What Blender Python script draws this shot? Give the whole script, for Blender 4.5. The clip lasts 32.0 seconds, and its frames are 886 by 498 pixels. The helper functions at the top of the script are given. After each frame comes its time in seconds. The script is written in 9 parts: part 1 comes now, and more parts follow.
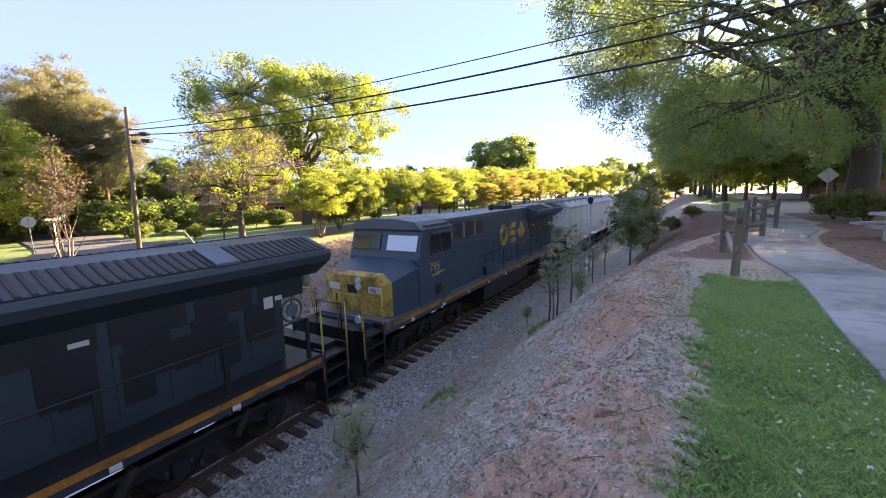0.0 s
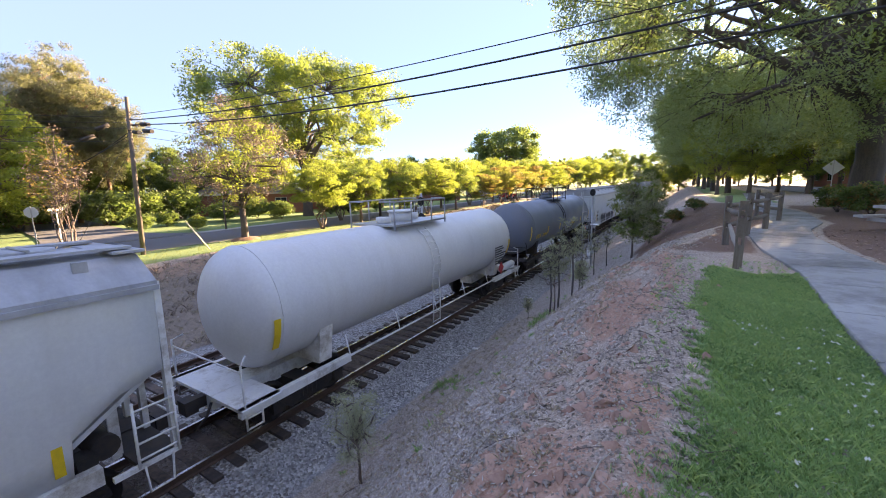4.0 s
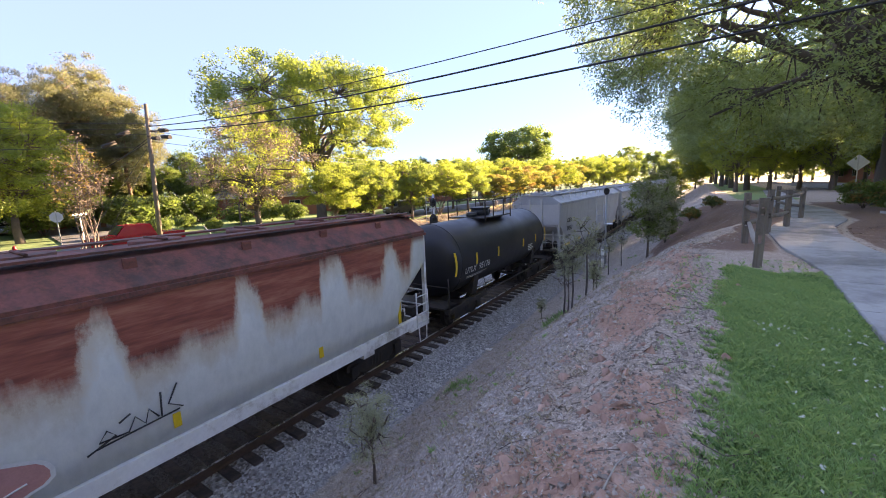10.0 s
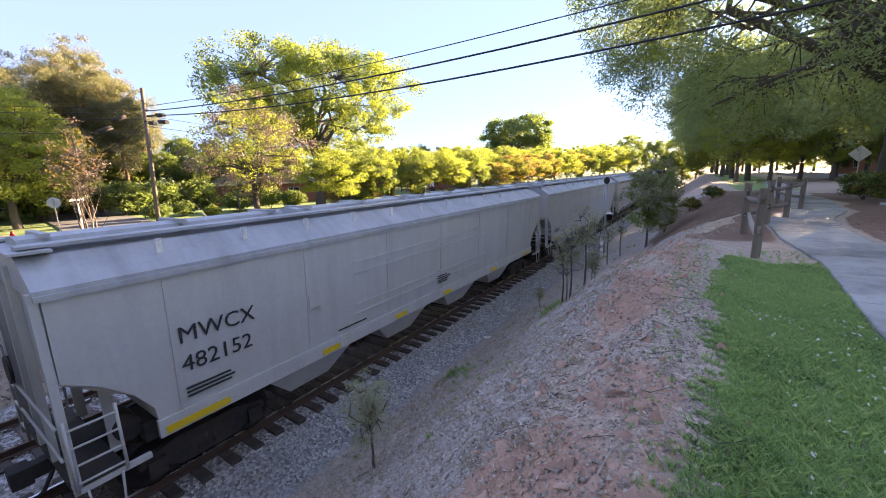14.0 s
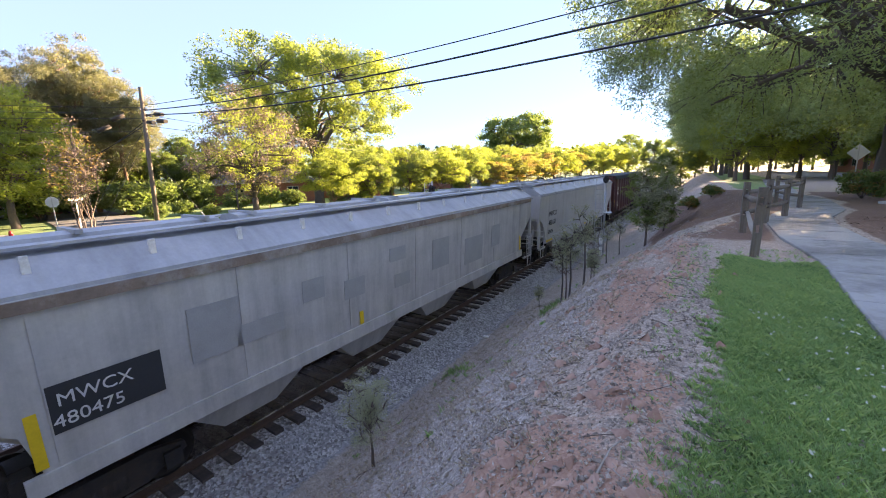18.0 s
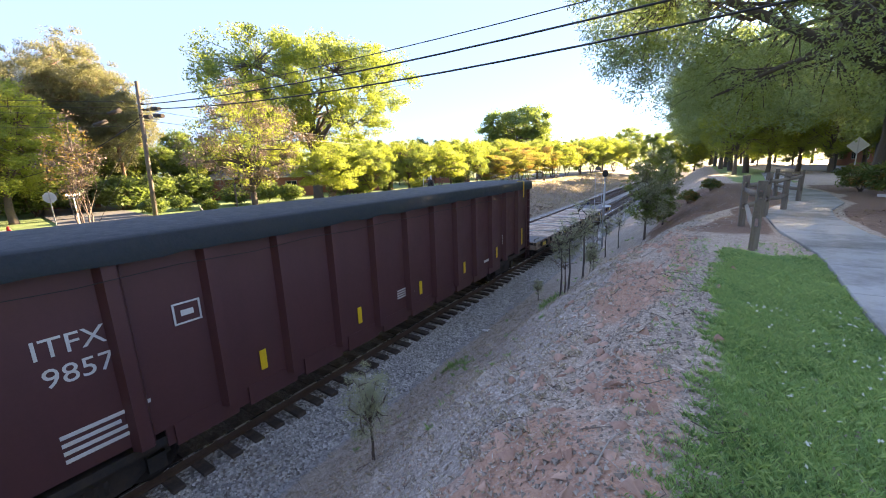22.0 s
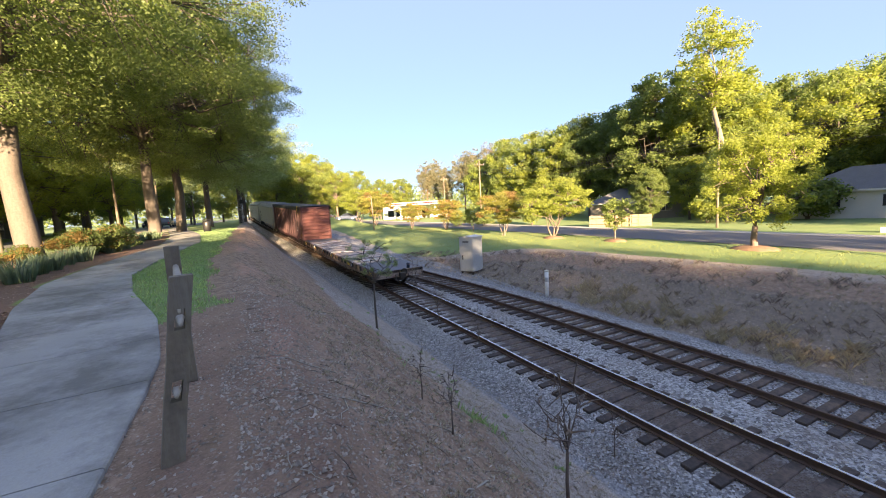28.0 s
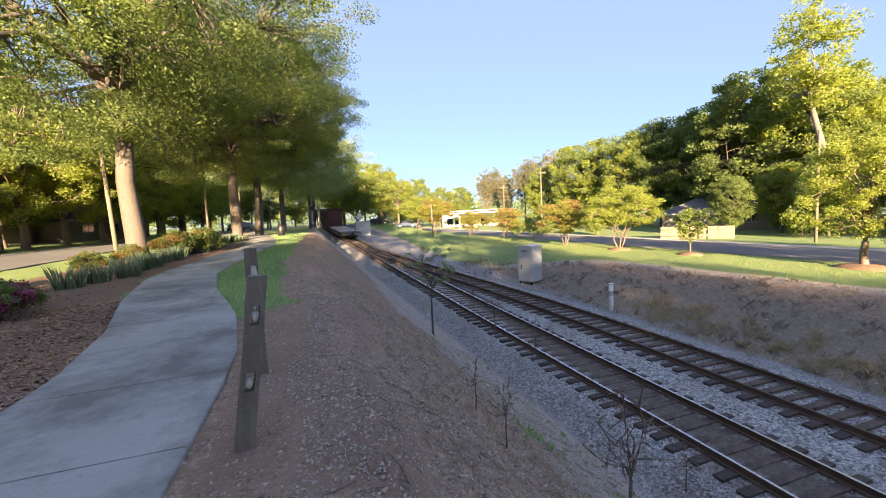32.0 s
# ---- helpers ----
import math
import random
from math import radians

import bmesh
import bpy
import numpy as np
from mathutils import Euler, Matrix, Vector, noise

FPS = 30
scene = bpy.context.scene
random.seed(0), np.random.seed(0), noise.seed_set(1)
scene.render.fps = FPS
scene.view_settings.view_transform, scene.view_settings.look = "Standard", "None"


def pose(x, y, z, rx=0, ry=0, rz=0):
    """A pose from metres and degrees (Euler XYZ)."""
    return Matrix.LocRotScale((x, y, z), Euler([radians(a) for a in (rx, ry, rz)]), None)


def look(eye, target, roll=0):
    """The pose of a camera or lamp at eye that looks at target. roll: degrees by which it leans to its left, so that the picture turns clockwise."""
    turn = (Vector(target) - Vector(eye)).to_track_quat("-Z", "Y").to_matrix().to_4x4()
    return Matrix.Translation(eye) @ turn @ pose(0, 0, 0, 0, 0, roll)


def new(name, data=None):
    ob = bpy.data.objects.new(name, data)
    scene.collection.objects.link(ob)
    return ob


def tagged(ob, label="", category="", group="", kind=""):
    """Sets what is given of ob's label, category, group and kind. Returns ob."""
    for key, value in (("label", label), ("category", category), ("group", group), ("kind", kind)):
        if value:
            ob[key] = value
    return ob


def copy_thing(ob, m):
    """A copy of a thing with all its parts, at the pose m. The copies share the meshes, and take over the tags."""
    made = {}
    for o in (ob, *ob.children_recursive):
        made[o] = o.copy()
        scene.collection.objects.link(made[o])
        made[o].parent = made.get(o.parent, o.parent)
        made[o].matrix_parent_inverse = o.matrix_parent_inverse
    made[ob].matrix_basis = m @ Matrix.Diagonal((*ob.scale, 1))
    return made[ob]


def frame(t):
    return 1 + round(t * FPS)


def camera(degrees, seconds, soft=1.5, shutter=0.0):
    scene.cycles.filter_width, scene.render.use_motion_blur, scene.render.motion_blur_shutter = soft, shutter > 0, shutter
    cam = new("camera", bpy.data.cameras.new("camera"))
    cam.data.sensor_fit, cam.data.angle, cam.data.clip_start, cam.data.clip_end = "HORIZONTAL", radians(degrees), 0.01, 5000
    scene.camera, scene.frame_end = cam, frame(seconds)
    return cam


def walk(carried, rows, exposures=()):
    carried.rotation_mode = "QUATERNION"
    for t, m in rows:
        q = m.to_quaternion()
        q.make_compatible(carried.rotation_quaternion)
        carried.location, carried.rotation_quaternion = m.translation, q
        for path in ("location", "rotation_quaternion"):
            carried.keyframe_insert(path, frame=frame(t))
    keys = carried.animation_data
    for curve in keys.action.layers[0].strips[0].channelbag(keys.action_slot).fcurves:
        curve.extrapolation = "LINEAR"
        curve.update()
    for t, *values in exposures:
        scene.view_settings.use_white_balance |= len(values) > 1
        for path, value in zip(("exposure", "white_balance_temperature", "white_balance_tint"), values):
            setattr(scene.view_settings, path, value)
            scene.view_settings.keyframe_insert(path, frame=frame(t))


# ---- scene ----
# the camera stands on the bank and pans once along the line
EYE = (0.0, 0.0, 5.322)
cam = camera(98.06, 32.0, 1.0)
TURNS = [  # seconds, yaw, pitch, roll
    (0, 31.39, -8.26, 1.84), (0.5, 31.45, -8.50, 1.49), (1, 31.20, -8.83, 1.01), (1.5, 31.12, -8.95, 0.91),
    (2, 31.63, -8.90, 1.17), (2.5, 32.00, -8.89, 1.54), (3, 31.89, -9.10, 1.66), (3.5, 31.63, -9.31, 1.64),
    (5.5, 31.85, -9.97, 1.68), (6, 32.14, -9.94, 1.89), (6.5, 33.28, -9.69, 2.09), (7, 34.78, -9.55, 2.32),
    (7.5, 35.35, -9.68, 2.26), (8, 35.03, -9.85, 2.30), (8.5, 34.45, -9.79, 2.25), (9, 33.98, -9.52, 2.20),
    (9.5, 33.67, -9.29, 2.23), (10, 33.38, -9.32, 2.40), (10.5, 33.01, -9.42, 2.53), (11, 32.75, -9.35, 2.68),
    (11.5, 32.87, -9.25, 2.74), (12, 33.12, -9.33, 2.65), (12.5, 33.33, -9.66, 2.41), (13, 33.46, -10.13, 2.17),
    (13.5, 33.43, -10.68, 2.04), (14, 33.33, -11.05, 1.97), (14.5, 33.36, -11.20, 1.96), (16.5, 33.35, -11.26, 2.02),
    (17, 33.28, -11.26, 1.98), (17.5, 33.28, -11.25, 2.00), (18, 33.21, -11.18, 2.02), (18.5, 33.19, -11.08, 2.04),
    (19, 33.23, -11.02, 2.13), (19.5, 33.25, -11.04, 2.15), (20, 33.18, -11.15, 2.13), (20.5, 33.14, -11.39, 2.07),
    (21, 33.17, -11.60, 2.10), (21.5, 33.18, -11.80, 2.11), (22, 33.06, -12.02, 2.16), (22.5, 32.87, -12.25, 2.20),
    (23, 32.82, -12.53, 2.20), (23.5, 33.35, -13.04, 2.25), (24, 35.60, -14.21, 2.21), (24.5, 41.59, -16.02, 1.43),
    (25, 53.85, -18.26, 0.45), (25.5, 73.42, -20.02, 0.37), (26, 97.14, -18.90, 2.08), (26.5, 118.63, -15.44, 3.16),
    (27, 136.50, -11.80, 3.30), (27.5, 147.50, -8.60, 3.30), (28, 153.30, -6.40, 3.20), (28.5, 155.84, -5.02, 3.17),
    (29, 158.07, -4.84, 3.58), (29.5, 159.03, -4.87, 3.78), (30, 159.51, -4.76, 3.56), (30.5, 160.09, -4.66, 3.06),
    (31, 160.79, -4.57, 2.74), (31.5, 161.51, -4.65, 2.66), (32, 162.03, -4.76, 2.53),
]
walk(cam, [(t, pose(*EYE, 90 + pitch, roll, yaw)) for t, yaw, pitch, roll in TURNS],
     [(0, 4.10, 7500, 24), (14.5, 4.14, 7500, 25), (22.5, 4.32, 7450, 18), (25, 4.38, 7950, 23), (26.5, 4.28, 7950, 22), (28.5, 3.74, 7650, 18), (32, 3.70, 7650, 18)])

# ---- light ----
SUN_AZ, SUN_EL = -14.0, 11.5  # the sun stands low beyond the near-side trees; azimuth from +y towards -x
world = bpy.data.worlds.new("world")
scene.world = world
world.use_nodes = True
wn = world.node_tree
sky = wn.nodes.new("ShaderNodeTexSky")
sky.sky_type, sky.sun_disc = "NISHITA", False
sky.sun_elevation, sky.sun_rotation = radians(SUN_EL), radians(-SUN_AZ)
sky.air_density, sky.dust_density, sky.ozone_density = 1.0, 0.15, 6.0
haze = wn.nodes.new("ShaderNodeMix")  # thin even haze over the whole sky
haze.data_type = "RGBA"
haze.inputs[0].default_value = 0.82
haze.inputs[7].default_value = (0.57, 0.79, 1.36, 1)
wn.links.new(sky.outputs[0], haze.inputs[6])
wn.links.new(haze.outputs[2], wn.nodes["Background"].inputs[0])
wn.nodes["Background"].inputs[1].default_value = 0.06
sun = new("sun", bpy.data.lights.new("sun", "SUN"))
sun.data.energy, sun.data.angle, sun.data.color = 2.8, radians(0.6), (1.0, 0.82, 0.56)
az, el = radians(SUN_AZ), radians(SUN_EL)
to_sun = Vector((-math.sin(az) * math.cos(el), math.cos(az) * math.cos(el), math.sin(el)))
sun.matrix_world = look(to_sun * 300, (0, 0, 0))

# ---- materials ----
def nodes_of(name):
    m = bpy.data.materials.new(name)
    m.use_nodes = True
    nt = m.node_tree
    return m, nt, nt.nodes["Principled BSDF"]


def link(nt, a, b):
    nt.links.new(a, b)


def ramp(nt, fac, stops):
    r = nt.nodes.new("ShaderNodeValToRGB")
    els = r.color_ramp.elements
    while len(els) < len(stops):
        els.new(0.5)
    for e, (pos, col) in zip(els, stops):
        e.position, e.color = pos, (*col, 1)
    link(nt, fac, r.inputs[0])
    return r.outputs[0]


def noise_node(nt, scale, detail=4, rough=0.6, coord=None, stretch=None):
    n = nt.nodes.new("ShaderNodeTexNoise")
    n.inputs["Scale"].default_value, n.inputs["Detail"].default_value, n.inputs["Roughness"].default_value = scale, detail, rough
    if coord is None:
        coord = nt.nodes.new("ShaderNodeTexCoord").outputs["Object"]
    if stretch:
        mp = nt.nodes.new("ShaderNodeMapping")
        mp.inputs["Scale"].default_value = stretch
        link(nt, coord, mp.inputs[0])
        coord = mp.outputs[0]
    link(nt, coord, n.inputs["Vector"])
    return n.outputs["Fac"]


def mixc(nt, fac, a, b, mode="MIX"):
    x = nt.nodes.new("ShaderNodeMix")
    x.data_type, x.blend_type = "RGBA", mode
    for sock, val in ((x.inputs[0], fac), (x.inputs[6], a), (x.inputs[7], b)):
        if isinstance(val, (int, float)):
            sock.default_value = val
        elif isinstance(val, tuple):
            sock.default_value = (*val, 1)
        else:
            link(nt, val, sock)
    return x.outputs[2]


def maths(nt, op, a, b=0.0, clamp=False):
    x = nt.nodes.new("ShaderNodeMath")
    x.operation, x.use_clamp = op, clamp
    for sock, val in zip(x.inputs, (a, b)):
        if isinstance(val, (int, float)):
            sock.default_value = val
        else:
            link(nt, val, sock)
    return x.outputs[0]


def bump(nt, bsdf, height, strength=0.4, dist=0.02):
    b = nt.nodes.new("ShaderNodeBump")
    b.inputs["Strength"].default_value, b.inputs["Distance"].default_value = strength, dist
    link(nt, height, b.inputs["Height"])
    link(nt, b.outputs[0], bsdf.inputs["Normal"])


def shade(c, k):
    return tuple(min(1.0, v * k) for v in c)


def plain(name, col, rough=0.6, metal=0.0, vary=0.25, scale=3.0, grain=40.0, bumps=0.15, stretch=None, dirt=None, dirt_amt=0.0):
    """Colour with broad stains, fine grain and a little relief; dirt is a second colour in patches."""
    m, nt, b = nodes_of(name)
    co = nt.nodes.new("ShaderNodeTexCoord").outputs["Object"]
    big = noise_node(nt, scale, 5, 0.65, co, stretch)
    fine = noise_node(nt, grain, 3, 0.6, co)
    c = ramp(nt, big, [(0.3, shade(col, 1 - vary)), (0.7, shade(col, 1 + vary))])
    c = mixc(nt, 0.35, c, ramp(nt, fine, [(0.3, shade(col, 1 - vary)), (0.7, shade(col, 1 + vary))]))
    if dirt:
        d = noise_node(nt, scale * 0.7, 8, 0.75, co, stretch)
        fac = ramp(nt, d, [(0.55 - dirt_amt * 0.3, (0, 0, 0)), (0.72 - dirt_amt * 0.3, (1, 1, 1))])
        c = mixc(nt, fac, c, dirt)
    link(nt, c, b.inputs["Base Color"])
    b.inputs["Metallic"].default_value = metal
    rr = ramp(nt, big, [(0.3, (rough * 0.8,) * 3), (0.7, (min(1, rough * 1.15),) * 3)])
    link(nt, rr, b.inputs["Roughness"])
    if bumps:
        bump(nt, b, fine, bumps, 0.01)
    return m


def leaf(name, a, b_, glow=0.35, rough=0.55):
    """Two-toned leaves that let some light through."""
    m, nt, b = nodes_of(name)
    geo = nt.nodes.new("ShaderNodeNewGeometry")
    co = nt.nodes.new("ShaderNodeTexCoord").outputs["Object"]
    patch = noise_node(nt, 0.35, 3, 0.6, co)
    f = maths(nt, "ADD", maths(nt, "MULTIPLY", geo.outputs["Random Per Island"], 0.6), maths(nt, "MULTIPLY", maths(nt, "SUBTRACT", patch, 0.3), 1.0), True)
    c = mixc(nt, f, a, b_)
    link(nt, c, b.inputs["Base Color"])
    b.inputs["Roughness"].default_value = rough
    tr = nt.nodes.new("ShaderNodeBsdfTranslucent")
    c2 = mixc(nt, 1.0, c, (1.2, 1.25, 0.72), "MULTIPLY")
    link(nt, c2, tr.inputs[0])
    mix = nt.nodes.new("ShaderNodeMixShader")
    mix.inputs[0].default_value = glow
    link(nt, b.outputs[0], mix.inputs[1])
    link(nt, tr.outputs[0], mix.inputs[2])
    link(nt, mix.outputs[0], nt.nodes["Material Output"].inputs[0])
    return m


def ground_material():
    m, nt, b = nodes_of("ground")
    co = nt.nodes.new("ShaderNodeTexCoord").outputs["Object"]

    def attr(name):
        n = nt.nodes.new("ShaderNodeAttribute")
        n.attribute_name = name
        return n.outputs["Fac"]
    n1 = noise_node(nt, 0.5, 6, 0.7, co)
    n2 = noise_node(nt, 6.0, 6, 0.7, co)
    n3 = noise_node(nt, 45.0, 4, 0.7, co)
    vor = nt.nodes.new("ShaderNodeTexVoronoi")
    vor.inputs["Scale"].default_value = 28.0
    link(nt, co, vor.inputs["Vector"])
    vfine = vor.outputs["Color"]
    edge = maths(nt, "MULTIPLY", maths(nt, "SUBTRACT", maths(nt, "ADD", maths(nt, "MULTIPLY", n1, 0.5), maths(nt, "MULTIPLY", n2, 0.5)), 0.5), 1.3)

    def zone(name):
        return ramp(nt, maths(nt, "ADD", attr(name), edge), [(0.4, (0, 0, 0)), (0.6, (1, 1, 1))])
    # weedy stony dirt
    dirt = ramp(nt, n2, [(0.25, (0.20, 0.135, 0.088)), (0.5, (0.47, 0.365, 0.275)), (0.75, (0.68, 0.555, 0.435))])
    pv = nt.nodes.new("ShaderNodeTexVoronoi")
    pv.inputs["Scale"].default_value = 55.0
    link(nt, co, pv.inputs["Vector"])
    peb = nt.nodes.new("ShaderNodeSeparateColor")
    link(nt, pv.outputs["Color"], peb.inputs[0])
    dirt = mixc(nt, 0.45, dirt, ramp(nt, peb.outputs[0], [(0.1, (0.075, 0.05, 0.035)), (0.6, (0.40, 0.315, 0.245)), (0.95, (0.78, 0.69, 0.59))]))
    dirt = mixc(nt, 0.35, dirt, ramp(nt, n3, [(0.3, (0.10, 0.07, 0.05)), (0.7, (0.60, 0.49, 0.395))]))
    red = ramp(nt, n2, [(0.3, (0.34, 0.17, 0.10)), (0.7, (0.55, 0.335, 0.22))])
    red = mixc(nt, 0.25, red, ramp(nt, peb.outputs[0], [(0.1, (0.22, 0.11, 0.075)), (0.6, (0.42, 0.25, 0.18)), (0.95, (0.62, 0.48, 0.40))]))
    red = mixc(nt, 0.3, red, ramp(nt, n3, [(0.35, (0.20, 0.11, 0.08)), (0.65, (0.48, 0.32, 0.25))]))
    grass = ramp(nt, n3, [(0.25, (0.11, 0.17, 0.07)), (0.55, (0.20, 0.31, 0.11)), (0.8, (0.31, 0.40, 0.18))])
    grass = mixc(nt, 0.45, grass, ramp(nt, n1, [(0.35, (0.10, 0.175, 0.035)), (0.65, (0.21, 0.235, 0.07))]))
    mulch = ramp(nt, n3, [(0.3, (0.10, 0.06, 0.042)), (0.7, (0.30, 0.18, 0.125))])
    straw = ramp(nt, n2, [(0.32, (0.075, 0.052, 0.034)), (0.5, (0.20, 0.145, 0.095)), (0.68, (0.37, 0.29, 0.205))])
    straw = mixc(nt, 0.35, straw, ramp(nt, n1, [(0.35, (0.12, 0.08, 0.05)), (0.65, (0.27, 0.20, 0.135))]))
    straw = mixc(nt, 0.3, straw, ramp(nt, n3, [(0.3, (0.09, 0.07, 0.055)), (0.7, (0.50, 0.44, 0.38))]))
    grav = mixc(nt, 0.6, ramp(nt, n3, [(0.3, (0.10, 0.10, 0.105)), (0.7, (0.38, 0.375, 0.37))]),
                ramp(nt, vfine, [(0.2, (0.11, 0.11, 0.115)), (0.8, (0.42, 0.415, 0.41))]))
    soil = ramp(nt, n2, [(0.3, (0.13, 0.083, 0.055)), (0.7, (0.46, 0.31, 0.21))])
    soil = mixc(nt, 0.18, soil, ramp(nt, peb.outputs[0], [(0.1, (0.085, 0.053, 0.035)), (0.78, (0.30, 0.205, 0.145)), (0.97, (0.74, 0.64, 0.54))]))
    stony = ramp(nt, peb.outputs[0], [(0.1, (0.085, 0.067, 0.052)), (0.6, (0.37, 0.315, 0.26)), (0.95, (0.84, 0.76, 0.66))])
    stony = mixc(nt, 0.45, stony, ramp(nt, n3, [(0.3, (0.11, 0.09, 0.073)), (0.7, (0.58, 0.51, 0.45))]))
    stony = mixc(nt, 0.35, stony, ramp(nt, n2, [(0.32, (0.14, 0.105, 0.08)), (0.68, (0.46, 0.39, 0.33))]))
    c = dirt
    for name, col in (("stony", stony), ("straw", straw), ("soil", soil), ("gravel", grav), ("red", red), ("grass", grass), ("mulch", mulch)):
        c = mixc(nt, zone(name), c, col)
    link(nt, c, b.inputs["Base Color"])
    b.inputs["Roughness"].default_value = 0.95
    h = maths(nt, "ADD", maths(nt, "MULTIPLY", n2, 0.6), maths(nt, "MULTIPLY", n3, 0.5))
    h = maths(nt, "ADD", h, maths(nt, "MULTIPLY", pv.outputs["Distance"], 0.5))
    bump(nt, b, h, 0.7, 0.016)
    return m


def rusty_side():
    """Pale paint with rust standing in columns below the roof edge of a hopper."""
    m, nt, b = nodes_of("rusty_side")
    tc = nt.nodes.new("ShaderNodeTexCoord").outputs["Object"]
    sep = nt.nodes.new("ShaderNodeSeparateXYZ")
    link(nt, tc, sep.inputs[0])
    y, z = sep.outputs[1], sep.outputs[2]
    slow = noise_node(nt, 1.0, 2, 0.5, tc, (0.0, 0.9, 0.0))
    fine = noise_node(nt, 4.0, 6, 0.75, tc, (1.0, 1.2, 0.7))
    band = noise_node(nt, 1.0, 4, 0.7, tc, (0.5, 0.8, 7.0))
    streak = noise_node(nt, 7.0, 3, 0.6, tc, (1.0, 1.0, 0.15))
    wob = maths(nt, "ADD", y, maths(nt, "MULTIPLY", slow, 1.6))
    pp = maths(nt, "PINGPONG", wob, 1.05)
    gap = maths(nt, "MULTIPLY", maths(nt, "SUBTRACT", 0.34, maths(nt, "ADD", pp, maths(nt, "MULTIPLY", maths(nt, "SUBTRACT", fine, 0.5), 0.5))), 4.5, True)
    low = maths(nt, "ADD", maths(nt, "MULTIPLY", maths(nt, "ADD", y, 8.0), 0.02), maths(nt, "MULTIPLY", maths(nt, "SUBTRACT", slow, 0.5), -1.1))
    low = maths(nt, "ADD", maths(nt, "ADD", low, 2.56), maths(nt, "MULTIPLY", gap, 0.85))
    low = maths(nt, "ADD", low, maths(nt, "MULTIPLY", maths(nt, "SUBTRACT", fine, 0.5), 0.55))
    low = maths(nt, "ADD", low, maths(nt, "MULTIPLY", maths(nt, "SUBTRACT", streak, 0.5), 0.3))
    # the end panels stay pale
    tip = maths(nt, "MULTIPLY", maths(nt, "SUBTRACT", maths(nt, "ABSOLUTE", y), 8.35), 3.0, True)
    low = maths(nt, "ADD", low, maths(nt, "MULTIPLY", tip, 1.4))
    k = maths(nt, "SUBTRACT", z, low)
    top = maths(nt, "MULTIPLY", maths(nt, "SUBTRACT", z, 3.66), 7.0, True)
    fac = maths(nt, "MAXIMUM", ramp(nt, maths(nt, "ADD", k, 0.5), [(0.40, (0, 0, 0)), (0.78, (1, 1, 1))]), maths(nt, "MULTIPLY", top, 0.7))
    paint = ramp(nt, fine, [(0.3, (0.55, 0.57, 0.54)), (0.7, (0.68, 0.69, 0.65))])
    rust = ramp(nt, band, [(0.3, (0.13, 0.030, 0.020)), (0.5, (0.27, 0.070, 0.042)), (0.75, (0.42, 0.16, 0.095))])
    rim = ramp(nt, maths(nt, "ADD", k, 0.8), [(0.25, (0, 0, 0)), (0.75, (1, 1, 1))])
    c = mixc(nt, maths(nt, "MULTIPLY", rim, 0.55), paint, (0.50, 0.36, 0.20))
    link(nt, mixc(nt, fac, c, rust), b.inputs["Base Color"])
    b.inputs["Roughness"].default_value = 0.6
    bump(nt, b, fine, 0.15, 0.01)
    return m


def mottled(name, cols, scale=1.2, rough=0.8):
    """Worn decking: patches of several tints over one another."""
    m, nt, b = nodes_of(name)
    tc = nt.nodes.new("ShaderNodeTexCoord").outputs["Object"]
    a = noise_node(nt, scale, 7, 0.72, tc)
    d = noise_node(nt, scale * 3.1, 6, 0.7, tc, (1.0, 0.5, 1.0))
    f = noise_node(nt, scale * 16, 4, 0.7, tc)
    c = ramp(nt, a, [(0.34, cols[0]), (0.43, cols[1]), (0.53, cols[2])])
    c = mixc(nt, ramp(nt, d, [(0.52, (0, 0, 0)), (0.60, (0.85, 0.85, 0.85))]), c, cols[3])
    c = mixc(nt, 0.25, c, ramp(nt, f, [(0.3, shade(cols[0], 0.6)), (0.7, shade(cols[2], 1.1))]))
    link(nt, c, b.inputs["Base Color"])
    b.inputs["Roughness"].default_value = rough
    bump(nt, b, f, 0.3, 0.01)
    return m


def streaked(name, col, dark, amount=0.5, rough=0.5):
    """Car paint with grime running down the side."""
    m, nt, b = nodes_of(name)
    tc = nt.nodes.new("ShaderNodeTexCoord").outputs["Object"]
    runs = noise_node(nt, 2.2, 5, 0.65, tc, (0.3, 1.0, 0.10))
    blot = noise_node(nt, 0.9, 6, 0.7, tc)
    fine = noise_node(nt, 14.0, 5, 0.7, tc)
    f = maths(nt, "ADD", maths(nt, "MULTIPLY", runs, 0.6), maths(nt, "MULTIPLY", blot, 0.4))
    f = ramp(nt, f, [(0.5 - 0.12 * amount, (0, 0, 0)), (0.78, (1, 1, 1))])
    c = mixc(nt, maths(nt, "MULTIPLY", f, amount), ramp(nt, fine, [(0.3, shade(col, 0.93)), (0.7, shade(col, 1.05))]), dark)
    link(nt, c, b.inputs["Base Color"])
    link(nt, ramp(nt, blot, [(0.3, (rough * 0.85,) * 3), (0.7, (rough * 1.2,) * 3)]), b.inputs["Roughness"])
    bump(nt, b, fine, 0.05, 0.005)
    return m


def glassy(name, col, rough=0.05):
    m, nt, b = nodes_of(name)
    b.inputs["Base Color"].default_value, b.inputs["Roughness"].default_value = (*col, 1), rough
    b.inputs["Specular IOR Level"].default_value = 0.7
    return m


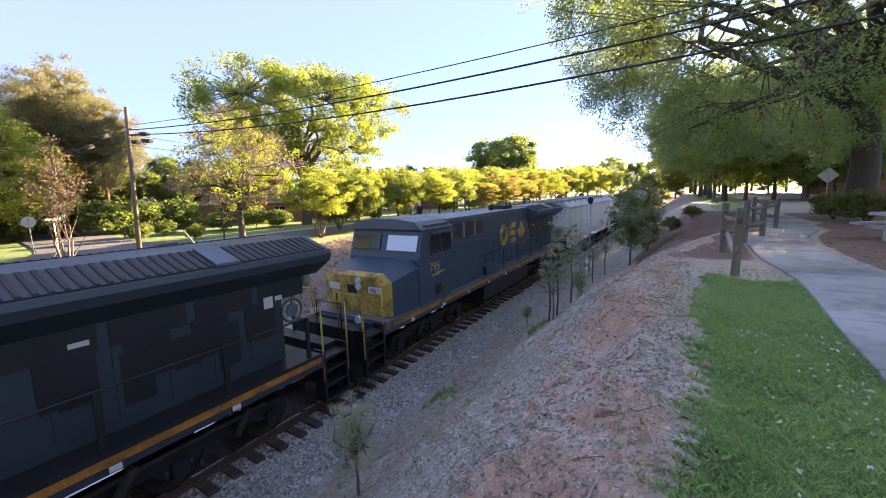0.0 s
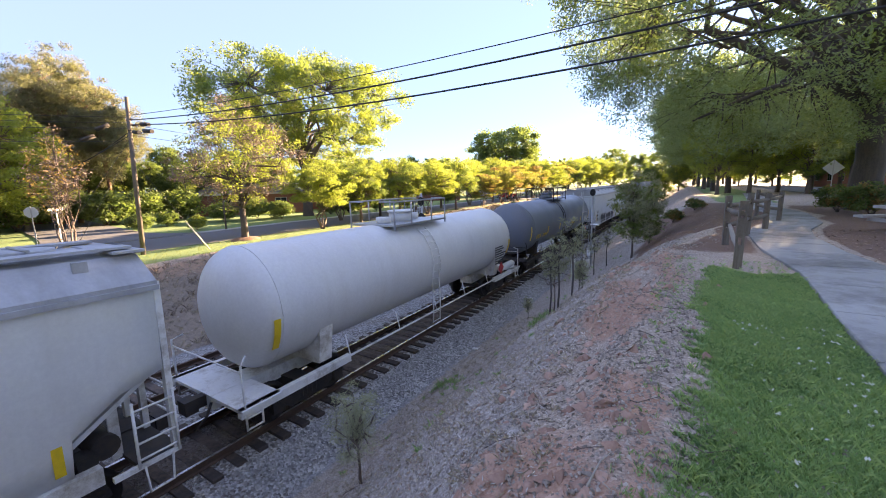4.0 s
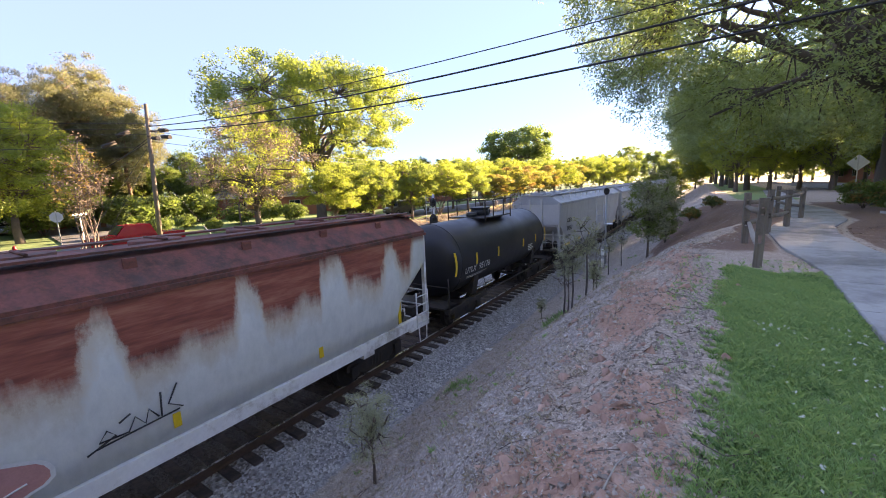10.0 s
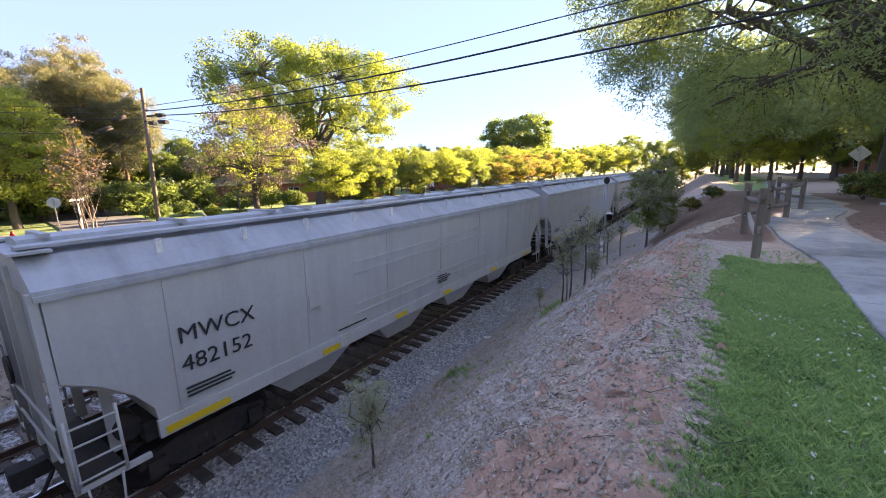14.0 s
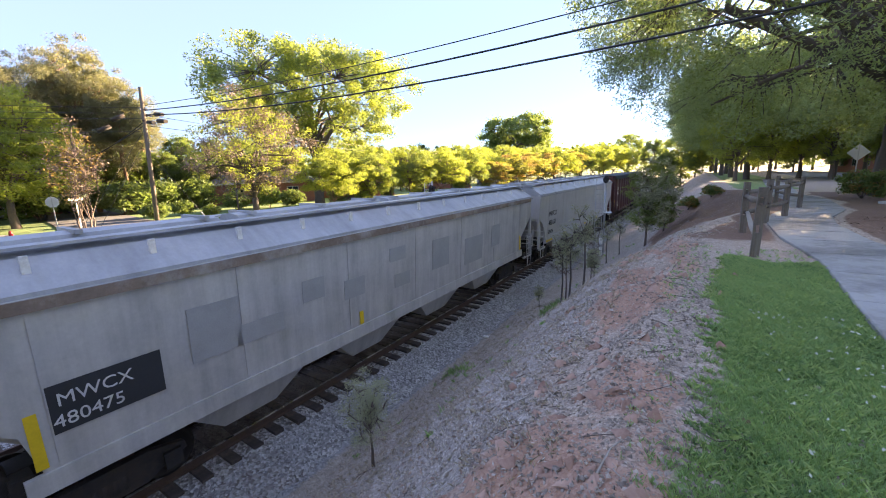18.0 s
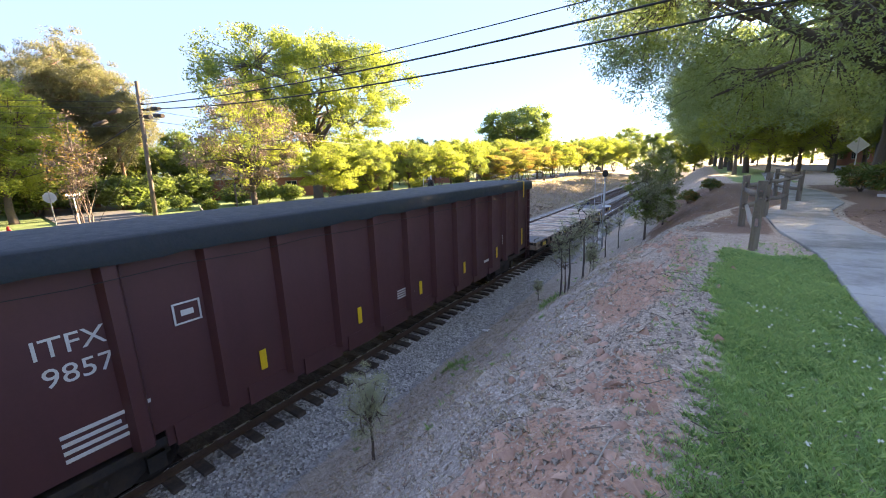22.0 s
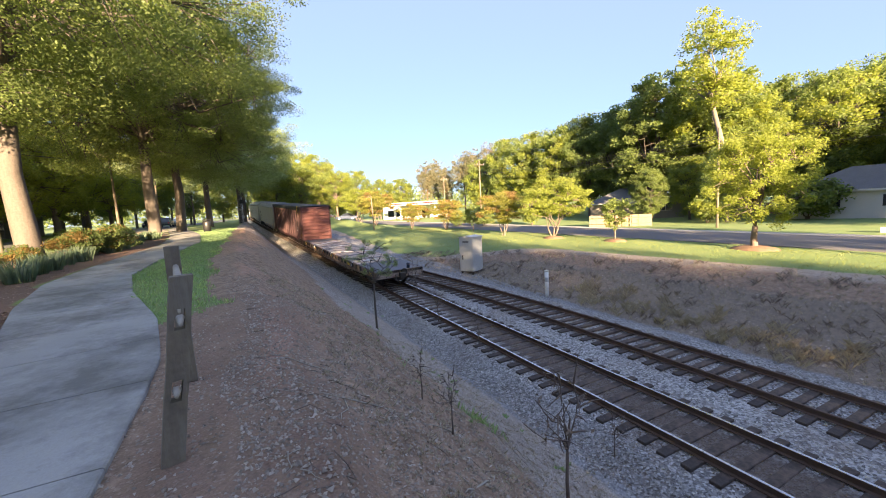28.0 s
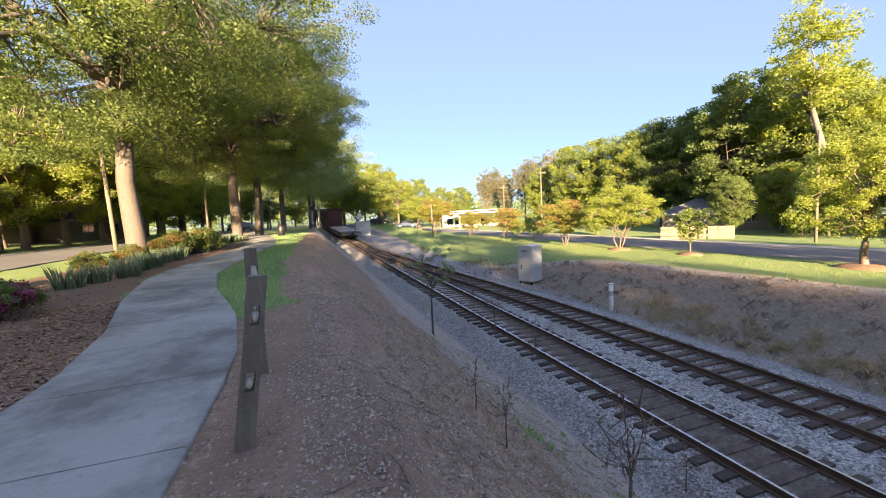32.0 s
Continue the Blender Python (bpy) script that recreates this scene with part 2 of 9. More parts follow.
M = {
    "ground": ground_material(),
    "asphalt": plain("asphalt", (0.14, 0.137, 0.14), 0.9, vary=0.2, scale=0.4, grain=60, bumps=0.3),
    "concrete": plain("concrete", (0.35, 0.345, 0.325), 0.9, vary=0.2, scale=0.7, grain=60, bumps=0.35, dirt=(0.17, 0.165, 0.15), dirt_amt=0.35),
    "kerb": plain("kerb", (0.40, 0.385, 0.36), 0.9, vary=0.15, scale=2, grain=50),
    "ballast": None,
    "tie": plain("tie", (0.052, 0.040, 0.034), 0.85, vary=0.5, scale=2.5, grain=30, bumps=0.5, dirt=(0.15, 0.105, 0.08), dirt_amt=0.3),
    "rail": plain("rail", (0.12, 0.075, 0.055), 0.7, 0.3, vary=0.35, scale=4, grain=40),
    "railhead": plain("railhead", (0.55, 0.54, 0.53), 0.28, 0.9, vary=0.1, scale=3, grain=50, bumps=0.05),
    "iron": plain("iron", (0.035, 0.032, 0.031), 0.75, 0.2, vary=0.5, scale=3, grain=25, dirt=(0.06, 0.045, 0.035), dirt_amt=0.4),
    "wheel": plain("wheel", (0.035, 0.030, 0.027), 0.6, 0.5, vary=0.4, scale=4, grain=30),
    "blue": streaked("loco_blue", (0.038, 0.066, 0.100), (0.062, 0.068, 0.075), 0.5, 0.42),
    "darkblue": streaked("loco_dark", (0.030, 0.044, 0.058), (0.055, 0.058, 0.062), 0.5, 0.45),
    "locoroof": plain("loco_roof", (0.11, 0.13, 0.155), 0.5, 0.1, vary=0.3, scale=2, grain=20, dirt=(0.10, 0.095, 0.09), dirt_amt=0.3),
    "black": plain("black_paint", (0.014, 0.014, 0.016), 0.5, vary=0.4, scale=2, grain=20),
    "yellow": plain("loco_yellow", (0.56, 0.38, 0.085), 0.55, vary=0.25, scale=2.5, grain=15, dirt=(0.13, 0.085, 0.03), dirt_amt=0.35),
    "reflect": plain("reflector_yellow", (0.75, 0.50, 0.02), 0.4, vary=0.12, scale=5, grain=30),
    "orange": plain("sill_orange", (0.50, 0.20, 0.03), 0.5, vary=0.25, scale=2, grain=15, dirt=(0.12, 0.06, 0.03), dirt_amt=0.3),
    "white": plain("white_paint", (0.72, 0.72, 0.70), 0.5, vary=0.1, scale=2, grain=20, dirt=(0.45, 0.42, 0.38), dirt_amt=0.1),
    "pale": streaked("hopper_pale", (0.68, 0.68, 0.655), (0.52, 0.50, 0.465), 0.55),
    "palesill": plain("sill_white", (0.74, 0.74, 0.72), 0.5, vary=0.12, scale=1.5, grain=15, dirt=(0.36, 0.32, 0.27), dirt_amt=0.15),
    "bluewhite": streaked("hopper_bluewhite", (0.60, 0.64, 0.65), (0.48, 0.49, 0.48), 0.5),
    "grey": streaked("hopper_grey", (0.52, 0.51, 0.49), (0.30, 0.285, 0.27), 0.55),
    "dirty": streaked("hopper_dirty", (0.53, 0.51, 0.475), (0.17, 0.16, 0.145), 0.8),
    "hopperroof": streaked("hopper_roof", (0.42, 0.43, 0.445), (0.15, 0.147, 0.145), 0.75, 0.5),
    "rustband": plain("rust_stain", (0.21, 0.155, 0.12), 0.75, vary=0.35, scale=1.5, grain=14, dirt=(0.33, 0.30, 0.27), dirt_amt=0.3),
    "patchgrey": plain("patch_grey", (0.36, 0.355, 0.34), 0.6, vary=0.15, scale=2),
    "rusty": rusty_side(),
    "rust": plain("rust", (0.19, 0.062, 0.045), 0.8, vary=0.4, scale=2.5, grain=20, dirt=(0.07, 0.035, 0.025), dirt_amt=0.4),
    "tankblue": streaked("tank_bluegrey", (0.15, 0.175, 0.215), (0.21, 0.17, 0.14), 0.35, 0.45),
    "tankwhite": streaked("tank_white", (0.66, 0.66, 0.65), (0.45, 0.42, 0.38), 0.35, 0.42),
    "tankblack": streaked("tank_black", (0.016, 0.016, 0.018), (0.045, 0.04, 0.036), 0.4, 0.42),
    "gondola": streaked("gondola_maroon", (0.095, 0.034, 0.036), (0.055, 0.027, 0.028), 0.5, 0.5),
    "tarp": plain("tarp", (0.012, 0.020, 0.026), 0.75, vary=0.4, scale=5, grain=25, bumps=0.5),
    "deck": mottled("deck_boards", [(0.11, 0.10, 0.095), (0.42, 0.29, 0.23), (0.66, 0.52, 0.41), (0.20, 0.135, 0.115)], 1.1),
    "deckdark": plain("deck_steel", (0.11, 0.105, 0.11), 0.65, 0.1, vary=0.3, scale=2, grain=20),
    "flatside": mottled("flat_side", [(0.07, 0.042, 0.035), (0.16, 0.075, 0.055), (0.40, 0.30, 0.23), (0.045, 0.03, 0.027)], 1.6),
    "strap": plain("strap", (0.78, 0.78, 0.76), 0.7, vary=0.08),
    "boxred": streaked("boxcar_red", (0.13, 0.042, 0.038), (0.08, 0.032, 0.030), 0.6, 0.55),
    "text_dark": plain("stencil_dark", (0.030, 0.032, 0.035), 0.6, vary=0.2),
    "text_white": plain("stencil_white", (0.62, 0.62, 0.60), 0.6, vary=0.15),
    "text_yellow": plain("stencil_yellow", (0.62, 0.42, 0.03), 0.6, vary=0.15),
    "graf_dark": plain("spray_dark", (0.016, 0.030, 0.034), 0.5, vary=0.4, scale=2, grain=15),
    "graf_pink": plain("spray_pink", (0.45, 0.22, 0.20), 0.6, vary=0.2, scale=2),
    "sign_red": plain("sign_red", (0.45, 0.02, 0.025), 0.4, vary=0.1),
    "glass": glassy("window_glass", (0.02, 0.025, 0.03), 0.06),
    # pale base colour stands in for sky mirrored in the pane; lamp lenses share it
    "screenglass": glassy("windscreen", (0.60, 0.68, 0.75), 0.12),
    "pole": plain("pole_wood", (0.155, 0.125, 0.095), 0.85, vary=0.3, scale=1.5, grain=25, stretch=(3, 3, 0.3), bumps=0.4),
    "guy": plain("guy_guard", (0.55, 0.52, 0.42), 0.6, vary=0.1),
    "wire": plain("cable", (0.012, 0.012, 0.013), 0.6, vary=0.2, bumps=0),
    "thinwire": plain("thin_cable", (0.05, 0.05, 0.052), 0.5, 0.3, vary=0.2, bumps=0),
    "galv": plain("galvanised", (0.42, 0.43, 0.44), 0.45, 0.7, vary=0.15, scale=5, grain=30),
    "signback": plain("sign_back", (0.52, 0.53, 0.54), 0.4, 0.5, vary=0.1, scale=4),
    "casegrey": plain("case_grey", (0.47, 0.49, 0.50), 0.5, 0.2, vary=0.1, scale=1.2, grain=15, dirt=(0.36, 0.36, 0.34), dirt_amt=0.1),
    "pvc": plain("white_post", (0.76, 0.76, 0.74), 0.5, vary=0.1, scale=3, dirt=(0.45, 0.42, 0.38), dirt_amt=0.15),
    "timber": plain("grey_timber", (0.16, 0.13, 0.10), 0.85, vary=0.35, scale=2.5, grain=22, stretch=(6, 6, 0.5), bumps=0.5, dirt=(0.21, 0.185, 0.15), dirt_amt=0.2),
    "timbercut": plain("split_timber", (0.38, 0.34, 0.28), 0.9, vary=0.2, scale=6, grain=30, bumps=0.5),
    "bark": plain("bark", (0.095, 0.078, 0.066), 0.95, vary=0.4, scale=3, grain=14, stretch=(4, 4, 0.6), bumps=0.9),
    "barkgrey": plain("bark_grey", (0.17, 0.145, 0.12), 0.95, vary=0.35, scale=3, grain=14, stretch=(4, 4, 0.6), bumps=0.9),
    "barkpine": plain("bark_pine", (0.22, 0.125, 0.08), 0.95, vary=0.35, scale=2, grain=10, stretch=(3, 3, 0.7), bumps=0.9),
    "barkthin": plain("bark_thin", (0.14, 0.105, 0.085), 0.9, vary=0.3, scale=5, grain=20),
    "oakleaf": leaf("oak_leaves", (0.20, 0.26, 0.135), (0.34, 0.41, 0.22), .5),
    "yellowleaf": leaf("spring_leaves", (0.20, 0.25, 0.055), (0.36, 0.39, 0.095), .58),
    "goldleaf": leaf("gold_leaves", (0.22, 0.235, 0.06), (0.36, 0.33, 0.09), .55),
    "rosyleaf": leaf("rosy_leaves", (0.27, 0.17, 0.07), (0.36, 0.25, 0.10), .55),
    "midleaf": leaf("mid_leaves", (0.14, 0.195, 0.065), (0.25, 0.30, 0.10), .55),
    "darkleaf": leaf("dark_leaves", (0.10, 0.145, 0.05), (0.185, 0.24, 0.08), .5),
    "needle": leaf("pine_needles", (0.15, 0.16, 0.10), (0.27, 0.255, 0.165), .5),
    "sapneedle": leaf("young_needles", (0.27, 0.28, 0.19), (0.43, 0.43, 0.31), .4),
    "twig": leaf("bare_twigs", (0.17, 0.13, 0.10), (0.26, 0.19, 0.15), 0.1),
    "drygrass": leaf("dry_grass", (0.30, 0.235, 0.16), (0.52, 0.43, 0.31), .25),
    "weedgrey": leaf("grey_weeds", (0.24, 0.20, 0.155), (0.62, 0.53, 0.43), .25),
    "chipgrey": leaf("grey_chips", (0.085, 0.066, 0.052), (0.78, 0.71, 0.62), 0.0),
    "blade": leaf("grass_blades", (0.18, 0.30, 0.13), (0.41, 0.56, 0.29), .5),
    "tuft": leaf("tuft_blades", (0.23, 0.34, 0.14), (0.48, 0.58, 0.30), .5),
    "clover": leaf("clover_leaf", (0.11, 0.21, 0.085), (0.24, 0.38, 0.17), .45),
    "verge": leaf("verge_blades", (0.16, 0.20, 0.06), (0.28, 0.31, 0.10), .35),
    "iris": leaf("iris_blades", (0.09, 0.14, 0.085), (0.17, 0.23, 0.14), .25),
    "azalea": leaf("azalea_bloom", (0.24, 0.035, 0.10), (0.42, 0.09, 0.22), 0.25),
    "flower": leaf("clover_bloom", (0.60, 0.60, 0.56), (0.70, 0.70, 0.66), 0.2),
    "mulchchip": leaf("bark_chip", (0.14, 0.082, 0.052), (0.45, 0.29, 0.20), 0.0),
    "stone": None,
    "brick": plain("brick", (0.26, 0.105, 0.075), 0.85, vary=0.25, scale=1.2, grain=14),
    "siding": plain("siding", (0.40, 0.40, 0.39), 0.7, vary=0.08, scale=1.0),
    # darker siding: puts the shade of trees into the house walls' colour
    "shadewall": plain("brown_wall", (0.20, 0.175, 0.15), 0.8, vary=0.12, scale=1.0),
    "shingle": plain("shingles", (0.115, 0.118, 0.125), 0.9, vary=0.25, scale=1.2, grain=10, bumps=0.4),
    "fencewood": plain("fence_boards", (0.23, 0.17, 0.11), 0.85, vary=0.2, scale=1.5, grain=18, stretch=(5, 5, 0.6)),
    "carred": plain("car_red", (0.42, 0.02, 0.025), 0.25, vary=0.05, bumps=0),
    "cargrey": plain("car_grey", (0.12, 0.13, 0.145), 0.25, 0.3, vary=0.05, bumps=0),
    "carsilver": plain("car_silver", (0.42, 0.43, 0.44), 0.25, 0.4, vary=0.05, bumps=0),
    "carblue": plain("car_blue", (0.030, 0.045, 0.085), 0.25, 0.2, vary=0.05, bumps=0),
    "cartan": plain("car_tan", (0.20, 0.19, 0.15), 0.3, 0.2, vary=0.05, bumps=0),
    "carwhite": plain("car_white", (0.62, 0.62, 0.62), 0.25, 0.0, vary=0.05, bumps=0),
    "tyre": plain("tyre", (0.018, 0.018, 0.019), 0.9, vary=0.2),
}


def stone_material(name, lo, hi):
    m, nt, b = nodes_of(name)
    geo = nt.nodes.new("ShaderNodeNewGeometry")
    fine = noise_node(nt, 30.0, 4, 0.7)
    c = ramp(nt, geo.outputs["Random Per Island"], [(0.0, lo), (0.6, tuple((x + y) / 2 for x, y in zip(lo, hi))), (1.0, hi)])
    link(nt, mixc(nt, 0.3, c, ramp(nt, fine, [(0.3, lo), (0.7, hi)])), b.inputs["Base Color"])
    b.inputs["Roughness"].default_value = 0.9
    return m


M["stone"] = stone_material("ballast_stone", (0.14, 0.135, 0.13), (0.56, 0.55, 0.53))
M["rubble"] = stone_material("bank_rubble", (0.12, 0.09, 0.066), (0.54, 0.455, 0.37))
M["clod"] = stone_material("clay_clod", (0.26, 0.14, 0.095), (0.60, 0.39, 0.29))
M["crib"] = stone_material("crib_dirt", (0.085, 0.06, 0.045), (0.25, 0.185, 0.14))
M["ballast"] = stone_material("ballast_bed", (0.11, 0.11, 0.112), (0.33, 0.325, 0.32))

# ---- mesh helpers ----
def quads_mesh(name, co, material, smooth=False):
    """A mesh of loose quads from an array (n, 4, 3)."""
    n = len(co)
    me = bpy.data.meshes.new(name)
    me.vertices.add(n * 4)
    me.vertices.foreach_set("co", np.ascontiguousarray(co, dtype=np.float32).ravel())
    me.loops.add(n * 4)
    me.loops.foreach_set("vertex_index", np.arange(n * 4, dtype=np.int32))
    me.polygons.add(n)
    me.polygons.foreach_set("loop_start", np.arange(n, dtype=np.int32) * 4)
    me.materials.append(material)
    me.update(calc_edges=True)
    return me


def tri_soup(name, verts, tris, material):
    """One base shape repeated: verts (n, k, 3), tris (m, 3) into the k vertices of each."""
    n, k = verts.shape[:2]
    idx = (np.arange(n)[:, None, None] * k + np.asarray(tris)[None]).reshape(-1)
    me = bpy.data.meshes.new(name)
    me.vertices.add(n * k)
    me.vertices.foreach_set("co", np.ascontiguousarray(verts, dtype=np.float32).ravel())
    me.loops.add(len(idx))
    me.loops.foreach_set("vertex_index", idx.astype(np.int32))
    me.polygons.add(len(idx) // 3)
    me.polygons.foreach_set("loop_start", np.arange(len(idx) // 3, dtype=np.int32) * 3)
    me.materials.append(material)
    me.update(calc_edges=True)
    return me


def box(bm, x0, x1, y0, y1, z0, z1):
    vs = [bm.verts.new(p) for p in ((x0, y0, z0), (x1, y0, z0), (x1, y1, z0), (x0, y1, z0), (x0, y0, z1), (x1, y0, z1), (x1, y1, z1), (x0, y1, z1))]
    for f in ((0, 3, 2, 1), (4, 5, 6, 7), (0, 1, 5, 4), (1, 2, 6, 5), (2, 3, 7, 6), (3, 0, 4, 7)):
        bm.faces.new([vs[i] for i in f])
    return vs


def tube(bm, pts, r, sides=8, caps=True):
    """A tube along points; r is one radius or one for each point."""
    pts = [Vector(p) for p in pts]
    rs = r if isinstance(r, (list, tuple)) else [r] * len(pts)
    rings = []
    for i, p in enumerate(pts):
        d = (pts[min(i + 1, len(pts) - 1)] - pts[max(i - 1, 0)]).normalized()
        side = d.cross(Vector((0, 0, 1)) if abs(d.z) < 0.95 else Vector((1, 0, 0))).normalized()
        up = side.cross(d)
        rings.append([bm.verts.new(p + (side * math.cos(a) + up * math.sin(a)) * rs[i]) for a in (2 * math.pi * k / sides for k in range(sides))])
    for a, b in zip(rings, rings[1:]):
        for k in range(sides):
            bm.faces.new((a[k], a[(k + 1) % sides], b[(k + 1) % sides], b[k])).smooth = True
    if caps:
        bm.faces.new(rings[0][::-1])
        bm.faces.new(rings[-1])


def prism(bm, outline, y0, y1, axis="y"):
    """An outline (u, v) drawn out from y0 to y1 along an axis: y takes (x, z), x takes (y, z), z takes (x, y)."""
    def at(u, v, w):
        return {"y": (u, w, v), "x": (w, u, v), "z": (u, v, w)}[axis]
    a = [bm.verts.new(at(u, v, y0)) for u, v in outline]
    b = [bm.verts.new(at(u, v, y1)) for u, v in outline]
    n = len(outline)
    for i in range(n):
        bm.faces.new((a[i], a[(i + 1) % n], b[(i + 1) % n], b[i]))
    bm.faces.new(a[::-1])
    bm.faces.new(b)


def disc(bm, c, axis, r, w, sides=20):
    """A short cylinder of width w centred on c."""
    ax = Vector(axis).normalized()
    tube(bm, [Vector(c) - ax * w / 2, Vector(c) + ax * w / 2], r, sides)


def part(name, bm, material, parent, label="", bevel=0.0):
    """Links a bmesh as one mesh object under a thing or a part (or on its own)."""
    if bevel:
        bmesh.ops.bevel(bm, geom=[e for e in bm.edges if len(e.link_faces) == 2 and e.calc_face_angle(0) > 0.6], offset=bevel, segments=1, affect="EDGES")
    bmesh.ops.recalc_face_normals(bm, faces=bm.faces)
    me = bpy.data.meshes.new(name)
    bm.to_mesh(me)
    bm.free()
    me.materials.append(M[material] if isinstance(material, str) else material)
    return child(name, me, parent, label)


def child(name, me, parent, label=""):
    ob = new(name, me)
    if parent:
        ob.parent = parent
    return tagged(ob, label)


def boxes(name, rows, material, parent, label="", bevel=0.0):
    bm = bmesh.new()
    for r in rows:
        box(bm, *r)
    return part(name, bm, material, parent, label, bevel)


def each(name, rows, material, parent, label="", bevel=0.0):
    """Every box a part of its own."""
    return [boxes(name, [r], material, parent, label, bevel) for r in rows]


def tube_part(name, pts, r, material, parent, sides=6, label=""):
    bm = bmesh.new()
    tube(bm, pts, r, sides)
    return part(name, bm, material, parent, label)


def thing(name, label, category, group="", kind=""):
    return tagged(new(name), label, category, group, kind)


def text_part(name, words, size, material, parent, m, label="", spacing=1.0):
    """Lettering as a thin mesh; the text stands in the xy plane of m, read along x."""
    cu = bpy.data.curves.new(name, "FONT")
    cu.body, cu.size, cu.align_x, cu.extrude, cu.space_character = words, size, "LEFT", 0.004, spacing
    cu.resolution_u = 3
    tmp = bpy.data.objects.new(name, cu)
    me = bpy.data.meshes.new_from_object(tmp)
    bpy.data.objects.remove(tmp)
    bpy.data.curves.remove(cu)
    me.transform(m)
    me.materials.clear()
    me.materials.append(M[material])
    return child(name, me, parent, label)


def smooth01(a, b, x):
    t = np.clip((x - a) / (b - a), 0, 1)
    return t * t * (3 - 2 * t)


# ---- ground ----
def bend(y):
    """How far the line swings sideways."""
    y = np.asarray(y, dtype=float)
    k = 0.00019
    a = np.clip(y, 0, 45.0)
    return k * a * a + 2 * k * 45.0 * 0.35 * np.maximum(y - 45.0, 0) + 0.071 * easing(-y)


def easing(d):
    """Runs from 0 into a straight slope of 1 and levels out far off."""
    d = np.asarray(d, dtype=float)
    a, u = np.clip(d, 0, 16), np.clip((d - 85) / 40, 0, 1)
    return a * a / 32 + np.clip(d - 16, 0, 69) + 40 * (u - u * u / 2)


def rise(y):
    """The line climbs out of the cutting towards -y."""
    return 0.0455 * easing(-np.asarray(y, dtype=float))


def merge(y):
    """The second track closes with the first at the points."""
    return 3.74 * smooth01(10.0, 52.0, -np.asarray(y, dtype=float))


X1, X2 = -8.63, -12.37  # track centres
FAR_Z = 1.72  # the street beyond the cutting


def wobble(x, y, s, seed=0.0):
    return (np.sin(x * s * 1.3 + seed + 1.7 * np.sin(y * s * 0.7 + seed)) * np.cos(y * s * 1.1 - seed * 2 + 1.3 * np.sin(x * s * 0.9)) +
            0.5 * np.sin(x * s * 2.9 + y * s * 2.3 + seed * 3)) / 1.5


def terrace(y):
    return 3.70 + 0.018 * np.clip(-y - 5.0, 0, 30) - 0.010 * np.clip(y - 8.0, 0, 60)


def crest_near(y):
    return -0.35 + 1.5 * smooth01(9, 17, y) + 0.75 * smooth01(5, 16, -y) + 0.10 * np.sin(y * 1.1) + 0.07 * np.sin(y * 2.7 + 1)


def lawn_edge(y):
    """Ragged edge of the lawn along the bank's crest."""
    e = np.interp(y, [0.8, 2.0, 2.5, 3.0, 3.5, 4.0, 4.9, 5.9, 8.1, 9.0], [-0.04, 0.02, 0.08, 0.14, 0.27, 0.21, 0.28, 0.25, 0.52, 0.65])
    return e + 0.05 * np.sin(y * 5.3) + 0.03 * np.sin(y * 13.1 + 1)


def path_mid(y):
    """Middle of the footpath and its half width, by y."""
    ys = [-70, -50, -38, -32, -25, -21.5, -16.7, -13.4, -10.3, -7.4, -5.4, -4.2, -2.5, 0, 4.3, 8.3, 11, 13.8, 16, 18.5, 23.5, 28, 40, 60]
    xs = [9.5, 7.0, 5.0, 4.1, 3.45, 3.75, 3.97, 4.0, 3.32, 2.38, 2.0, 1.93, 1.9, 1.95, 2.38, 2.42, 2.25, 2.35, 2.72, 3.55, 4.15, 3.9, 5.2, 7.0]
    return np.interp(y, ys, xs), 0.90 - 0.2 * smooth01(4, 9, np.asarray(y, dtype=float))


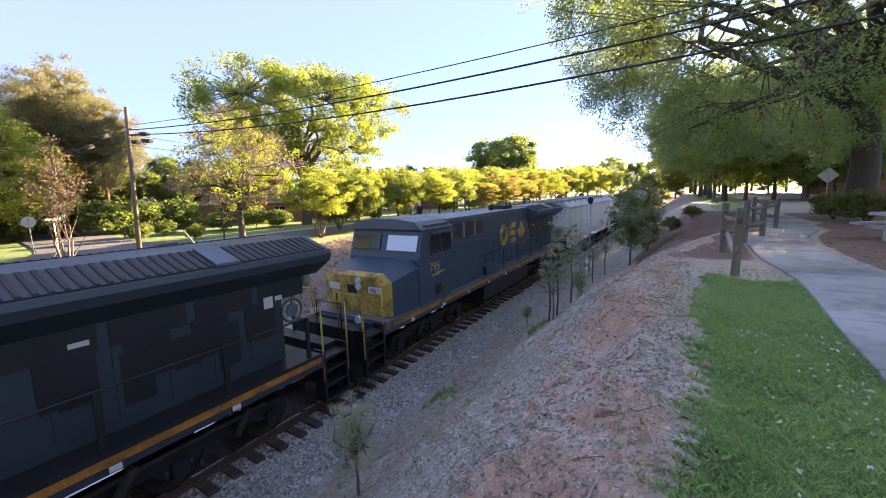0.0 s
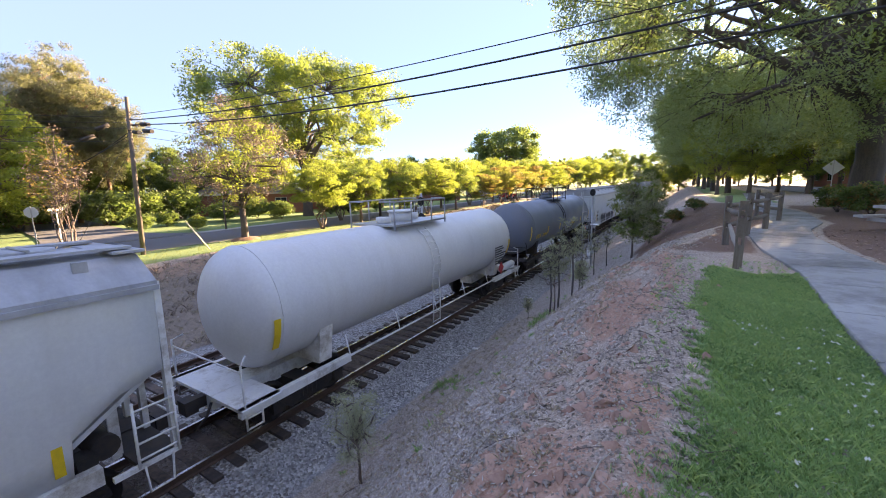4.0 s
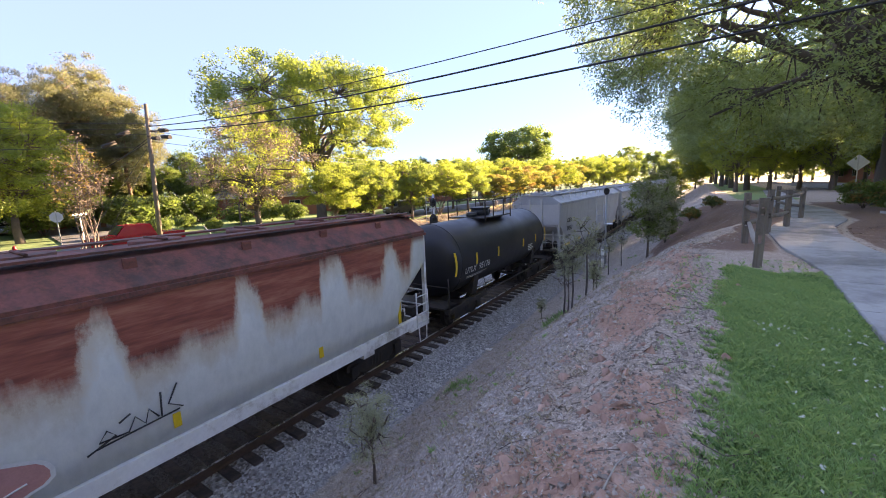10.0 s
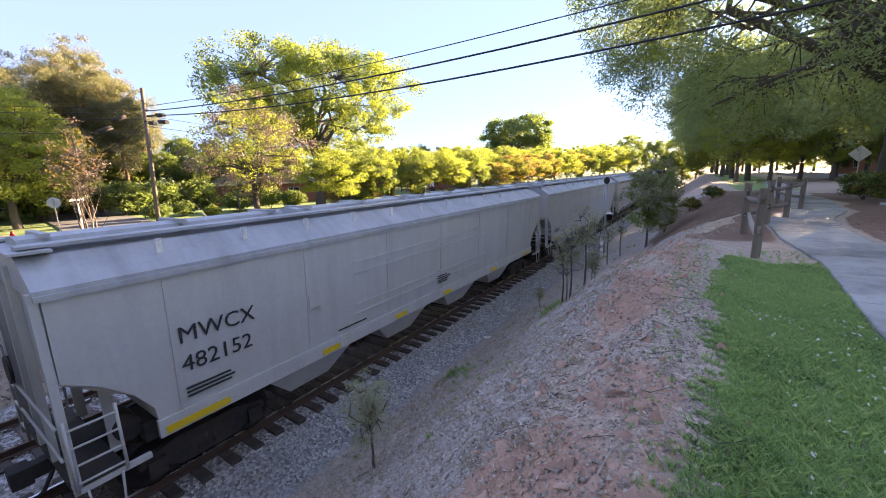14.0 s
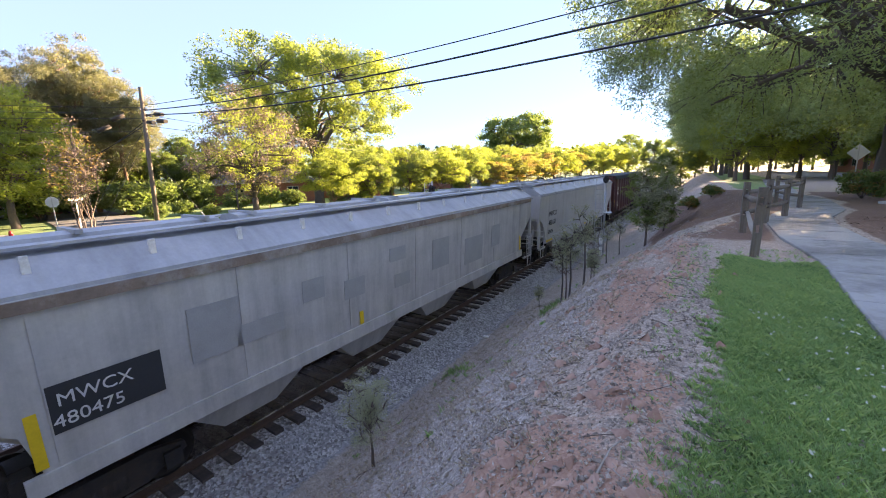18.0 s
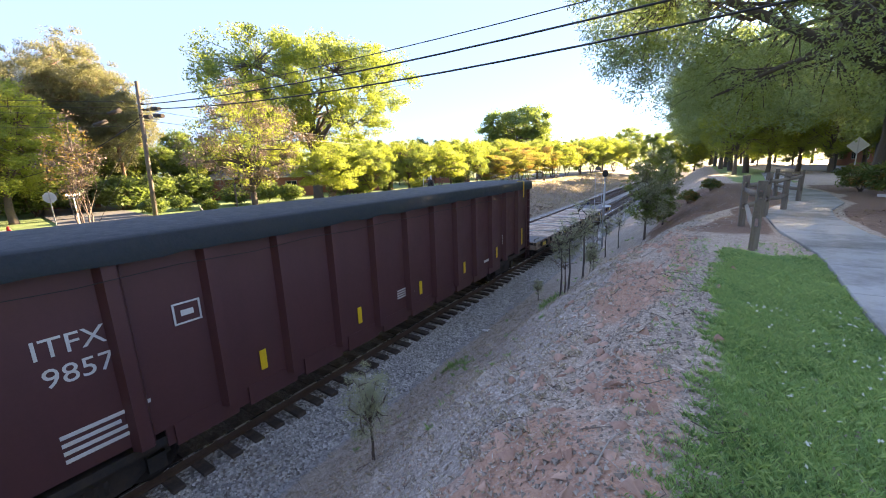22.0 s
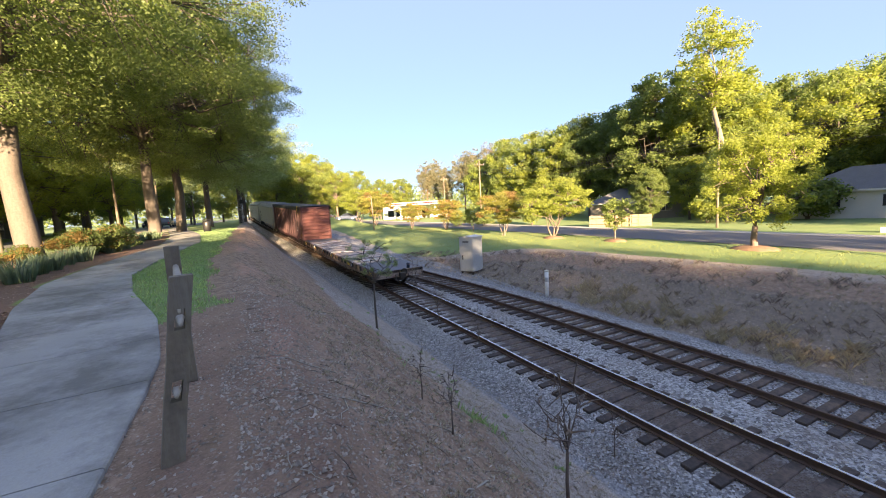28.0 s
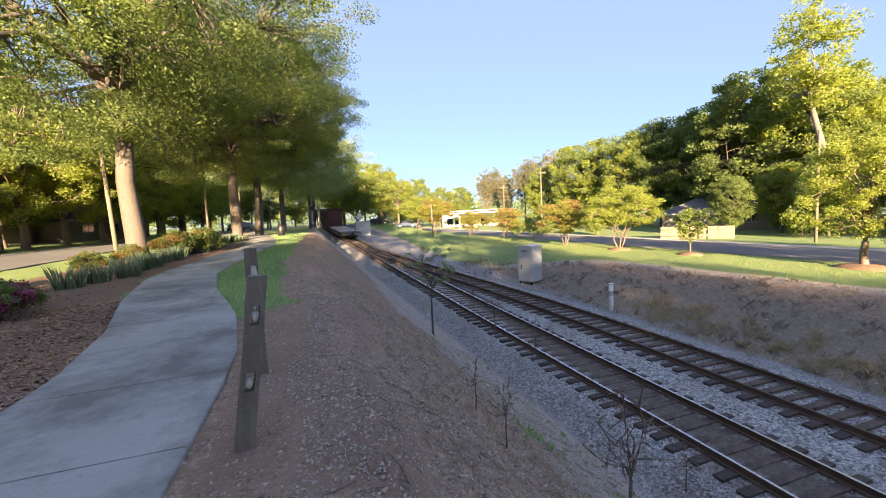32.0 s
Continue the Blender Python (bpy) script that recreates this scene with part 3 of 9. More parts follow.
def ground_z(x, y):
    x, y = np.asarray(x, dtype=float), np.asarray(y, dtype=float)
    b = bend(y)
    zt = terrace(y)
    xc = crest_near(y)
    toe = -5.9 + b
    u = np.clip((x - toe) / (xc - toe), 0, 1)
    prof = 0.62 * u + 0.38 * smooth01(0.1, 1.0, u)
    up = rise(y)
    near = up - 0.48 + (zt + 0.48 - up) * prof
    near = near + smooth01(0.02, 0.2, u) * smooth01(0.0, 0.25, 1 - u) * (0.15 * wobble(x, y, 0.8) + 0.075 * wobble(x, y, 2.4, 3) + 0.045 * wobble(x, y, 6.1, 4) + 0.028 * wobble(y, x, 11.0, 7))
    # bare clay lip
    near = near - 0.22 * np.exp(-((x - xc + 0.35) / 0.3) ** 2) * (0.5 + 0.5 * np.sin(y * 1.9))
    # clay knobs at the crest
    for bx, by, br, bh in ((-0.75, 5.6, 0.55, 0.16), (-0.9, 2.3, 0.5, 0.10), (-1.0, 7.8, 0.5, 0.12)):
        near = near + bh * np.exp(-((x - bx) ** 2 + (y - by) ** 2) / br ** 2)
    # far side of the cutting
    crest_far = -21.6 - 0.13 * np.clip(y, -5, 40) + 0.10 * np.clip(-y - 5, 0, 25)
    crest_far = np.where(y < -30, crest_far - 4.5 * smooth01(30, 46, -y), crest_far)
    toe_f = -14.9 + b + merge(y) * 0.9
    w = np.clip((toe_f - x) / (toe_f - crest_far), 0, 1)
    lawn = FAR_Z + np.maximum(up - 0.1 - FAR_Z, 0) * smooth01(-25.0, -19.0, x)
    far = up - 0.38 + (lawn + 0.38 - up) * (0.45 * w + 0.55 * smooth01(0.15, 1.0, w))
    far = far + smooth01(0.05, 0.3, w) * smooth01(0, 0.3, 1 - w) * (0.10 * wobble(x, y, 0.7, 2) + 0.05 * wobble(x, y, 2.1, 5))
    z = np.where(x > (toe + toe_f) / 2, near, far)
    z = np.where((x < toe) & (x > toe_f), up - 0.48 + 0.0 * x, z)
    z = z + 0.02 * wobble(x, y, 3.3, 1) * (np.abs(x) < 40)
    # the land rises gently behind the houses
    z = z + 0.02 * np.clip(-x - 42, 0, 200) * 1.0 + 0.012 * np.clip(x - 26, 0, 120)
    return z


def spread(lo, hi, step, far, grow=1.22):
    core = list(np.arange(lo, hi + step / 2, step))
    s, a = step, []
    x = lo
    while x > -far:
        s *= grow
        x -= s
        a.append(x)
    s, b_ = step, []
    x = core[-1]
    while x < far:
        s *= grow
        x += s
        b_.append(x)
    return np.array(a[::-1] + core + b_)


def make_ground():
    xs = np.concatenate([np.array([v for v in spread(-32, -7, 0.42, 2600) if v < -6.9]), np.arange(-6.8, 4.2, 0.14),
                         np.array([v for v in spread(-7, 4.3, 0.42, 2600) if v > 4.25])])
    ys = np.concatenate([np.array([v for v in spread(-70, -14, 0.6, 2600) if v < -14.1]), np.arange(-14, 18, 0.16), np.array([v for v in spread(0, 80, 0.6, 2600) if v > 18.1])])
    gx, gy = np.meshgrid(xs, ys, indexing="ij")
    gzv = ground_z(gx, gy)
    nx, ny = gx.shape
    me = bpy.data.meshes.new("ground")
    me.vertices.add(nx * ny)
    me.vertices.foreach_set("co", np.stack([gx, gy, gzv], -1).astype(np.float32).ravel())
    i, j = np.meshgrid(np.arange(nx - 1), np.arange(ny - 1), indexing="ij")
    a = (i * ny + j).ravel()
    quad = np.stack([a, a + ny, a + ny + 1, a + 1], -1).astype(np.int32)
    me.loops.add(quad.size)
    me.loops.foreach_set("vertex_index", quad.ravel())
    me.polygons.add(len(quad))
    me.polygons.foreach_set("loop_start", np.arange(len(quad), dtype=np.int32) * 4)
    me.polygons.foreach_set("use_smooth", np.ones(len(quad), dtype=bool))
    x, y = gx.ravel(), gy.ravel()
    xc, b = crest_near(y), bend(y)
    pm, pw = path_mid(y)
    crest_far = -21.6 - 0.13 * np.clip(y, -5, 40) + 0.10 * np.clip(-y - 5, 0, 25)
    crest_far = crest_far + 6.5 * smooth01(20, 36, -y)
    left_lawn = smooth01(-0.1, 0.25, x - xc - 0.9 * smooth01(4, 10, -y)) * smooth01(0.0, 0.5, 1.06 * x - 8.5 - y)
    front_lawn = smooth01(-0.12, 0.16, x - lawn_edge(y)) * smooth01(0.7, 1.1, y) * smooth01(0, 0.4, 8.3 + 0.3 * np.sin(x * 3) - y)
    beyond = smooth01(33, 36, y) * smooth01(0.2, 1.2, x - xc - 0.5)
    side = np.where(x > pm, 1, 0)
    bed = side * smooth01(0, 0.3, x - pm - 0.8) * smooth01(0.0, 1.0, pm + 5.6 - x)
    grass = np.maximum.reduce([left_lawn * (1 - bed), front_lawn, beyond * (1 - bed), smooth01(0, 1.0, x - pm - 5.8),
                               smooth01(0, 1.2, crest_far - x) * 1.0, 0.0 * x])
    mulch = bed * smooth01(-40, -36, y) * smooth01(-34, -28, -y)
    mulch = np.maximum(mulch, 0.9 * smooth01(9.5, 11, y) * smooth01(-19, -16, -y) * smooth01(-0.1, 0.3, x - xc) * smooth01(0, 0.3, pm - 0.6 - x))
    mulch = np.maximum(mulch, 0.95 * smooth01(15.5, 18.5, y) * smooth01(-36, -32, -y) * smooth01(-3.6, -2.2, x - xc) * smooth01(0, 0.3, pm - 0.6 - x))
    mulch = np.maximum(mulch, 0.46 * smooth01(0.3, 1.5, -y) * smooth01(-0.9, -0.2, x - xc) * smooth01(0, 0.2, pm - 0.85 - x) * (y > -9))
    red = np.exp(-((x - xc - 0.15) / 0.33) ** 2) * (0.48 + 0.22 * np.sin(y * 0.9 + 0.4)) * (y > -40) * (y < 11)
    red = np.maximum(red, 0.44 * smooth01(0, 5, -y) * np.exp(-((x - xc + 0.3) / 0.8) ** 2))
    soil = 0.85 * smooth01(-2.2, 1.4, -y + 0.7 * wobble(x, y, 1.3, 2)) * smooth01(-5.0, -2.4, x - xc + 0.5 * wobble(x, y, 1.1, 5)) * smooth01(-42, -36, y)
    stony = 0.8 * smooth01(0.35, 1.0, xc - x) * (x > -7) * (np.abs(y) < 40)
    for bx, by, br in ((-0.60, 5.5, 0.55), (-0.75, 1.9, 0.5), (-0.30, 3.0, 0.35), (-0.9, 7.6, 0.4), (-1.3, 1.3, 0.45)):
        red = np.maximum(red, 1.1 * np.exp(-((x - bx) ** 2 + ((y - by) * 0.7) ** 2) / br ** 2))
    gravel = smooth01(5.5, 6.4, -(x - b)) * smooth01(-15.4, -14.6, x - b)
    soil = np.maximum(soil, (0.85 + 0.2 * wobble(x, y, 0.6, 4)) * np.exp(-((x - crest_far - 1.2) / 1.0) ** 2) * (y > -30) * (y < 60))
    straw = smooth01(0.2, 1.2, x - crest_far) * smooth01(14.2, 15.4, -(x - b))
    for name, vals in (("grass", grass), ("mulch", mulch), ("red", red), ("gravel", gravel), ("straw", straw), ("soil", soil), ("stony", stony)):
        at = me.attributes.new(name, "FLOAT", "POINT")
        at.data.foreach_set("value", np.clip(vals, 0, 1).astype(np.float32))
    me.materials.append(M["ground"])
    me.update(calc_edges=True)
    tagged(new("ground", me), "weedy clay bank, railway cutting and lawns", "ground", kind="structure")


make_ground()


# ---- strips that lie on the ground ----
def strip(name, mid, half, y0, y1, step, thick, material, label, category, lift=0.03):
    """A slab that follows the ground along y; mid gives its middle x, half its half width."""
    ys = np.arange(y0, y1 + step / 2, step)
    bm = bmesh.new()
    rows = []
    for y in ys:
        x = float(mid(y))
        z0 = float(ground_z(x, y)) + lift
        rows.append([bm.verts.new((x + k * half, y, z0)) for k in (-1, -0.33, 0.33, 1)] +
                    [bm.verts.new((x + half, y, z0 - thick)), bm.verts.new((x - half, y, z0 - thick))])
    for a, b in zip(rows, rows[1:]):
        for k in range(6):
            bm.faces.new((a[k], a[(k + 1) % 6], b[(k + 1) % 6], b[k]))
    bm.faces.new(rows[0])
    bm.faces.new(rows[-1][::-1])
    return tagged(part(name, bm, material, None), label, category, kind="structure")


def footpath():
    """Concrete slabs with tooled joints."""
    root = thing("pavement", "grey concrete footpath with tooled cross joints", "footpath", kind="structure")
    ys = [-70.0]
    while ys[-1] < 60:
        ys.append(ys[-1] + 1.52)
    for y0, y1 in zip(ys, ys[1:]):
        bm = bmesh.new()
        rows = []
        for k in range(5):
            y = y0 + 0.008 + (y1 - y0 - 0.016) * k / 4
            x, half = path_mid(y)
            x2, _ = path_mid(y + 0.1)
            nx, ny = 0.1, -(float(x2) - float(x))
            ln = math.hypot(nx, ny)
            nx, ny = nx / ln, ny / ln
            z = float(terrace(y)) + 0.045
            h = float(half)
            rows.append([bm.verts.new((float(x) + s * h * nx, y + s * h * ny, z - dz)) for s, dz in ((-1, 0.012), (-0.985, 0), (0.985, 0), (1, 0.012), (1, 0.14), (-1, 0.14))])
        for a, b in zip(rows, rows[1:]):
            for k in range(6):
                bm.faces.new((a[k], a[(k + 1) % 6], b[(k + 1) % 6], b[k]))
        bm.faces.new(rows[0])
        bm.faces.new(rows[-1][::-1])
        part("slab", bm, "concrete", root)


footpath()
strip("road", lambda y: -32.2, 3.7, -330, 330, 3.0, 0.10, "asphalt", "worn grey asphalt street beyond the cutting", "road", 0.035)
strip("road_near", lambda y: 15.2 + 0.02 * np.clip(-y, 0, 200) * 0 , 3.4, -330, 330, 3.0, 0.10, "asphalt", "asphalt street beside the park, in patches of sun", "road", 0.05)
strip("verge", lambda y: -36.6, 0.55, -330, 330, 3.0, 0.10, "kerb", "pale concrete pavement along the far side of the street", "pavement", 0.05)


def side_street():
    bm = bmesh.new()
    xs = np.linspace(-36.0, -120, 29)
    rows = []
    for x in xs:
        w = 3.2 + 3.0 * math.exp((x + 36.0) / 2.5)
        c = 11.5 + 0.10 * (-36 - x)
        rows.append([bm.verts.new((x, c + s * w, float(ground_z(x, c)) + 0.06)) for s in (-1, 0, 1)])
    for a, b in zip(rows, rows[1:]):
        for k in range(2):
            bm.faces.new((a[k], a[k + 1], b[k + 1], b[k]))
    tagged(part("road_side", bm, "asphalt", None), "asphalt side street that opens between lawns", "road", kind="structure")


side_street()


# ---- track ----
def rail_profile():
    return [(-0.07, -0.17), (0.07, -0.17), (0.07, -0.155), (0.012, -0.135), (0.010, -0.045), (0.036, -0.034), (0.036, -0.006),
            (-0.036, -0.006), (-0.036, -0.034), (-0.010, -0.045), (-0.012, -0.135), (-0.07, -0.155)]


def swept(name, outline, mid, ys, material, parent, label=""):
    bm = bmesh.new()
    rows = [[bm.verts.new((float(mid(y)) + u, y, v + float(rise(y)))) for u, v in outline] for y in ys]
    n = len(outline)
    for a, b in zip(rows, rows[1:]):
        for k in range(n):
            bm.faces.new((a[k], a[(k + 1) % n], b[(k + 1) % n], b[k]))
    bm.faces.new(rows[0][::-1])
    bm.faces.new(rows[-1])
    return part(name, bm, material, parent, label)


TRACK_YS = list(np.arange(-420, -60, 8.0)) + list(np.arange(-60, 60, 1.5)) + list(np.arange(60, 301, 8.0))


def track(name, centre, y_end, label, bright, detail):
    root = thing(name, label, "railway track", kind="structure")
    ys = [y for y in TRACK_YS if y >= y_end]
    for s in (-0.7525, 0.7525):
        r = swept("rail", rail_profile(), lambda y: centre(y) + s, ys, "rail", root)
        swept("railhead", [(-0.031, -0.007), (0.031, -0.007), (0.028, 0.0), (-0.028, 0.0)], lambda y: centre(y) + s, ys, "railhead" if bright else "rail", r,
              "bright worn running edge" if bright else "")
    bm = bmesh.new()
    box(bm, -1.3, 1.3, -0.11, 0.11, -0.36, -0.165)
    bmesh.ops.bevel(bm, geom=list(bm.edges), offset=0.012, segments=1, affect="EDGES")
    me = bpy.data.meshes.new("tie")
    bm.to_mesh(me)
    bm.free()
    me.materials.append(M["tie"])
    rest = bmesh.new()
    rng = random.Random(len(name))
    y = -200.0
    while y < 200:
        y += 0.51 + rng.uniform(-0.03, 0.03)
        if y < y_end:
            continue
        dx, tw, lift = rng.uniform(-0.06, 0.06), rng.uniform(-0.02, 0.02), rng.uniform(-0.02, 0.008)
        if -44 < y < 44:
            ob = child("tie", me, root)
            ob.matrix_basis = pose(float(centre(y)) + dx, y, lift + float(rise(y)), 0, 0, math.degrees(tw))
        else:
            x = float(centre(y)) + dx
            up = float(rise(y))
            box(rest, x - 1.3, x + 1.3, y - 0.11, y + 0.11, up - 0.36, up - 0.165)
    tagged(part("ties", rest, "tie", root), kind="stuff")
    return root


def ballast_bed():
    """The heaped stone under both tracks."""
    bm = bmesh.new()
    rows = []
    for y in list(np.arange(-420, -60, 6.0)) + list(np.arange(-60, 60, 0.35)) + list(np.arange(60, 301, 6.0)):
        b, g, up = float(bend(y)), float(merge(y)), float(rise(y))
        xs = [-5.75, -6.3, -6.9, -7.4, -8.63, -9.9, -10.5, -11.1 + g * 0.5, -12.37 + g, -13.6 + g, -14.1 + g, -14.7 + g, -15.2 + g]
        zs = [-0.56, -0.44, -0.29, -0.23, -0.19, -0.22, -0.20, -0.23, -0.24, -0.25, -0.28, -0.40, -0.52]
        rows.append([bm.verts.new((x + b + 0.05 * math.sin(y * 3 + k), y, z + up + 0.018 * math.sin(y * 5.1 + k * 2.3) + 0.012 * math.sin(y * 9.7 - k))) for k, (x, z) in enumerate(zip(xs, zs))])
    for a, c in zip(rows, rows[1:]):
        for k in range(12):
            bm.faces.new((a[k], a[k + 1], c[k + 1], c[k])).smooth = True
    m, nt, bs = nodes_of("ballast_heap")
    co = nt.nodes.new("ShaderNodeTexCoord").outputs["Object"]
    vor = nt.nodes.new("ShaderNodeTexVoronoi")
    vor.inputs["Scale"].default_value = 19.0
    link(nt, co, vor.inputs["Vector"])
    sep = nt.nodes.new("ShaderNodeSeparateColor")
    link(nt, vor.outputs["Color"], sep.inputs[0])
    c = ramp(nt, sep.outputs[0], [(0.0, (0.12, 0.115, 0.11)), (0.5, (0.34, 0.33, 0.315)), (1.0, (0.62, 0.61, 0.59))])
    brown = noise_node(nt, 0.45, 5, 0.7, co)
    u = nt.nodes.new("ShaderNodeSeparateXYZ")
    link(nt, co, u.inputs[0])
    # brown stain between the near rails, darkened for the shade under the cars
    mid = maths(nt, "ABSOLUTE", maths(nt, "ADD", u.outputs[0], 8.63))
    stain_shade = ramp(nt, maths(nt, "ADD", mid, maths(nt, "MULTIPLY", brown, 0.5)), [(0.6, (1, 1, 1)), (1.0, (0, 0, 0))])
    c = mixc(nt, ramp(nt, brown, [(0.45, (0, 0, 0)), (0.7, (0.55, 0.55, 0.55))]), c, (0.22, 0.165, 0.13))
    c = mixc(nt, maths(nt, "MULTIPLY", stain_shade, 0.85), c, (0.12, 0.082, 0.06))
    link(nt, c, bs.inputs["Base Color"])
    bs.inputs["Roughness"].default_value = 0.95
    bump(nt, bs, vor.outputs["Distance"], 0.9, 0.06)
    tagged(part("ballast", bm, m, None), "grey crushed stone ballast under two tracks", "ballast", kind="structure")


ballast_bed()
track("track_near", lambda y: X1 + float(bend(y)), -420, "near railway track with bright rails on dark timber ties", True, 1)
track("track_far", lambda y: X2 + float(bend(y)) + float(merge(y)), -50, "second railway track with dull rails on weathered ties", False, 0)

# ---- train ----
PACE, SLOWING = 11.1, 0.0185  # metres a second towards -y, and half of what it loses each second
TRAIN = []  # every vehicle with the place along the train of its middle


def side_text(words, size, y, z, x, material, parent, label="", spacing=1.0, name="lettering", tilt=0.0):
    return text_part(name, words, size, material, parent, pose(x, y, z, 90, 0, 90) @ pose(0, 0, 0, tilt, 0, 0), label, spacing)


def bars(name, rows, x, material, parent, label=""):
    """Thin plates on a car's side: rows of (y0, y1, z0, z1)."""
    return boxes(name, [(x - 0.004, x + 0.006, *r) for r in rows], material, parent, label)


WHEELS = {}


def wheel_mesh(r):
    if r not in WHEELS:
        bm = bmesh.new()
        prof = [(-0.07, r * 0.30), (-0.07, r * 0.80), (-0.05, r * 0.84), (-0.05, r + 0.025), (-0.02, r + 0.025), (-0.01, r), (0.08, r - 0.004), (0.08, r * 0.84), (0.02, r * 0.78), (0.015, r * 0.35), (0.09, r * 0.30)]
        n = 22
        rings = [[bm.verts.new((u, v * math.cos(2 * math.pi * k / n), v * math.sin(2 * math.pi * k / n))) for u, v in prof] for k in range(n)]
        for k in range(n):
            a, b = rings[k], rings[(k + 1) % n]
            for i in range(len(prof) - 1):
                bm.faces.new((a[i], a[i + 1], b[i + 1], b[i])).smooth = True
        bm.faces.new([r_[0] for r_ in rings])
        bm.faces.new([r_[-1] for r_ in rings])
        bmesh.ops.recalc_face_normals(bm, faces=bm.faces)
        me = bpy.data.meshes.new("wheel")
        bm.to_mesh(me)
        bm.free()
        me.materials.append(M["wheel"])
        WHEELS[r] = me
    return WHEELS[r]


def truck(car, y, axles=2, r=0.46, base=0.89, frame_mat="iron"):
    """A bogie: two cast side frames, a bolster, axles and wheels."""
    bm = bmesh.new()
    ys = [-base, base] if axles == 2 else [-base * 1.9, 0, base * 1.9]
    reach = ys[-1]
    for s in (-1, 1):
        x0, x1 = s * 1.0 - 0.06, s * 1.0 + 0.06
        if axles == 2:
            outline = [(-reach - 0.25, 0.52), (-reach - 0.22, 0.66), (-0.55, 0.80), (0.55, 0.80), (reach + 0.22, 0.66), (reach + 0.25, 0.52), (reach - 0.1, 0.42),
                       (0.5, 0.25), (-0.5, 0.25), (-reach + 0.1, 0.42)]
        else:
            outline = [(-reach - 0.4, 0.55), (-reach - 0.3, 0.86), (reach + 0.3, 0.86), (reach + 0.4, 0.55), (reach + 0.15, 0.40), (reach - 0.5, 0.62),
                       (0.45, 0.62), (0.2, 0.40), (-0.2, 0.40), (-0.45, 0.62), (-reach + 0.5, 0.62), (-reach - 0.15, 0.40)]
        prism(bm, [(u + y, v) for u, v in outline], x0, x1, "x")
        for yy in ys:
            box(bm, s * 1.0 - 0.10, s * 1.0 + 0.14, y + yy - 0.14, y + yy + 0.14, r - 0.14, r + 0.16)
        for k in (-0.2, -0.07, 0.07, 0.2):
            disc(bm, (s * 1.02, y + k, 0.46), (0, 0, 1), 0.055, 0.24, 8)
    box(bm, -1.0, 1.0, y - 0.22, y + 0.22, 0.42, 0.72)
    for yy in ys:
        tube(bm, [(-0.75, y + yy, r), (0.75, y + yy, r)], 0.08, 8)
    t = part("truck", bm, frame_mat, car, "dark cast steel bogie")
    for yy in ys:
        for s in (-1, 1):
            w = child("wheel", wheel_mesh(r), t)
            w.matrix_basis = pose(s * 0.7525, y + yy, r, 0, 0, 0 if s > 0 else 180)
    return t


def couplers(car, half, z=0.86):
    for s in (-1, 1):
        bm = bmesh.new()
        box(bm, -0.10, 0.10, min(s * (half - 0.5), s * (half + 0.25)), max(s * (half - 0.5), s * (half + 0.25)), z - 0.12, z + 0.12)
        box(bm, -0.16, 0.16, min(s * (half + 0.2), s * (half + 0.45)), max(s * (half + 0.2), s * (half + 0.45)), z - 0.15, z + 0.15)
        tube(bm, [(0.3, s * half, z), (0.34, s * (half + 0.15), z - 0.25), (0.3, s * (half + 0.4), z - 0.45)], 0.03, 6)
        part("coupler", bm, "iron", car, "", 0.02)


def ladder(car, x0, x1, y0, y1, z0, z1, n, material, name="ladder", r=0.018):
    """Two stiles from (x0, y0) to (x1, y1) with n rungs."""
    bm = bmesh.new()
    tube(bm, [(x0, y0, z0), (x0, y0, z1)], r * 1.3, 6)
    tube(bm, [(x1, y1, z0), (x1, y1, z1)], r * 1.3, 6)
    for k in range(n):
        z = z0 + (z1 - z0) * (k + 0.5) / n
        tube(bm, [(x0, y0, z), (x1, y1, z)], r, 6)
    return part(name, bm, material, car)


def vehicle(name, label, category, s0, s1):
    root = thing(name, label, category, "vehicles of the freight train")
    TRAIN.append((root, (s0 + s1) / 2))
    return root, (s1 - s0) / 2


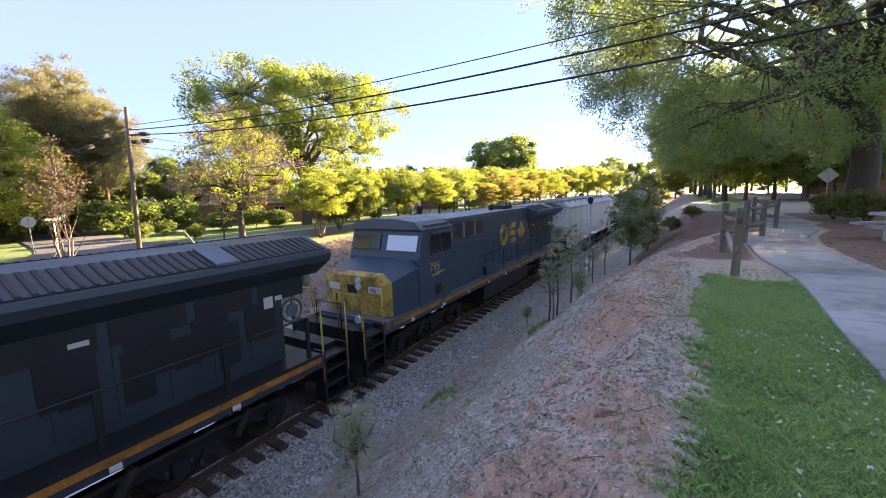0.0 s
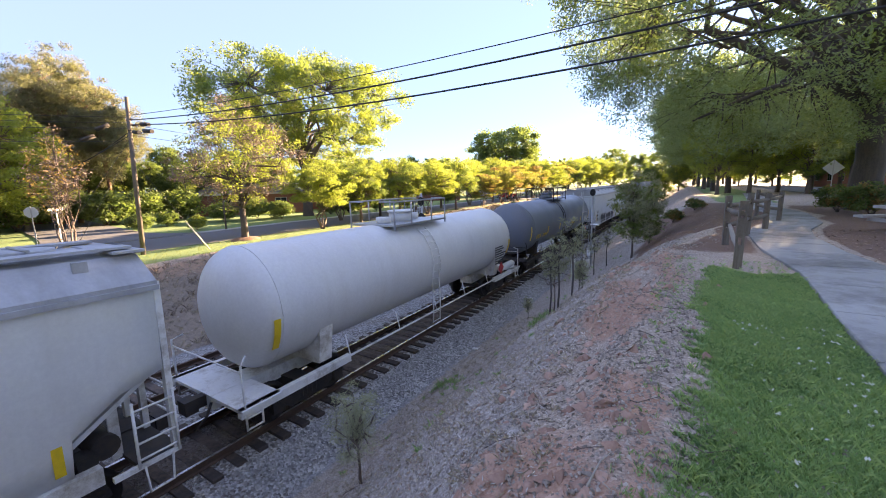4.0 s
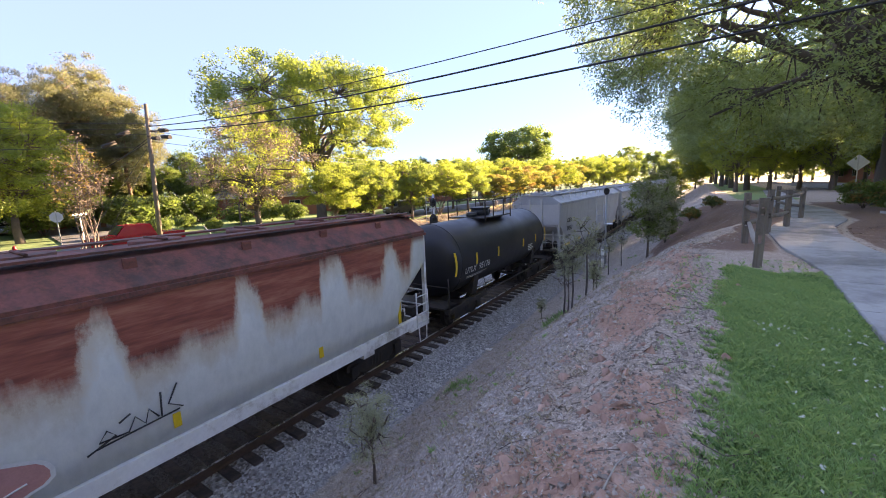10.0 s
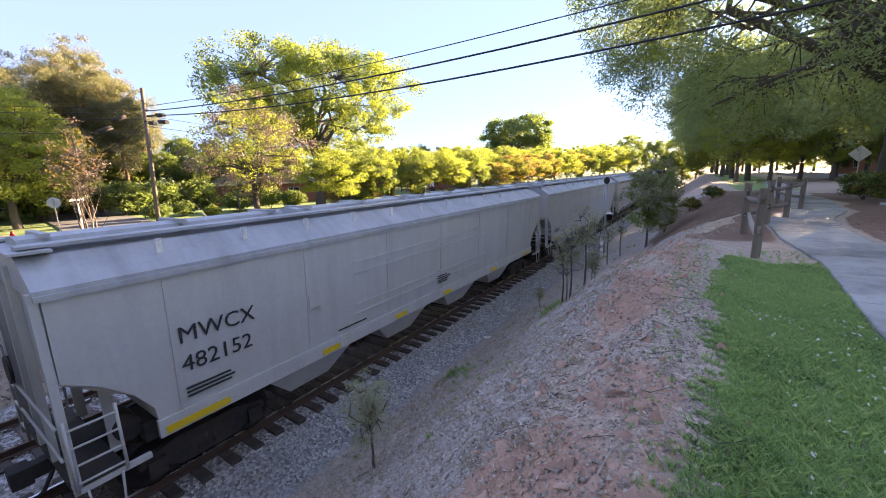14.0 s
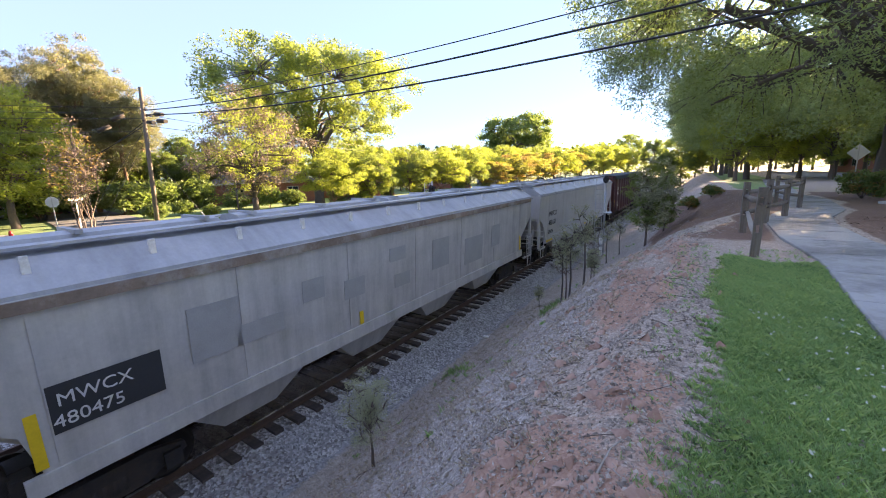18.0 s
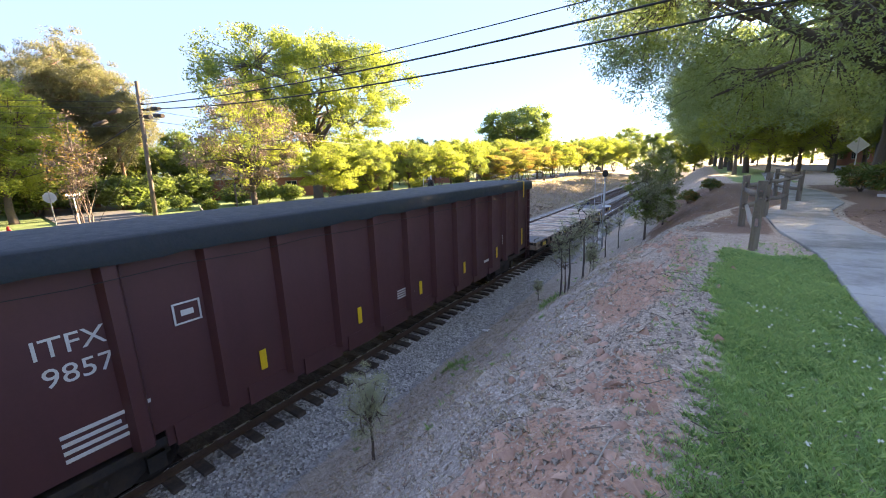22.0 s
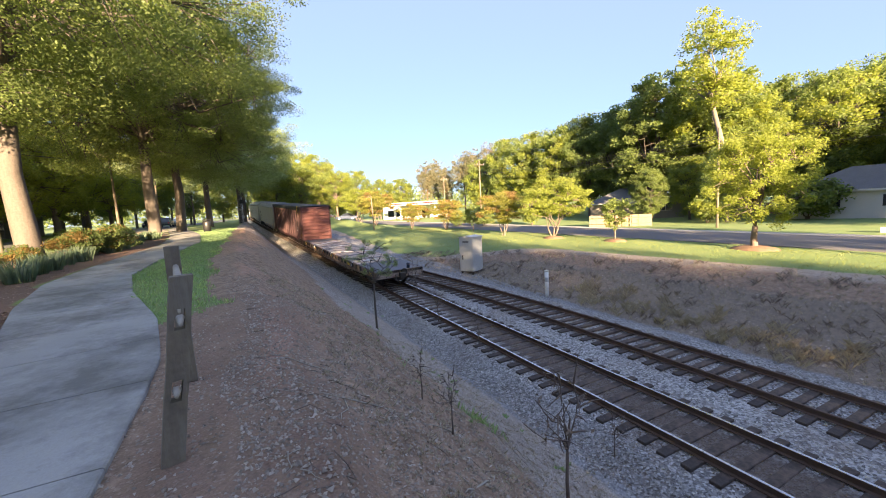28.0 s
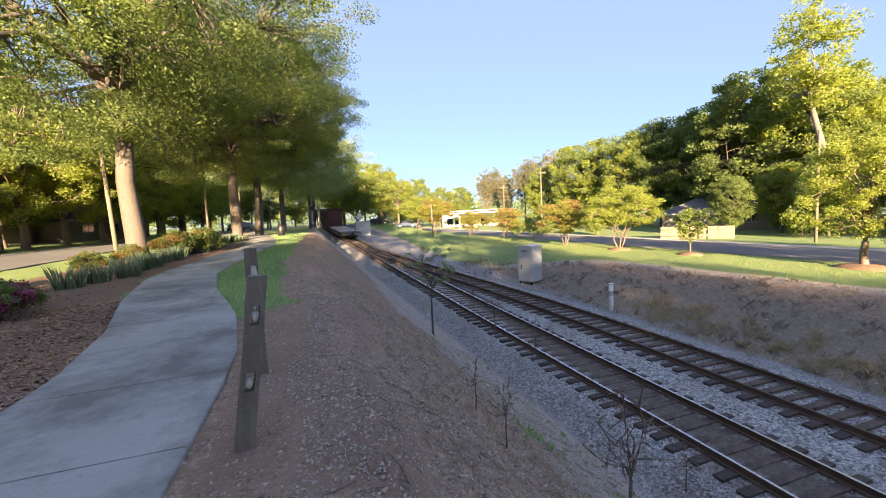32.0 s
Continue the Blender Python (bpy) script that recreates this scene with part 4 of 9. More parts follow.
def hopper_body(car, half, side_mat, roof_mat, outline, bulge, z_bot=1.32, z_rib=3.92, z_top=4.46):
    """The shell: sides that bulge, lower corners cut back along the outline (way in from the end, height), a pitched roof."""
    bm = bmesh.new()
    full, half = half, half - 0.12
    cuts = [d for d, z in outline]
    ys = [-half + d for d in cuts] + [-half * 0.5, 0, half * 0.5] + [half - d for d in cuts[::-1]]
    rows = []
    for y in ys:
        zb = float(np.interp(half - abs(y), cuts, [z for d, z in outline]))
        ring = []
        for k in range(7):
            z = zb + (z_rib - zb) * k / 6
            f = (z - z_bot) / (z_rib - z_bot)
            ring.append((1.44 + 0.13 * f + bulge * math.sin(math.pi * min(1, f * 1.02)), z))
        rows.append([bm.verts.new((x, y, z)) for x, z in ring] + [bm.verts.new((-x, y, z)) for x, z in ring[::-1]])
    n = len(rows[0])
    for a, b in zip(rows, rows[1:]):
        for k in range(n):
            if k == 6:
                continue
            bm.faces.new((a[k], a[(k + 1) % n], b[(k + 1) % n], b[k])).smooth = bulge > 0 and k != n - 1
    bm.faces.new(rows[0])
    bm.faces.new(rows[-1][::-1])
    body = part("body", bm, side_mat, car)
    bm = bmesh.new()
    w = 1.57
    prism(bm, [(-w, z_rib - 0.01), (w, z_rib - 0.01), (w, z_rib + 0.08), (0.98, z_top - 0.07), (0.62, z_top), (-0.62, z_top), (-0.98, z_top - 0.07), (-w, z_rib + 0.08)], -full + 0.05, full - 0.05)
    roof = part("roof", bm, roof_mat, car)
    each("top_chord", [(1.55, 1.63, -full + 0.05, full - 0.05, z_rib - 0.06, z_rib + 0.02), (-1.63, -1.55, -full + 0.05, full - 0.05, z_rib - 0.06, z_rib + 0.02)], roof_mat, car, "", 0.015)
    return body, roof


def hopper_ends(car, half, post_mat, roof_mat, z_rib, z_low):
    for s in (-1, 1):
        e = s * half
        boxes("end_platform", [(-1.5, 1.5, *sorted((s * (half - 0.62), e)), 0.98, 1.05)], "iron", car, "dark slotted end platform", 0.02)
        boxes("end_sheet", [(-1.47, 1.47, *sorted((s * (half - 0.118), s * (half - 0.10))), z_low + 0.03, z_rib + 0.04)], post_mat, car, "pale end sheet")
        each("end_post", [(x - 0.055, x + 0.055, *sorted((e - s * 0.10, e)), 1.05, z_rib + (0.32 if abs(x) < 1 else 0.05)) for x in (-1.47, -0.38, 0.38, 1.47)], post_mat, car, "", 0.012)
        boxes("end_walkway", [(-1.15, 1.15, *sorted((e - s * 0.42, e + s * 0.02)), 4.44, 4.48)], roof_mat, car, "grated crossover walkway")
        for z in (1.55, 2.05):
            tube_part("end_rail", [(-1.5, e + s * 0.03, z), (1.5, e + s * 0.03, z)], 0.022, post_mat, car)
        for x in (-1.56, 1.56):
            ladder(car, x, x, s * (half - 0.04), s * (half - 0.62), 1.0, 2.12, 4, post_mat, "side_ladder")
            tube_part("stirrup", [(x, s * (half - 0.14), 1.0), (x, s * (half - 0.17), 0.52), (x, s * (half - 0.52), 0.52), (x, s * (half - 0.55), 1.0)], 0.02, post_mat, car)
        each("end_step", [(x - 0.04, x + 0.04, *sorted((s * (half - 0.95), e)), 0.96, 1.04) for x in (-1.5, 1.5)], post_mat, car)
        ladder(car, -1.45, -1.0, s * (half + 0.03), s * (half + 0.03), 0.9, z_rib + 0.2, 8, post_mat, "end_ladder")
        bm = bmesh.new()
        prism(bm, [(s * (half - 0.16), z_low - 0.02), (s * (half - 2.3), 1.12), (s * (half - 2.2), 1.08), (s * (half - 0.16), z_low - 0.10)], -1.3, 1.3, "x")
        part("slope_sheet", bm, post_mat, car)
        each("slope_gusset", [(x - 0.02, x + 0.02, *sorted((s * (half - 0.75), s * (half - 0.60))), 1.0, z_low - 0.3) for x in (-0.9, 0.9)], post_mat, car)
        bm = bmesh.new()
        disc(bm, (0.75, s * (half - 0.85), 1.35), (1, 0, 0), 0.2, 0.6, 14)
        part("brake_cylinder", bm, "iron", car)
        boxes("brake_valve", [(0.9, 1.2, *sorted((s * (half - 1.25), s * (half - 1.0))), 1.05, 1.4)], "iron", car, "", 0.03)
        if s < 0:
            bm = bmesh.new()
            disc(bm, (-0.95, e + s * 0.06, 2.3), (0, 1, 0), 0.25, 0.05, 16)
            part("brake_wheel", bm, "iron", car)


def hopper(name, label, s0, s1, style, side_mat, roof_mat, sill_mat, outline, sill_gap=0.0, bulge=0.0, lines=(), reflect=(), z_rib=3.92):
    car, half = vehicle(name, label, "hopper car", s0, s1)
    body, roof = hopper_body(car, half, side_mat, roof_mat, outline, bulge, 1.30 if style == "sill" else 1.45, z_rib)
    post = sill_mat if style == "sill" else side_mat
    hopper_ends(car, half, post if side_mat != "rusty" else "palesill", roof_mat, z_rib, outline[0][1])
    if style == "sill":
        each("side_sill", [(x0, x1, -half + sill_gap, half - sill_gap, 1.03, 1.31) for x0, x1 in ((1.36, 1.52), (-1.52, -1.36))], sill_mat, car, "pale riveted side sill", 0.02)
        for s in (-1, 1):
            boxes("jacking_pad", [(1.35, 1.5, *sorted((s * (half - 2.9), s * (half - 2.5))), 0.90, 1.04)], sill_mat, car)
    else:
        each("side_sill", [(1.41, 1.49, -half + 1.12, half - 1.12, 1.16, 1.47), (-1.49, -1.41, -half + 1.12, half - 1.12, 1.16, 1.47)], side_mat, car)
    pods = 3 if style == "sill" else 4
    span = half - 2.7
    for k in range(pods):
        c = -span + 2 * span * (k + 0.5) / pods
        w = span / pods - 0.12
        bm = bmesh.new()
        a = [bm.verts.new((sx * 1.38, c + sy * w, 1.40)) for sx, sy in ((-1, -1), (1, -1), (1, 1), (-1, 1))]
        zb = 0.42 if style != "sill" else 0.62
        b = [bm.verts.new((sx * (0.95 if style != "sill" else 0.5), c + sy * w * 0.35, zb)) for sx, sy in ((-1, -1), (1, -1), (1, 1), (-1, 1))]
        for i in range(4):
            bm.faces.new((a[i], a[(i + 1) % 4], b[(i + 1) % 4], b[i]))
        bm.faces.new(b[::-1])
        bm.faces.new(a)
        pod = part("hopper_chute", bm, side_mat if style != "sill" else "iron", car)
        boxes("outlet_gate", [(-0.6, 0.6, c - 0.45, c + 0.45, zb - 0.1, zb + 0.06)], "iron", pod)
    boxes("centre_sill", [(-0.25, 0.25, -half + 0.1, half - 0.1, 0.80, 1.08)], "iron", car)
    truck(car, -half + 2.0)
    truck(car, half - 2.0)
    couplers(car, half)
    # roof: walkways, hatches and stanchions
    each("running_board", [(-0.98, -0.62, -half + 0.1, half - 0.1, 4.50, 4.54), (0.62, 0.98, -half + 0.1, half - 0.1, 4.50, 4.54)], roof_mat, car)
    if style == "sill":
        for k in range(10):
            y = -half + 1.2 + (2 * half - 2.4) * k / 9
            bm = bmesh.new()
            disc(bm, (0, y, 4.50), (0, 0, 1), 0.42, 0.10, 18)
            tube(bm, [(-0.5, y, 4.57), (0.5, y, 4.57)], 0.025, 6)
            part("hatch", bm, roof_mat, car)
    else:
        nh = 4
        for k in range(nh):
            y = -half + (2 * half) * (k + 0.5) / nh
            bm = bmesh.new()
            prism(bm, [(-0.42, 4.46), (0.42, 4.46), (0.36, 4.58), (0, 4.62), (-0.36, 4.58)], y - half / nh + 0.2, y + half / nh - 0.2)
            for j in range(3):
                yy = y - half / nh + 0.5 + j * (half / nh - 0.5)
                box(bm, -0.5, 0.5, yy - 0.05, yy + 0.05, 4.58, 4.65)
            part("trough_hatch", bm, roof_mat, car)
    for e in (-1, 1):
        bm = bmesh.new()
        if style == "sill":
            box(bm, e * 1.18 - 0.03, e * 1.18 + 0.03, -0.09, 0.09, 4.15, 4.40)
        else:
            box(bm, e * 1.24 - 0.03, e * 1.24 + 0.03, -0.045, 0.045, 4.16, 4.44)
        first = part("roof_bracket", bm, roof_mat if style == "sill" else "palesill", car)
        y = -half + 1.65
        first.matrix_basis = pose(0, y, 0)
        while y < half - 1.9:
            y += 1.45 if style != "sill" else 1.9
            child("roof_bracket", first.data, car).matrix_basis = pose(0, y, 0)
    face = 1.44 + 0.13 * 0.4 + bulge * 0.9
    for words, size, y, z, mat in lines:
        f = (z - 1.3) / 2.6
        side_text(words, size, y, z, 1.45 + 0.13 * f + bulge * math.sin(math.pi * min(1, f)) + (0.010 if side_mat != "dirty" else 0.016), mat, car, "stencilled reporting mark",
                  tilt=math.degrees(math.atan((0.13 + bulge * math.pi * math.cos(math.pi * min(1, f + 0.07))) / 2.58)))
    if reflect:
        for y0, y1, z0, z1 in reflect:
            f = (z0 - 1.3) / 2.6
            x = 1.50 if z0 < 1.45 else 1.45 + 0.13 * f + bulge * math.sin(math.pi * max(0, min(1, f))) + 0.02
            bars("reflector", [(y0, y1, z0, z1)], x, "reflect", car, "yellow reflective strip")
    return car, half


def small_print(car, x, y, z, rows, w, mat="text_dark", h=0.035):
    """Fine stencilling that cannot be read: short plain bars."""
    rng = random.Random(int(y * 100) + rows)
    bars("fine_print", [(y, y + w * rng.uniform(0.55, 1.0), z - k * h * 2.1, z - k * h * 2.1 + h) for k in range(rows)], x, mat, car)


def spray(car, half, y0, y1, z0, z1, x, n, mat, seed, name="graffiti"):
    """Bubble shapes sprayed on the side, as thin rounded plates with pale outlines."""
    rng = random.Random(seed)
    for k in range(n):
        c = y0 + (y1 - y0) * (k + 0.5) / n
        w = (y1 - y0) / n * rng.uniform(0.5, 0.66)
        top = z1 - rng.uniform(0, 0.16) * (z1 - z0)
        shape = None
        for nm, m, grow, dx, d in ((name, mat, 0.0, 0.004, 0.006), (name + "_edge", "text_white", 0.05, 0.0, 0.004)):
            bm = bmesh.new()
            ring = []
            for i in range(18):
                t = 2 * math.pi * i / 18
                rr = 1 + 0.12 * math.sin(3 * t + k) + 0.05 * math.cos(5 * t + seed)
                ring.append((c + (w + grow) * rr * math.cos(t), (z0 + top) / 2 + ((top - z0) / 2 + grow) * rr * math.sin(t)))
            prism(bm, ring, x + dx, x + dx + d, "x")
            ob = part(nm, bm, m, car if shape is None else shape, "dark sprayed bubble shape" if shape is None else "")
            shape = shape or ob
        tube_part("spray_line", [(x + 0.012, c - 0.1, z0 + 0.15), (x + 0.012, c, (z0 + z1) / 2 - 0.1), (x + 0.012, c + 0.12, z0 + 0.2)], 0.014, "text_white", shape, 5)


def tank_car(name, label, s0, s1, mat, r, zc, t0, t1, lines=(), platform=(0, 1.6), stripe_mat="reflect", sill_mat="iron", ladder_y=None):
    """s0 to s1: the sills; t0 to t1: the tank's ends from the car's middle."""
    car, half = vehicle(name, label, "tank car", s0, s1)
    bm = bmesh.new()
    n = 40
    prof = []
    for k in range(9):
        a = math.pi / 2 * k / 8
        prof.append((t0 + 0.75 * (1 - math.sin(a)), r * math.cos(a) ** 0.9 if k < 8 else 0.0))
    prof = [(y, q) for y, q in prof[::-1] if True]
    head = [(t0 + 0.75 * (1 - math.cos(math.pi / 2 * k / 8)), r * math.sin(math.pi / 2 * k / 8)) for k in range(9)]
    tail = [(t1 - (y - t0), q) for y, q in head[::-1]]
    rows = []
    for y, q in head + tail:
        rows.append([bm.verts.new((q * math.cos(2 * math.pi * k / n), y, zc + q * math.sin(2 * math.pi * k / n))) for k in range(n)] if q > 1e-6 else [bm.verts.new((0, y, zc))])
    for a, b in zip(rows, rows[1:]):
        for k in range(n):
            f = [a[k % len(a)], a[(k + 1) % len(a)], b[(k + 1) % len(b)], b[k % len(b)]]
            f = list(dict.fromkeys(f))
            bm.faces.new(f).smooth = True
    part("tank", bm, mat, car)
    for y in (t0 + 0.75, t1 - 0.75):
        bm = bmesh.new()
        tube(bm, [((r + 0.004) * math.cos(a), y, zc + (r + 0.004) * math.sin(a)) for a in (2 * math.pi * k / 40 for k in range(41))], 0.012, 5)
        part("weld_ring", bm, mat, car)
    for s in (-1, 1):
        boxes("stub_sill", [(-0.3, 0.3, *sorted((s * half, s * (half - 3.2))), 0.66, 1.0)], sill_mat, car, "", 0.02)
        boxes("end_deck", [(-1.5, 1.5, *sorted((s * half, s * (half - 0.9))), 0.92, 0.99)], sill_mat, car)
        each("side_beam", [(1.30, 1.44, *sorted((s * half, s * (half - 3.0))), 0.80, 0.99), (-1.44, -1.30, *sorted((s * half, s * (half - 3.0))), 0.80, 0.99)], sill_mat, car, "", 0.015)
        bm = bmesh.new()
        for x in (-1.42, 1.42):
            tube(bm, [(x, s * (half - 0.1), 0.5), (x, s * (half - 0.1), 1.9), (x * 0.9, s * (half - 0.3), 2.0)], 0.025, 6)
            tube(bm, [(x, s * (half - 0.45), 0.5), (x, s * (half - 0.45), 1.0)], 0.025, 6)
            for z in (0.52, 0.76):
                tube(bm, [(x, s * (half - 0.1), z), (x, s * (half - 0.45), z)], 0.02, 6)
        tube(bm, [(-1.42, s * (half - 0.1), 1.75), (1.42, s * (half - 0.1), 1.75)], 0.02, 6)
        part("end_rail", bm, sill_mat, car)
        bm = bmesh.new()
        prism(bm, [(-1.15, 1.0), (1.15, 1.0), (1.3, zc - 0.6), (0.8, zc - 1.0 * r * 0.78), (-0.8, zc - 1.0 * r * 0.78), (-1.3, zc - 0.6)], *sorted((s * (half - 2.2), s * (half - 2.6))))
        part("saddle", bm, sill_mat, car)
        truck(car, s * (half - 1.9))
    # walkway rail along the belly
    bm = bmesh.new()
    for x in (-1.42, 1.42):
        tube(bm, [(x, -half + 2.0, 0.95), (x, half - 2.0, 0.95)], 0.03, 6)
        y = -half + 3
        while y < half - 2:
            tube(bm, [(x, y, 0.95), (x * 0.9, y, 1.5)], 0.02, 5)
            y += 2.1
    part("belly_rail", bm, sill_mat, car)
    # fittings on top
    c, w = platform
    top = zc + r
    bm = bmesh.new()
    box(bm, -0.95, 0.95, c - w, c + w, top - 0.04, top + 0.02)
    part("top_platform", bm, mat if mat != "tankwhite" else "galv", car)
    bm = bmesh.new()
    for x in (-0.95, 0.95):
        tube(bm, [(x, c - w, top - 0.15), (x, c - w, top + 0.75), (x, c + w, top + 0.75), (x, c + w, top - 0.15)], 0.03, 6)
        for y in (c - w / 2.5, c + w / 2.5):
            tube(bm, [(x, y, top), (x, y, top + 0.75)], 0.025, 6)
    for y in (c - w, c + w):
        tube(bm, [(-0.95, y, top + 0.75), (-0.35, y, top + 0.75)], 0.025, 6)
        tube(bm, [(0.35, y, top + 0.75), (0.95, y, top + 0.75)], 0.025, 6)
    part("platform_rail", bm, "iron" if mat != "tankwhite" else "galv", car)
    bm = bmesh.new()
    disc(bm, (0, c, top + 0.16), (0, 0, 1), 0.42, 0.34, 18)
    disc(bm, (0, c, top + 0.36), (0, 0, 1), 0.47, 0.06, 18)
    disc(bm, (0, c - w * 0.62, top + 0.1), (0, 0, 1), 0.25, 0.22, 14)
    disc(bm, (0, c + w * 0.6, top + 0.12), (0, 0, 1), 0.12, 0.26, 10)
    part("manway", bm, mat, car)
    bm = bmesh.new()
    c = ladder_y if ladder_y is not None else c
    for dy in (-0.22, 0.22):
        tube(bm, [(1.42, c + dy, 0.55), (1.46, c + dy, 1.2), *[((r + 0.07) * math.cos(a), c + dy, zc + (r + 0.07) * math.sin(a)) for a in (-0.35, 0, 0.35, 0.7, 0.95)]], 0.022, 6)
    for k in range(9):
        a = -0.5 + 0.17 * k
        tube(bm, [((r + 0.07) * math.cos(a), c - 0.22, zc + (r + 0.07) * math.sin(a)), ((r + 0.07) * math.cos(a), c + 0.22, zc + (r + 0.07) * math.sin(a))], 0.016, 5)
    for z in (0.6, 0.9, 1.2, 1.5):
        tube(bm, [(1.45, c - 0.22, z), (1.45, c + 0.22, z)], 0.016, 5)
    if mat != "tankblack":
        part("ladder", bm, sill_mat, car)
    couplers(car, half)
    for words, size, y, z, m in lines:
        a = math.asin(max(-1, min(1, (z + size * 0.35 - zc) / r)))
        text_part("lettering", words, size, m, car, pose(r * math.cos(a) + 0.014, y, z, 90, 0, 90) @ pose(0, 0, 0, -math.degrees(a), 0, 0), "stencilled reporting mark")
    return car, half


def tank_strip(car, r, zc, y, z0, z1, w=0.12, mat="reflect"):
    """A strip that follows the tank's curve."""
    bm = bmesh.new()
    a0, a1 = math.asin((z0 - zc) / r), math.asin((z1 - zc) / r)
    rows = []
    for k in range(6):
        a = a0 + (a1 - a0) * k / 5
        rows.append([bm.verts.new(((r + d) * math.cos(a), y + s * w / 2, zc + (r + d) * math.sin(a))) for s, d in ((-1, 0.004), (-1, 0.012), (1, 0.012), (1, 0.004))])
    for a, b in zip(rows, rows[1:]):
        for k in range(3):
            bm.faces.new((a[k], a[k + 1], b[k + 1], b[k]))
    part("reflector", bm, mat, car, "yellow reflective strip")


def locomotive(name, label, s0, s1, mat, stripe, lettered):
    car, half = vehicle(name, label, "locomotive", s0, s1)
    f = -half  # nose towards -y
    # frame and walkway
    boxes("walkway", [(-1.55, 1.55, f + 1.0, half - 1.0, 1.58, 1.66)], "locoroof" if lettered else "black", car, "", 0.01)
    boxes("frame", [(-1.52, 1.52, f + 0.9, half - 0.9, 1.30, 1.58)], mat, car)
    boxes("sill_stripe", [(1.522, 1.545, f + 1.0, half - 1.0, 1.44, 1.585), (-1.545, -1.522, f + 1.0, half - 1.0, 1.44, 1.585)], stripe, car, "weathered yellow sill stripe")
    y = f + 2.2
    while y < half - 1.5:
        boxes("sill_reflector", [(1.53, 1.55, y, y + 0.16, 1.33, 1.42)], "text_white", car)
        y += 1.9
    # steps, end plates and posts at the corners
    for s in (-1, 1):
        e = s * half
        for x in (-1, 1):
            for dy in (0.12, 0.85):
                boxes("step_plate", [(min(x * 1.15, x * 1.52), max(x * 1.15, x * 1.52), *sorted((e - s * dy, e - s * (dy + 0.05))), 0.35, 1.66)], "black", car)
            for z in (0.38, 0.75, 1.12, 1.45):
                boxes("step", [(min(x * 1.12, x * 1.55), max(x * 1.12, x * 1.55), *sorted((e - s * 0.15, e - s * 0.86)), z, z + 0.05)], "black", car)
            bm = bmesh.new()
            for dy in (0.1, 0.9):
                tube(bm, [(x * 1.5, e - s * dy, 0.9), (x * 1.5, e - s * dy, 2.7)], 0.022, 6)
            part("grab_rail", bm, "yellow", car)
        boxes("end_plate", [(-1.15, 1.15, *sorted((e - s * 0.1, e - s * 0.55)), 0.6, 1.64)], "black", car, "", 0.03)
        bm = bmesh.new()
        prism(bm, [(e - s * 0.25, 1.0), (e + s * 0.12, 0.25), (e + s * 0.05, 0.2), (e - s * 0.4, 0.55)], -1.35, 1.35, "x")
        part("plough", bm, "black", car)
        for x in (-1, 1):
            tube_part("end_rail", [(x * 0.5, e - s * 0.15, 1.6), (x * 0.5, e - s * 0.15, 2.65), (x * 1.4, e - s * 0.15, 2.65), (x * 1.4, e - s * 0.15, 1.6)], 0.024, "yellow" if lettered else "black", car)
        for x in (-0.7, -0.35, 0.35, 0.7):
            tube_part("air_hose", [(x, e - s * 0.1, 1.2), (x * 1.1, e + s * 0.2, 0.85), (x, e + s * 0.15, 0.5)], 0.028, "black", car)
    # short nose with a raked top
    n0, n1 = f + 1.35, f + 2.9
    bm = bmesh.new()
    vs = {}
    sec = {n0: (1.12, 2.85), n0 + 0.12: (1.42, 2.98), n1: (1.50, 3.22)}
    rows = []
    for y, (w, z) in sec.items():
        rows.append([bm.verts.new(p) for p in ((-w, y, 1.66), (w, y, 1.66), (w, y, z - 0.25), (w - 0.32, y, z), (-w + 0.32, y, z), (-w, y, z - 0.25))])
    for a, b in zip(rows, rows[1:]):
        for k in range(6):
            bm.faces.new((a[k], a[(k + 1) % 6], b[(k + 1) % 6], b[k]))
    bm.faces.new(rows[0])
    bm.faces.new(rows[-1][::-1])
    part("nose", bm, mat, car, "dark blue nose", 0.02)
    front = bmesh.new()
    rows = []
    for y, w, z in ((n0 - 0.012, 1.125, 2.855), (n0 + 0.118, 1.427, 2.986)):
        rows.append([front.verts.new(p) for p in ((-w, y, 1.665), (w, y, 1.665), (w, y, z - 0.25), (w - 0.31, y, z), (-w + 0.31, y, z), (-w, y, z - 0.25))])
    for k in range(6):
        front.faces.new((rows[0][k], rows[0][(k + 1) % 6], rows[1][(k + 1) % 6], rows[1][k]))
    front.faces.new(rows[0])
    nose_face = part("nose_front", front, "yellow", car, "faded yellow nose front")
    boxes("nose_door", [(-0.98, -0.42, n0 - 0.03, n0 - 0.012, 1.72, 2.55)], "yellow", car, "", 0.01)
    boxes("nose_window", [(-0.30, 0.10, n0 - 0.025, n0 - 0.012, 2.3, 2.55)], "glass", car)
    for x in (-0.85, 0.85):
        boxes("number_board", [(x - 0.24, x + 0.24, n0 - 0.04, n0 - 0.012, 2.36, 2.56)], "text_white", car)
    bm = bmesh.new()
    for z in (2.62, 2.82):
        disc(bm, (0.2, n0 - 0.03, z - 0.1), (0, 1, 0), 0.10, 0.08, 14)
    part("headlight", bm, "screenglass", car)
    for x in (-0.95, 0.95):
        bm = bmesh.new()
        disc(bm, (x, f + 0.5, 1.82), (0, 1, 0), 0.11, 0.12, 14)
        part("ditch_light", bm, "screenglass", car)
    # cab
    c0, c1 = f + 2.75, f + 4.7
    bm = bmesh.new()
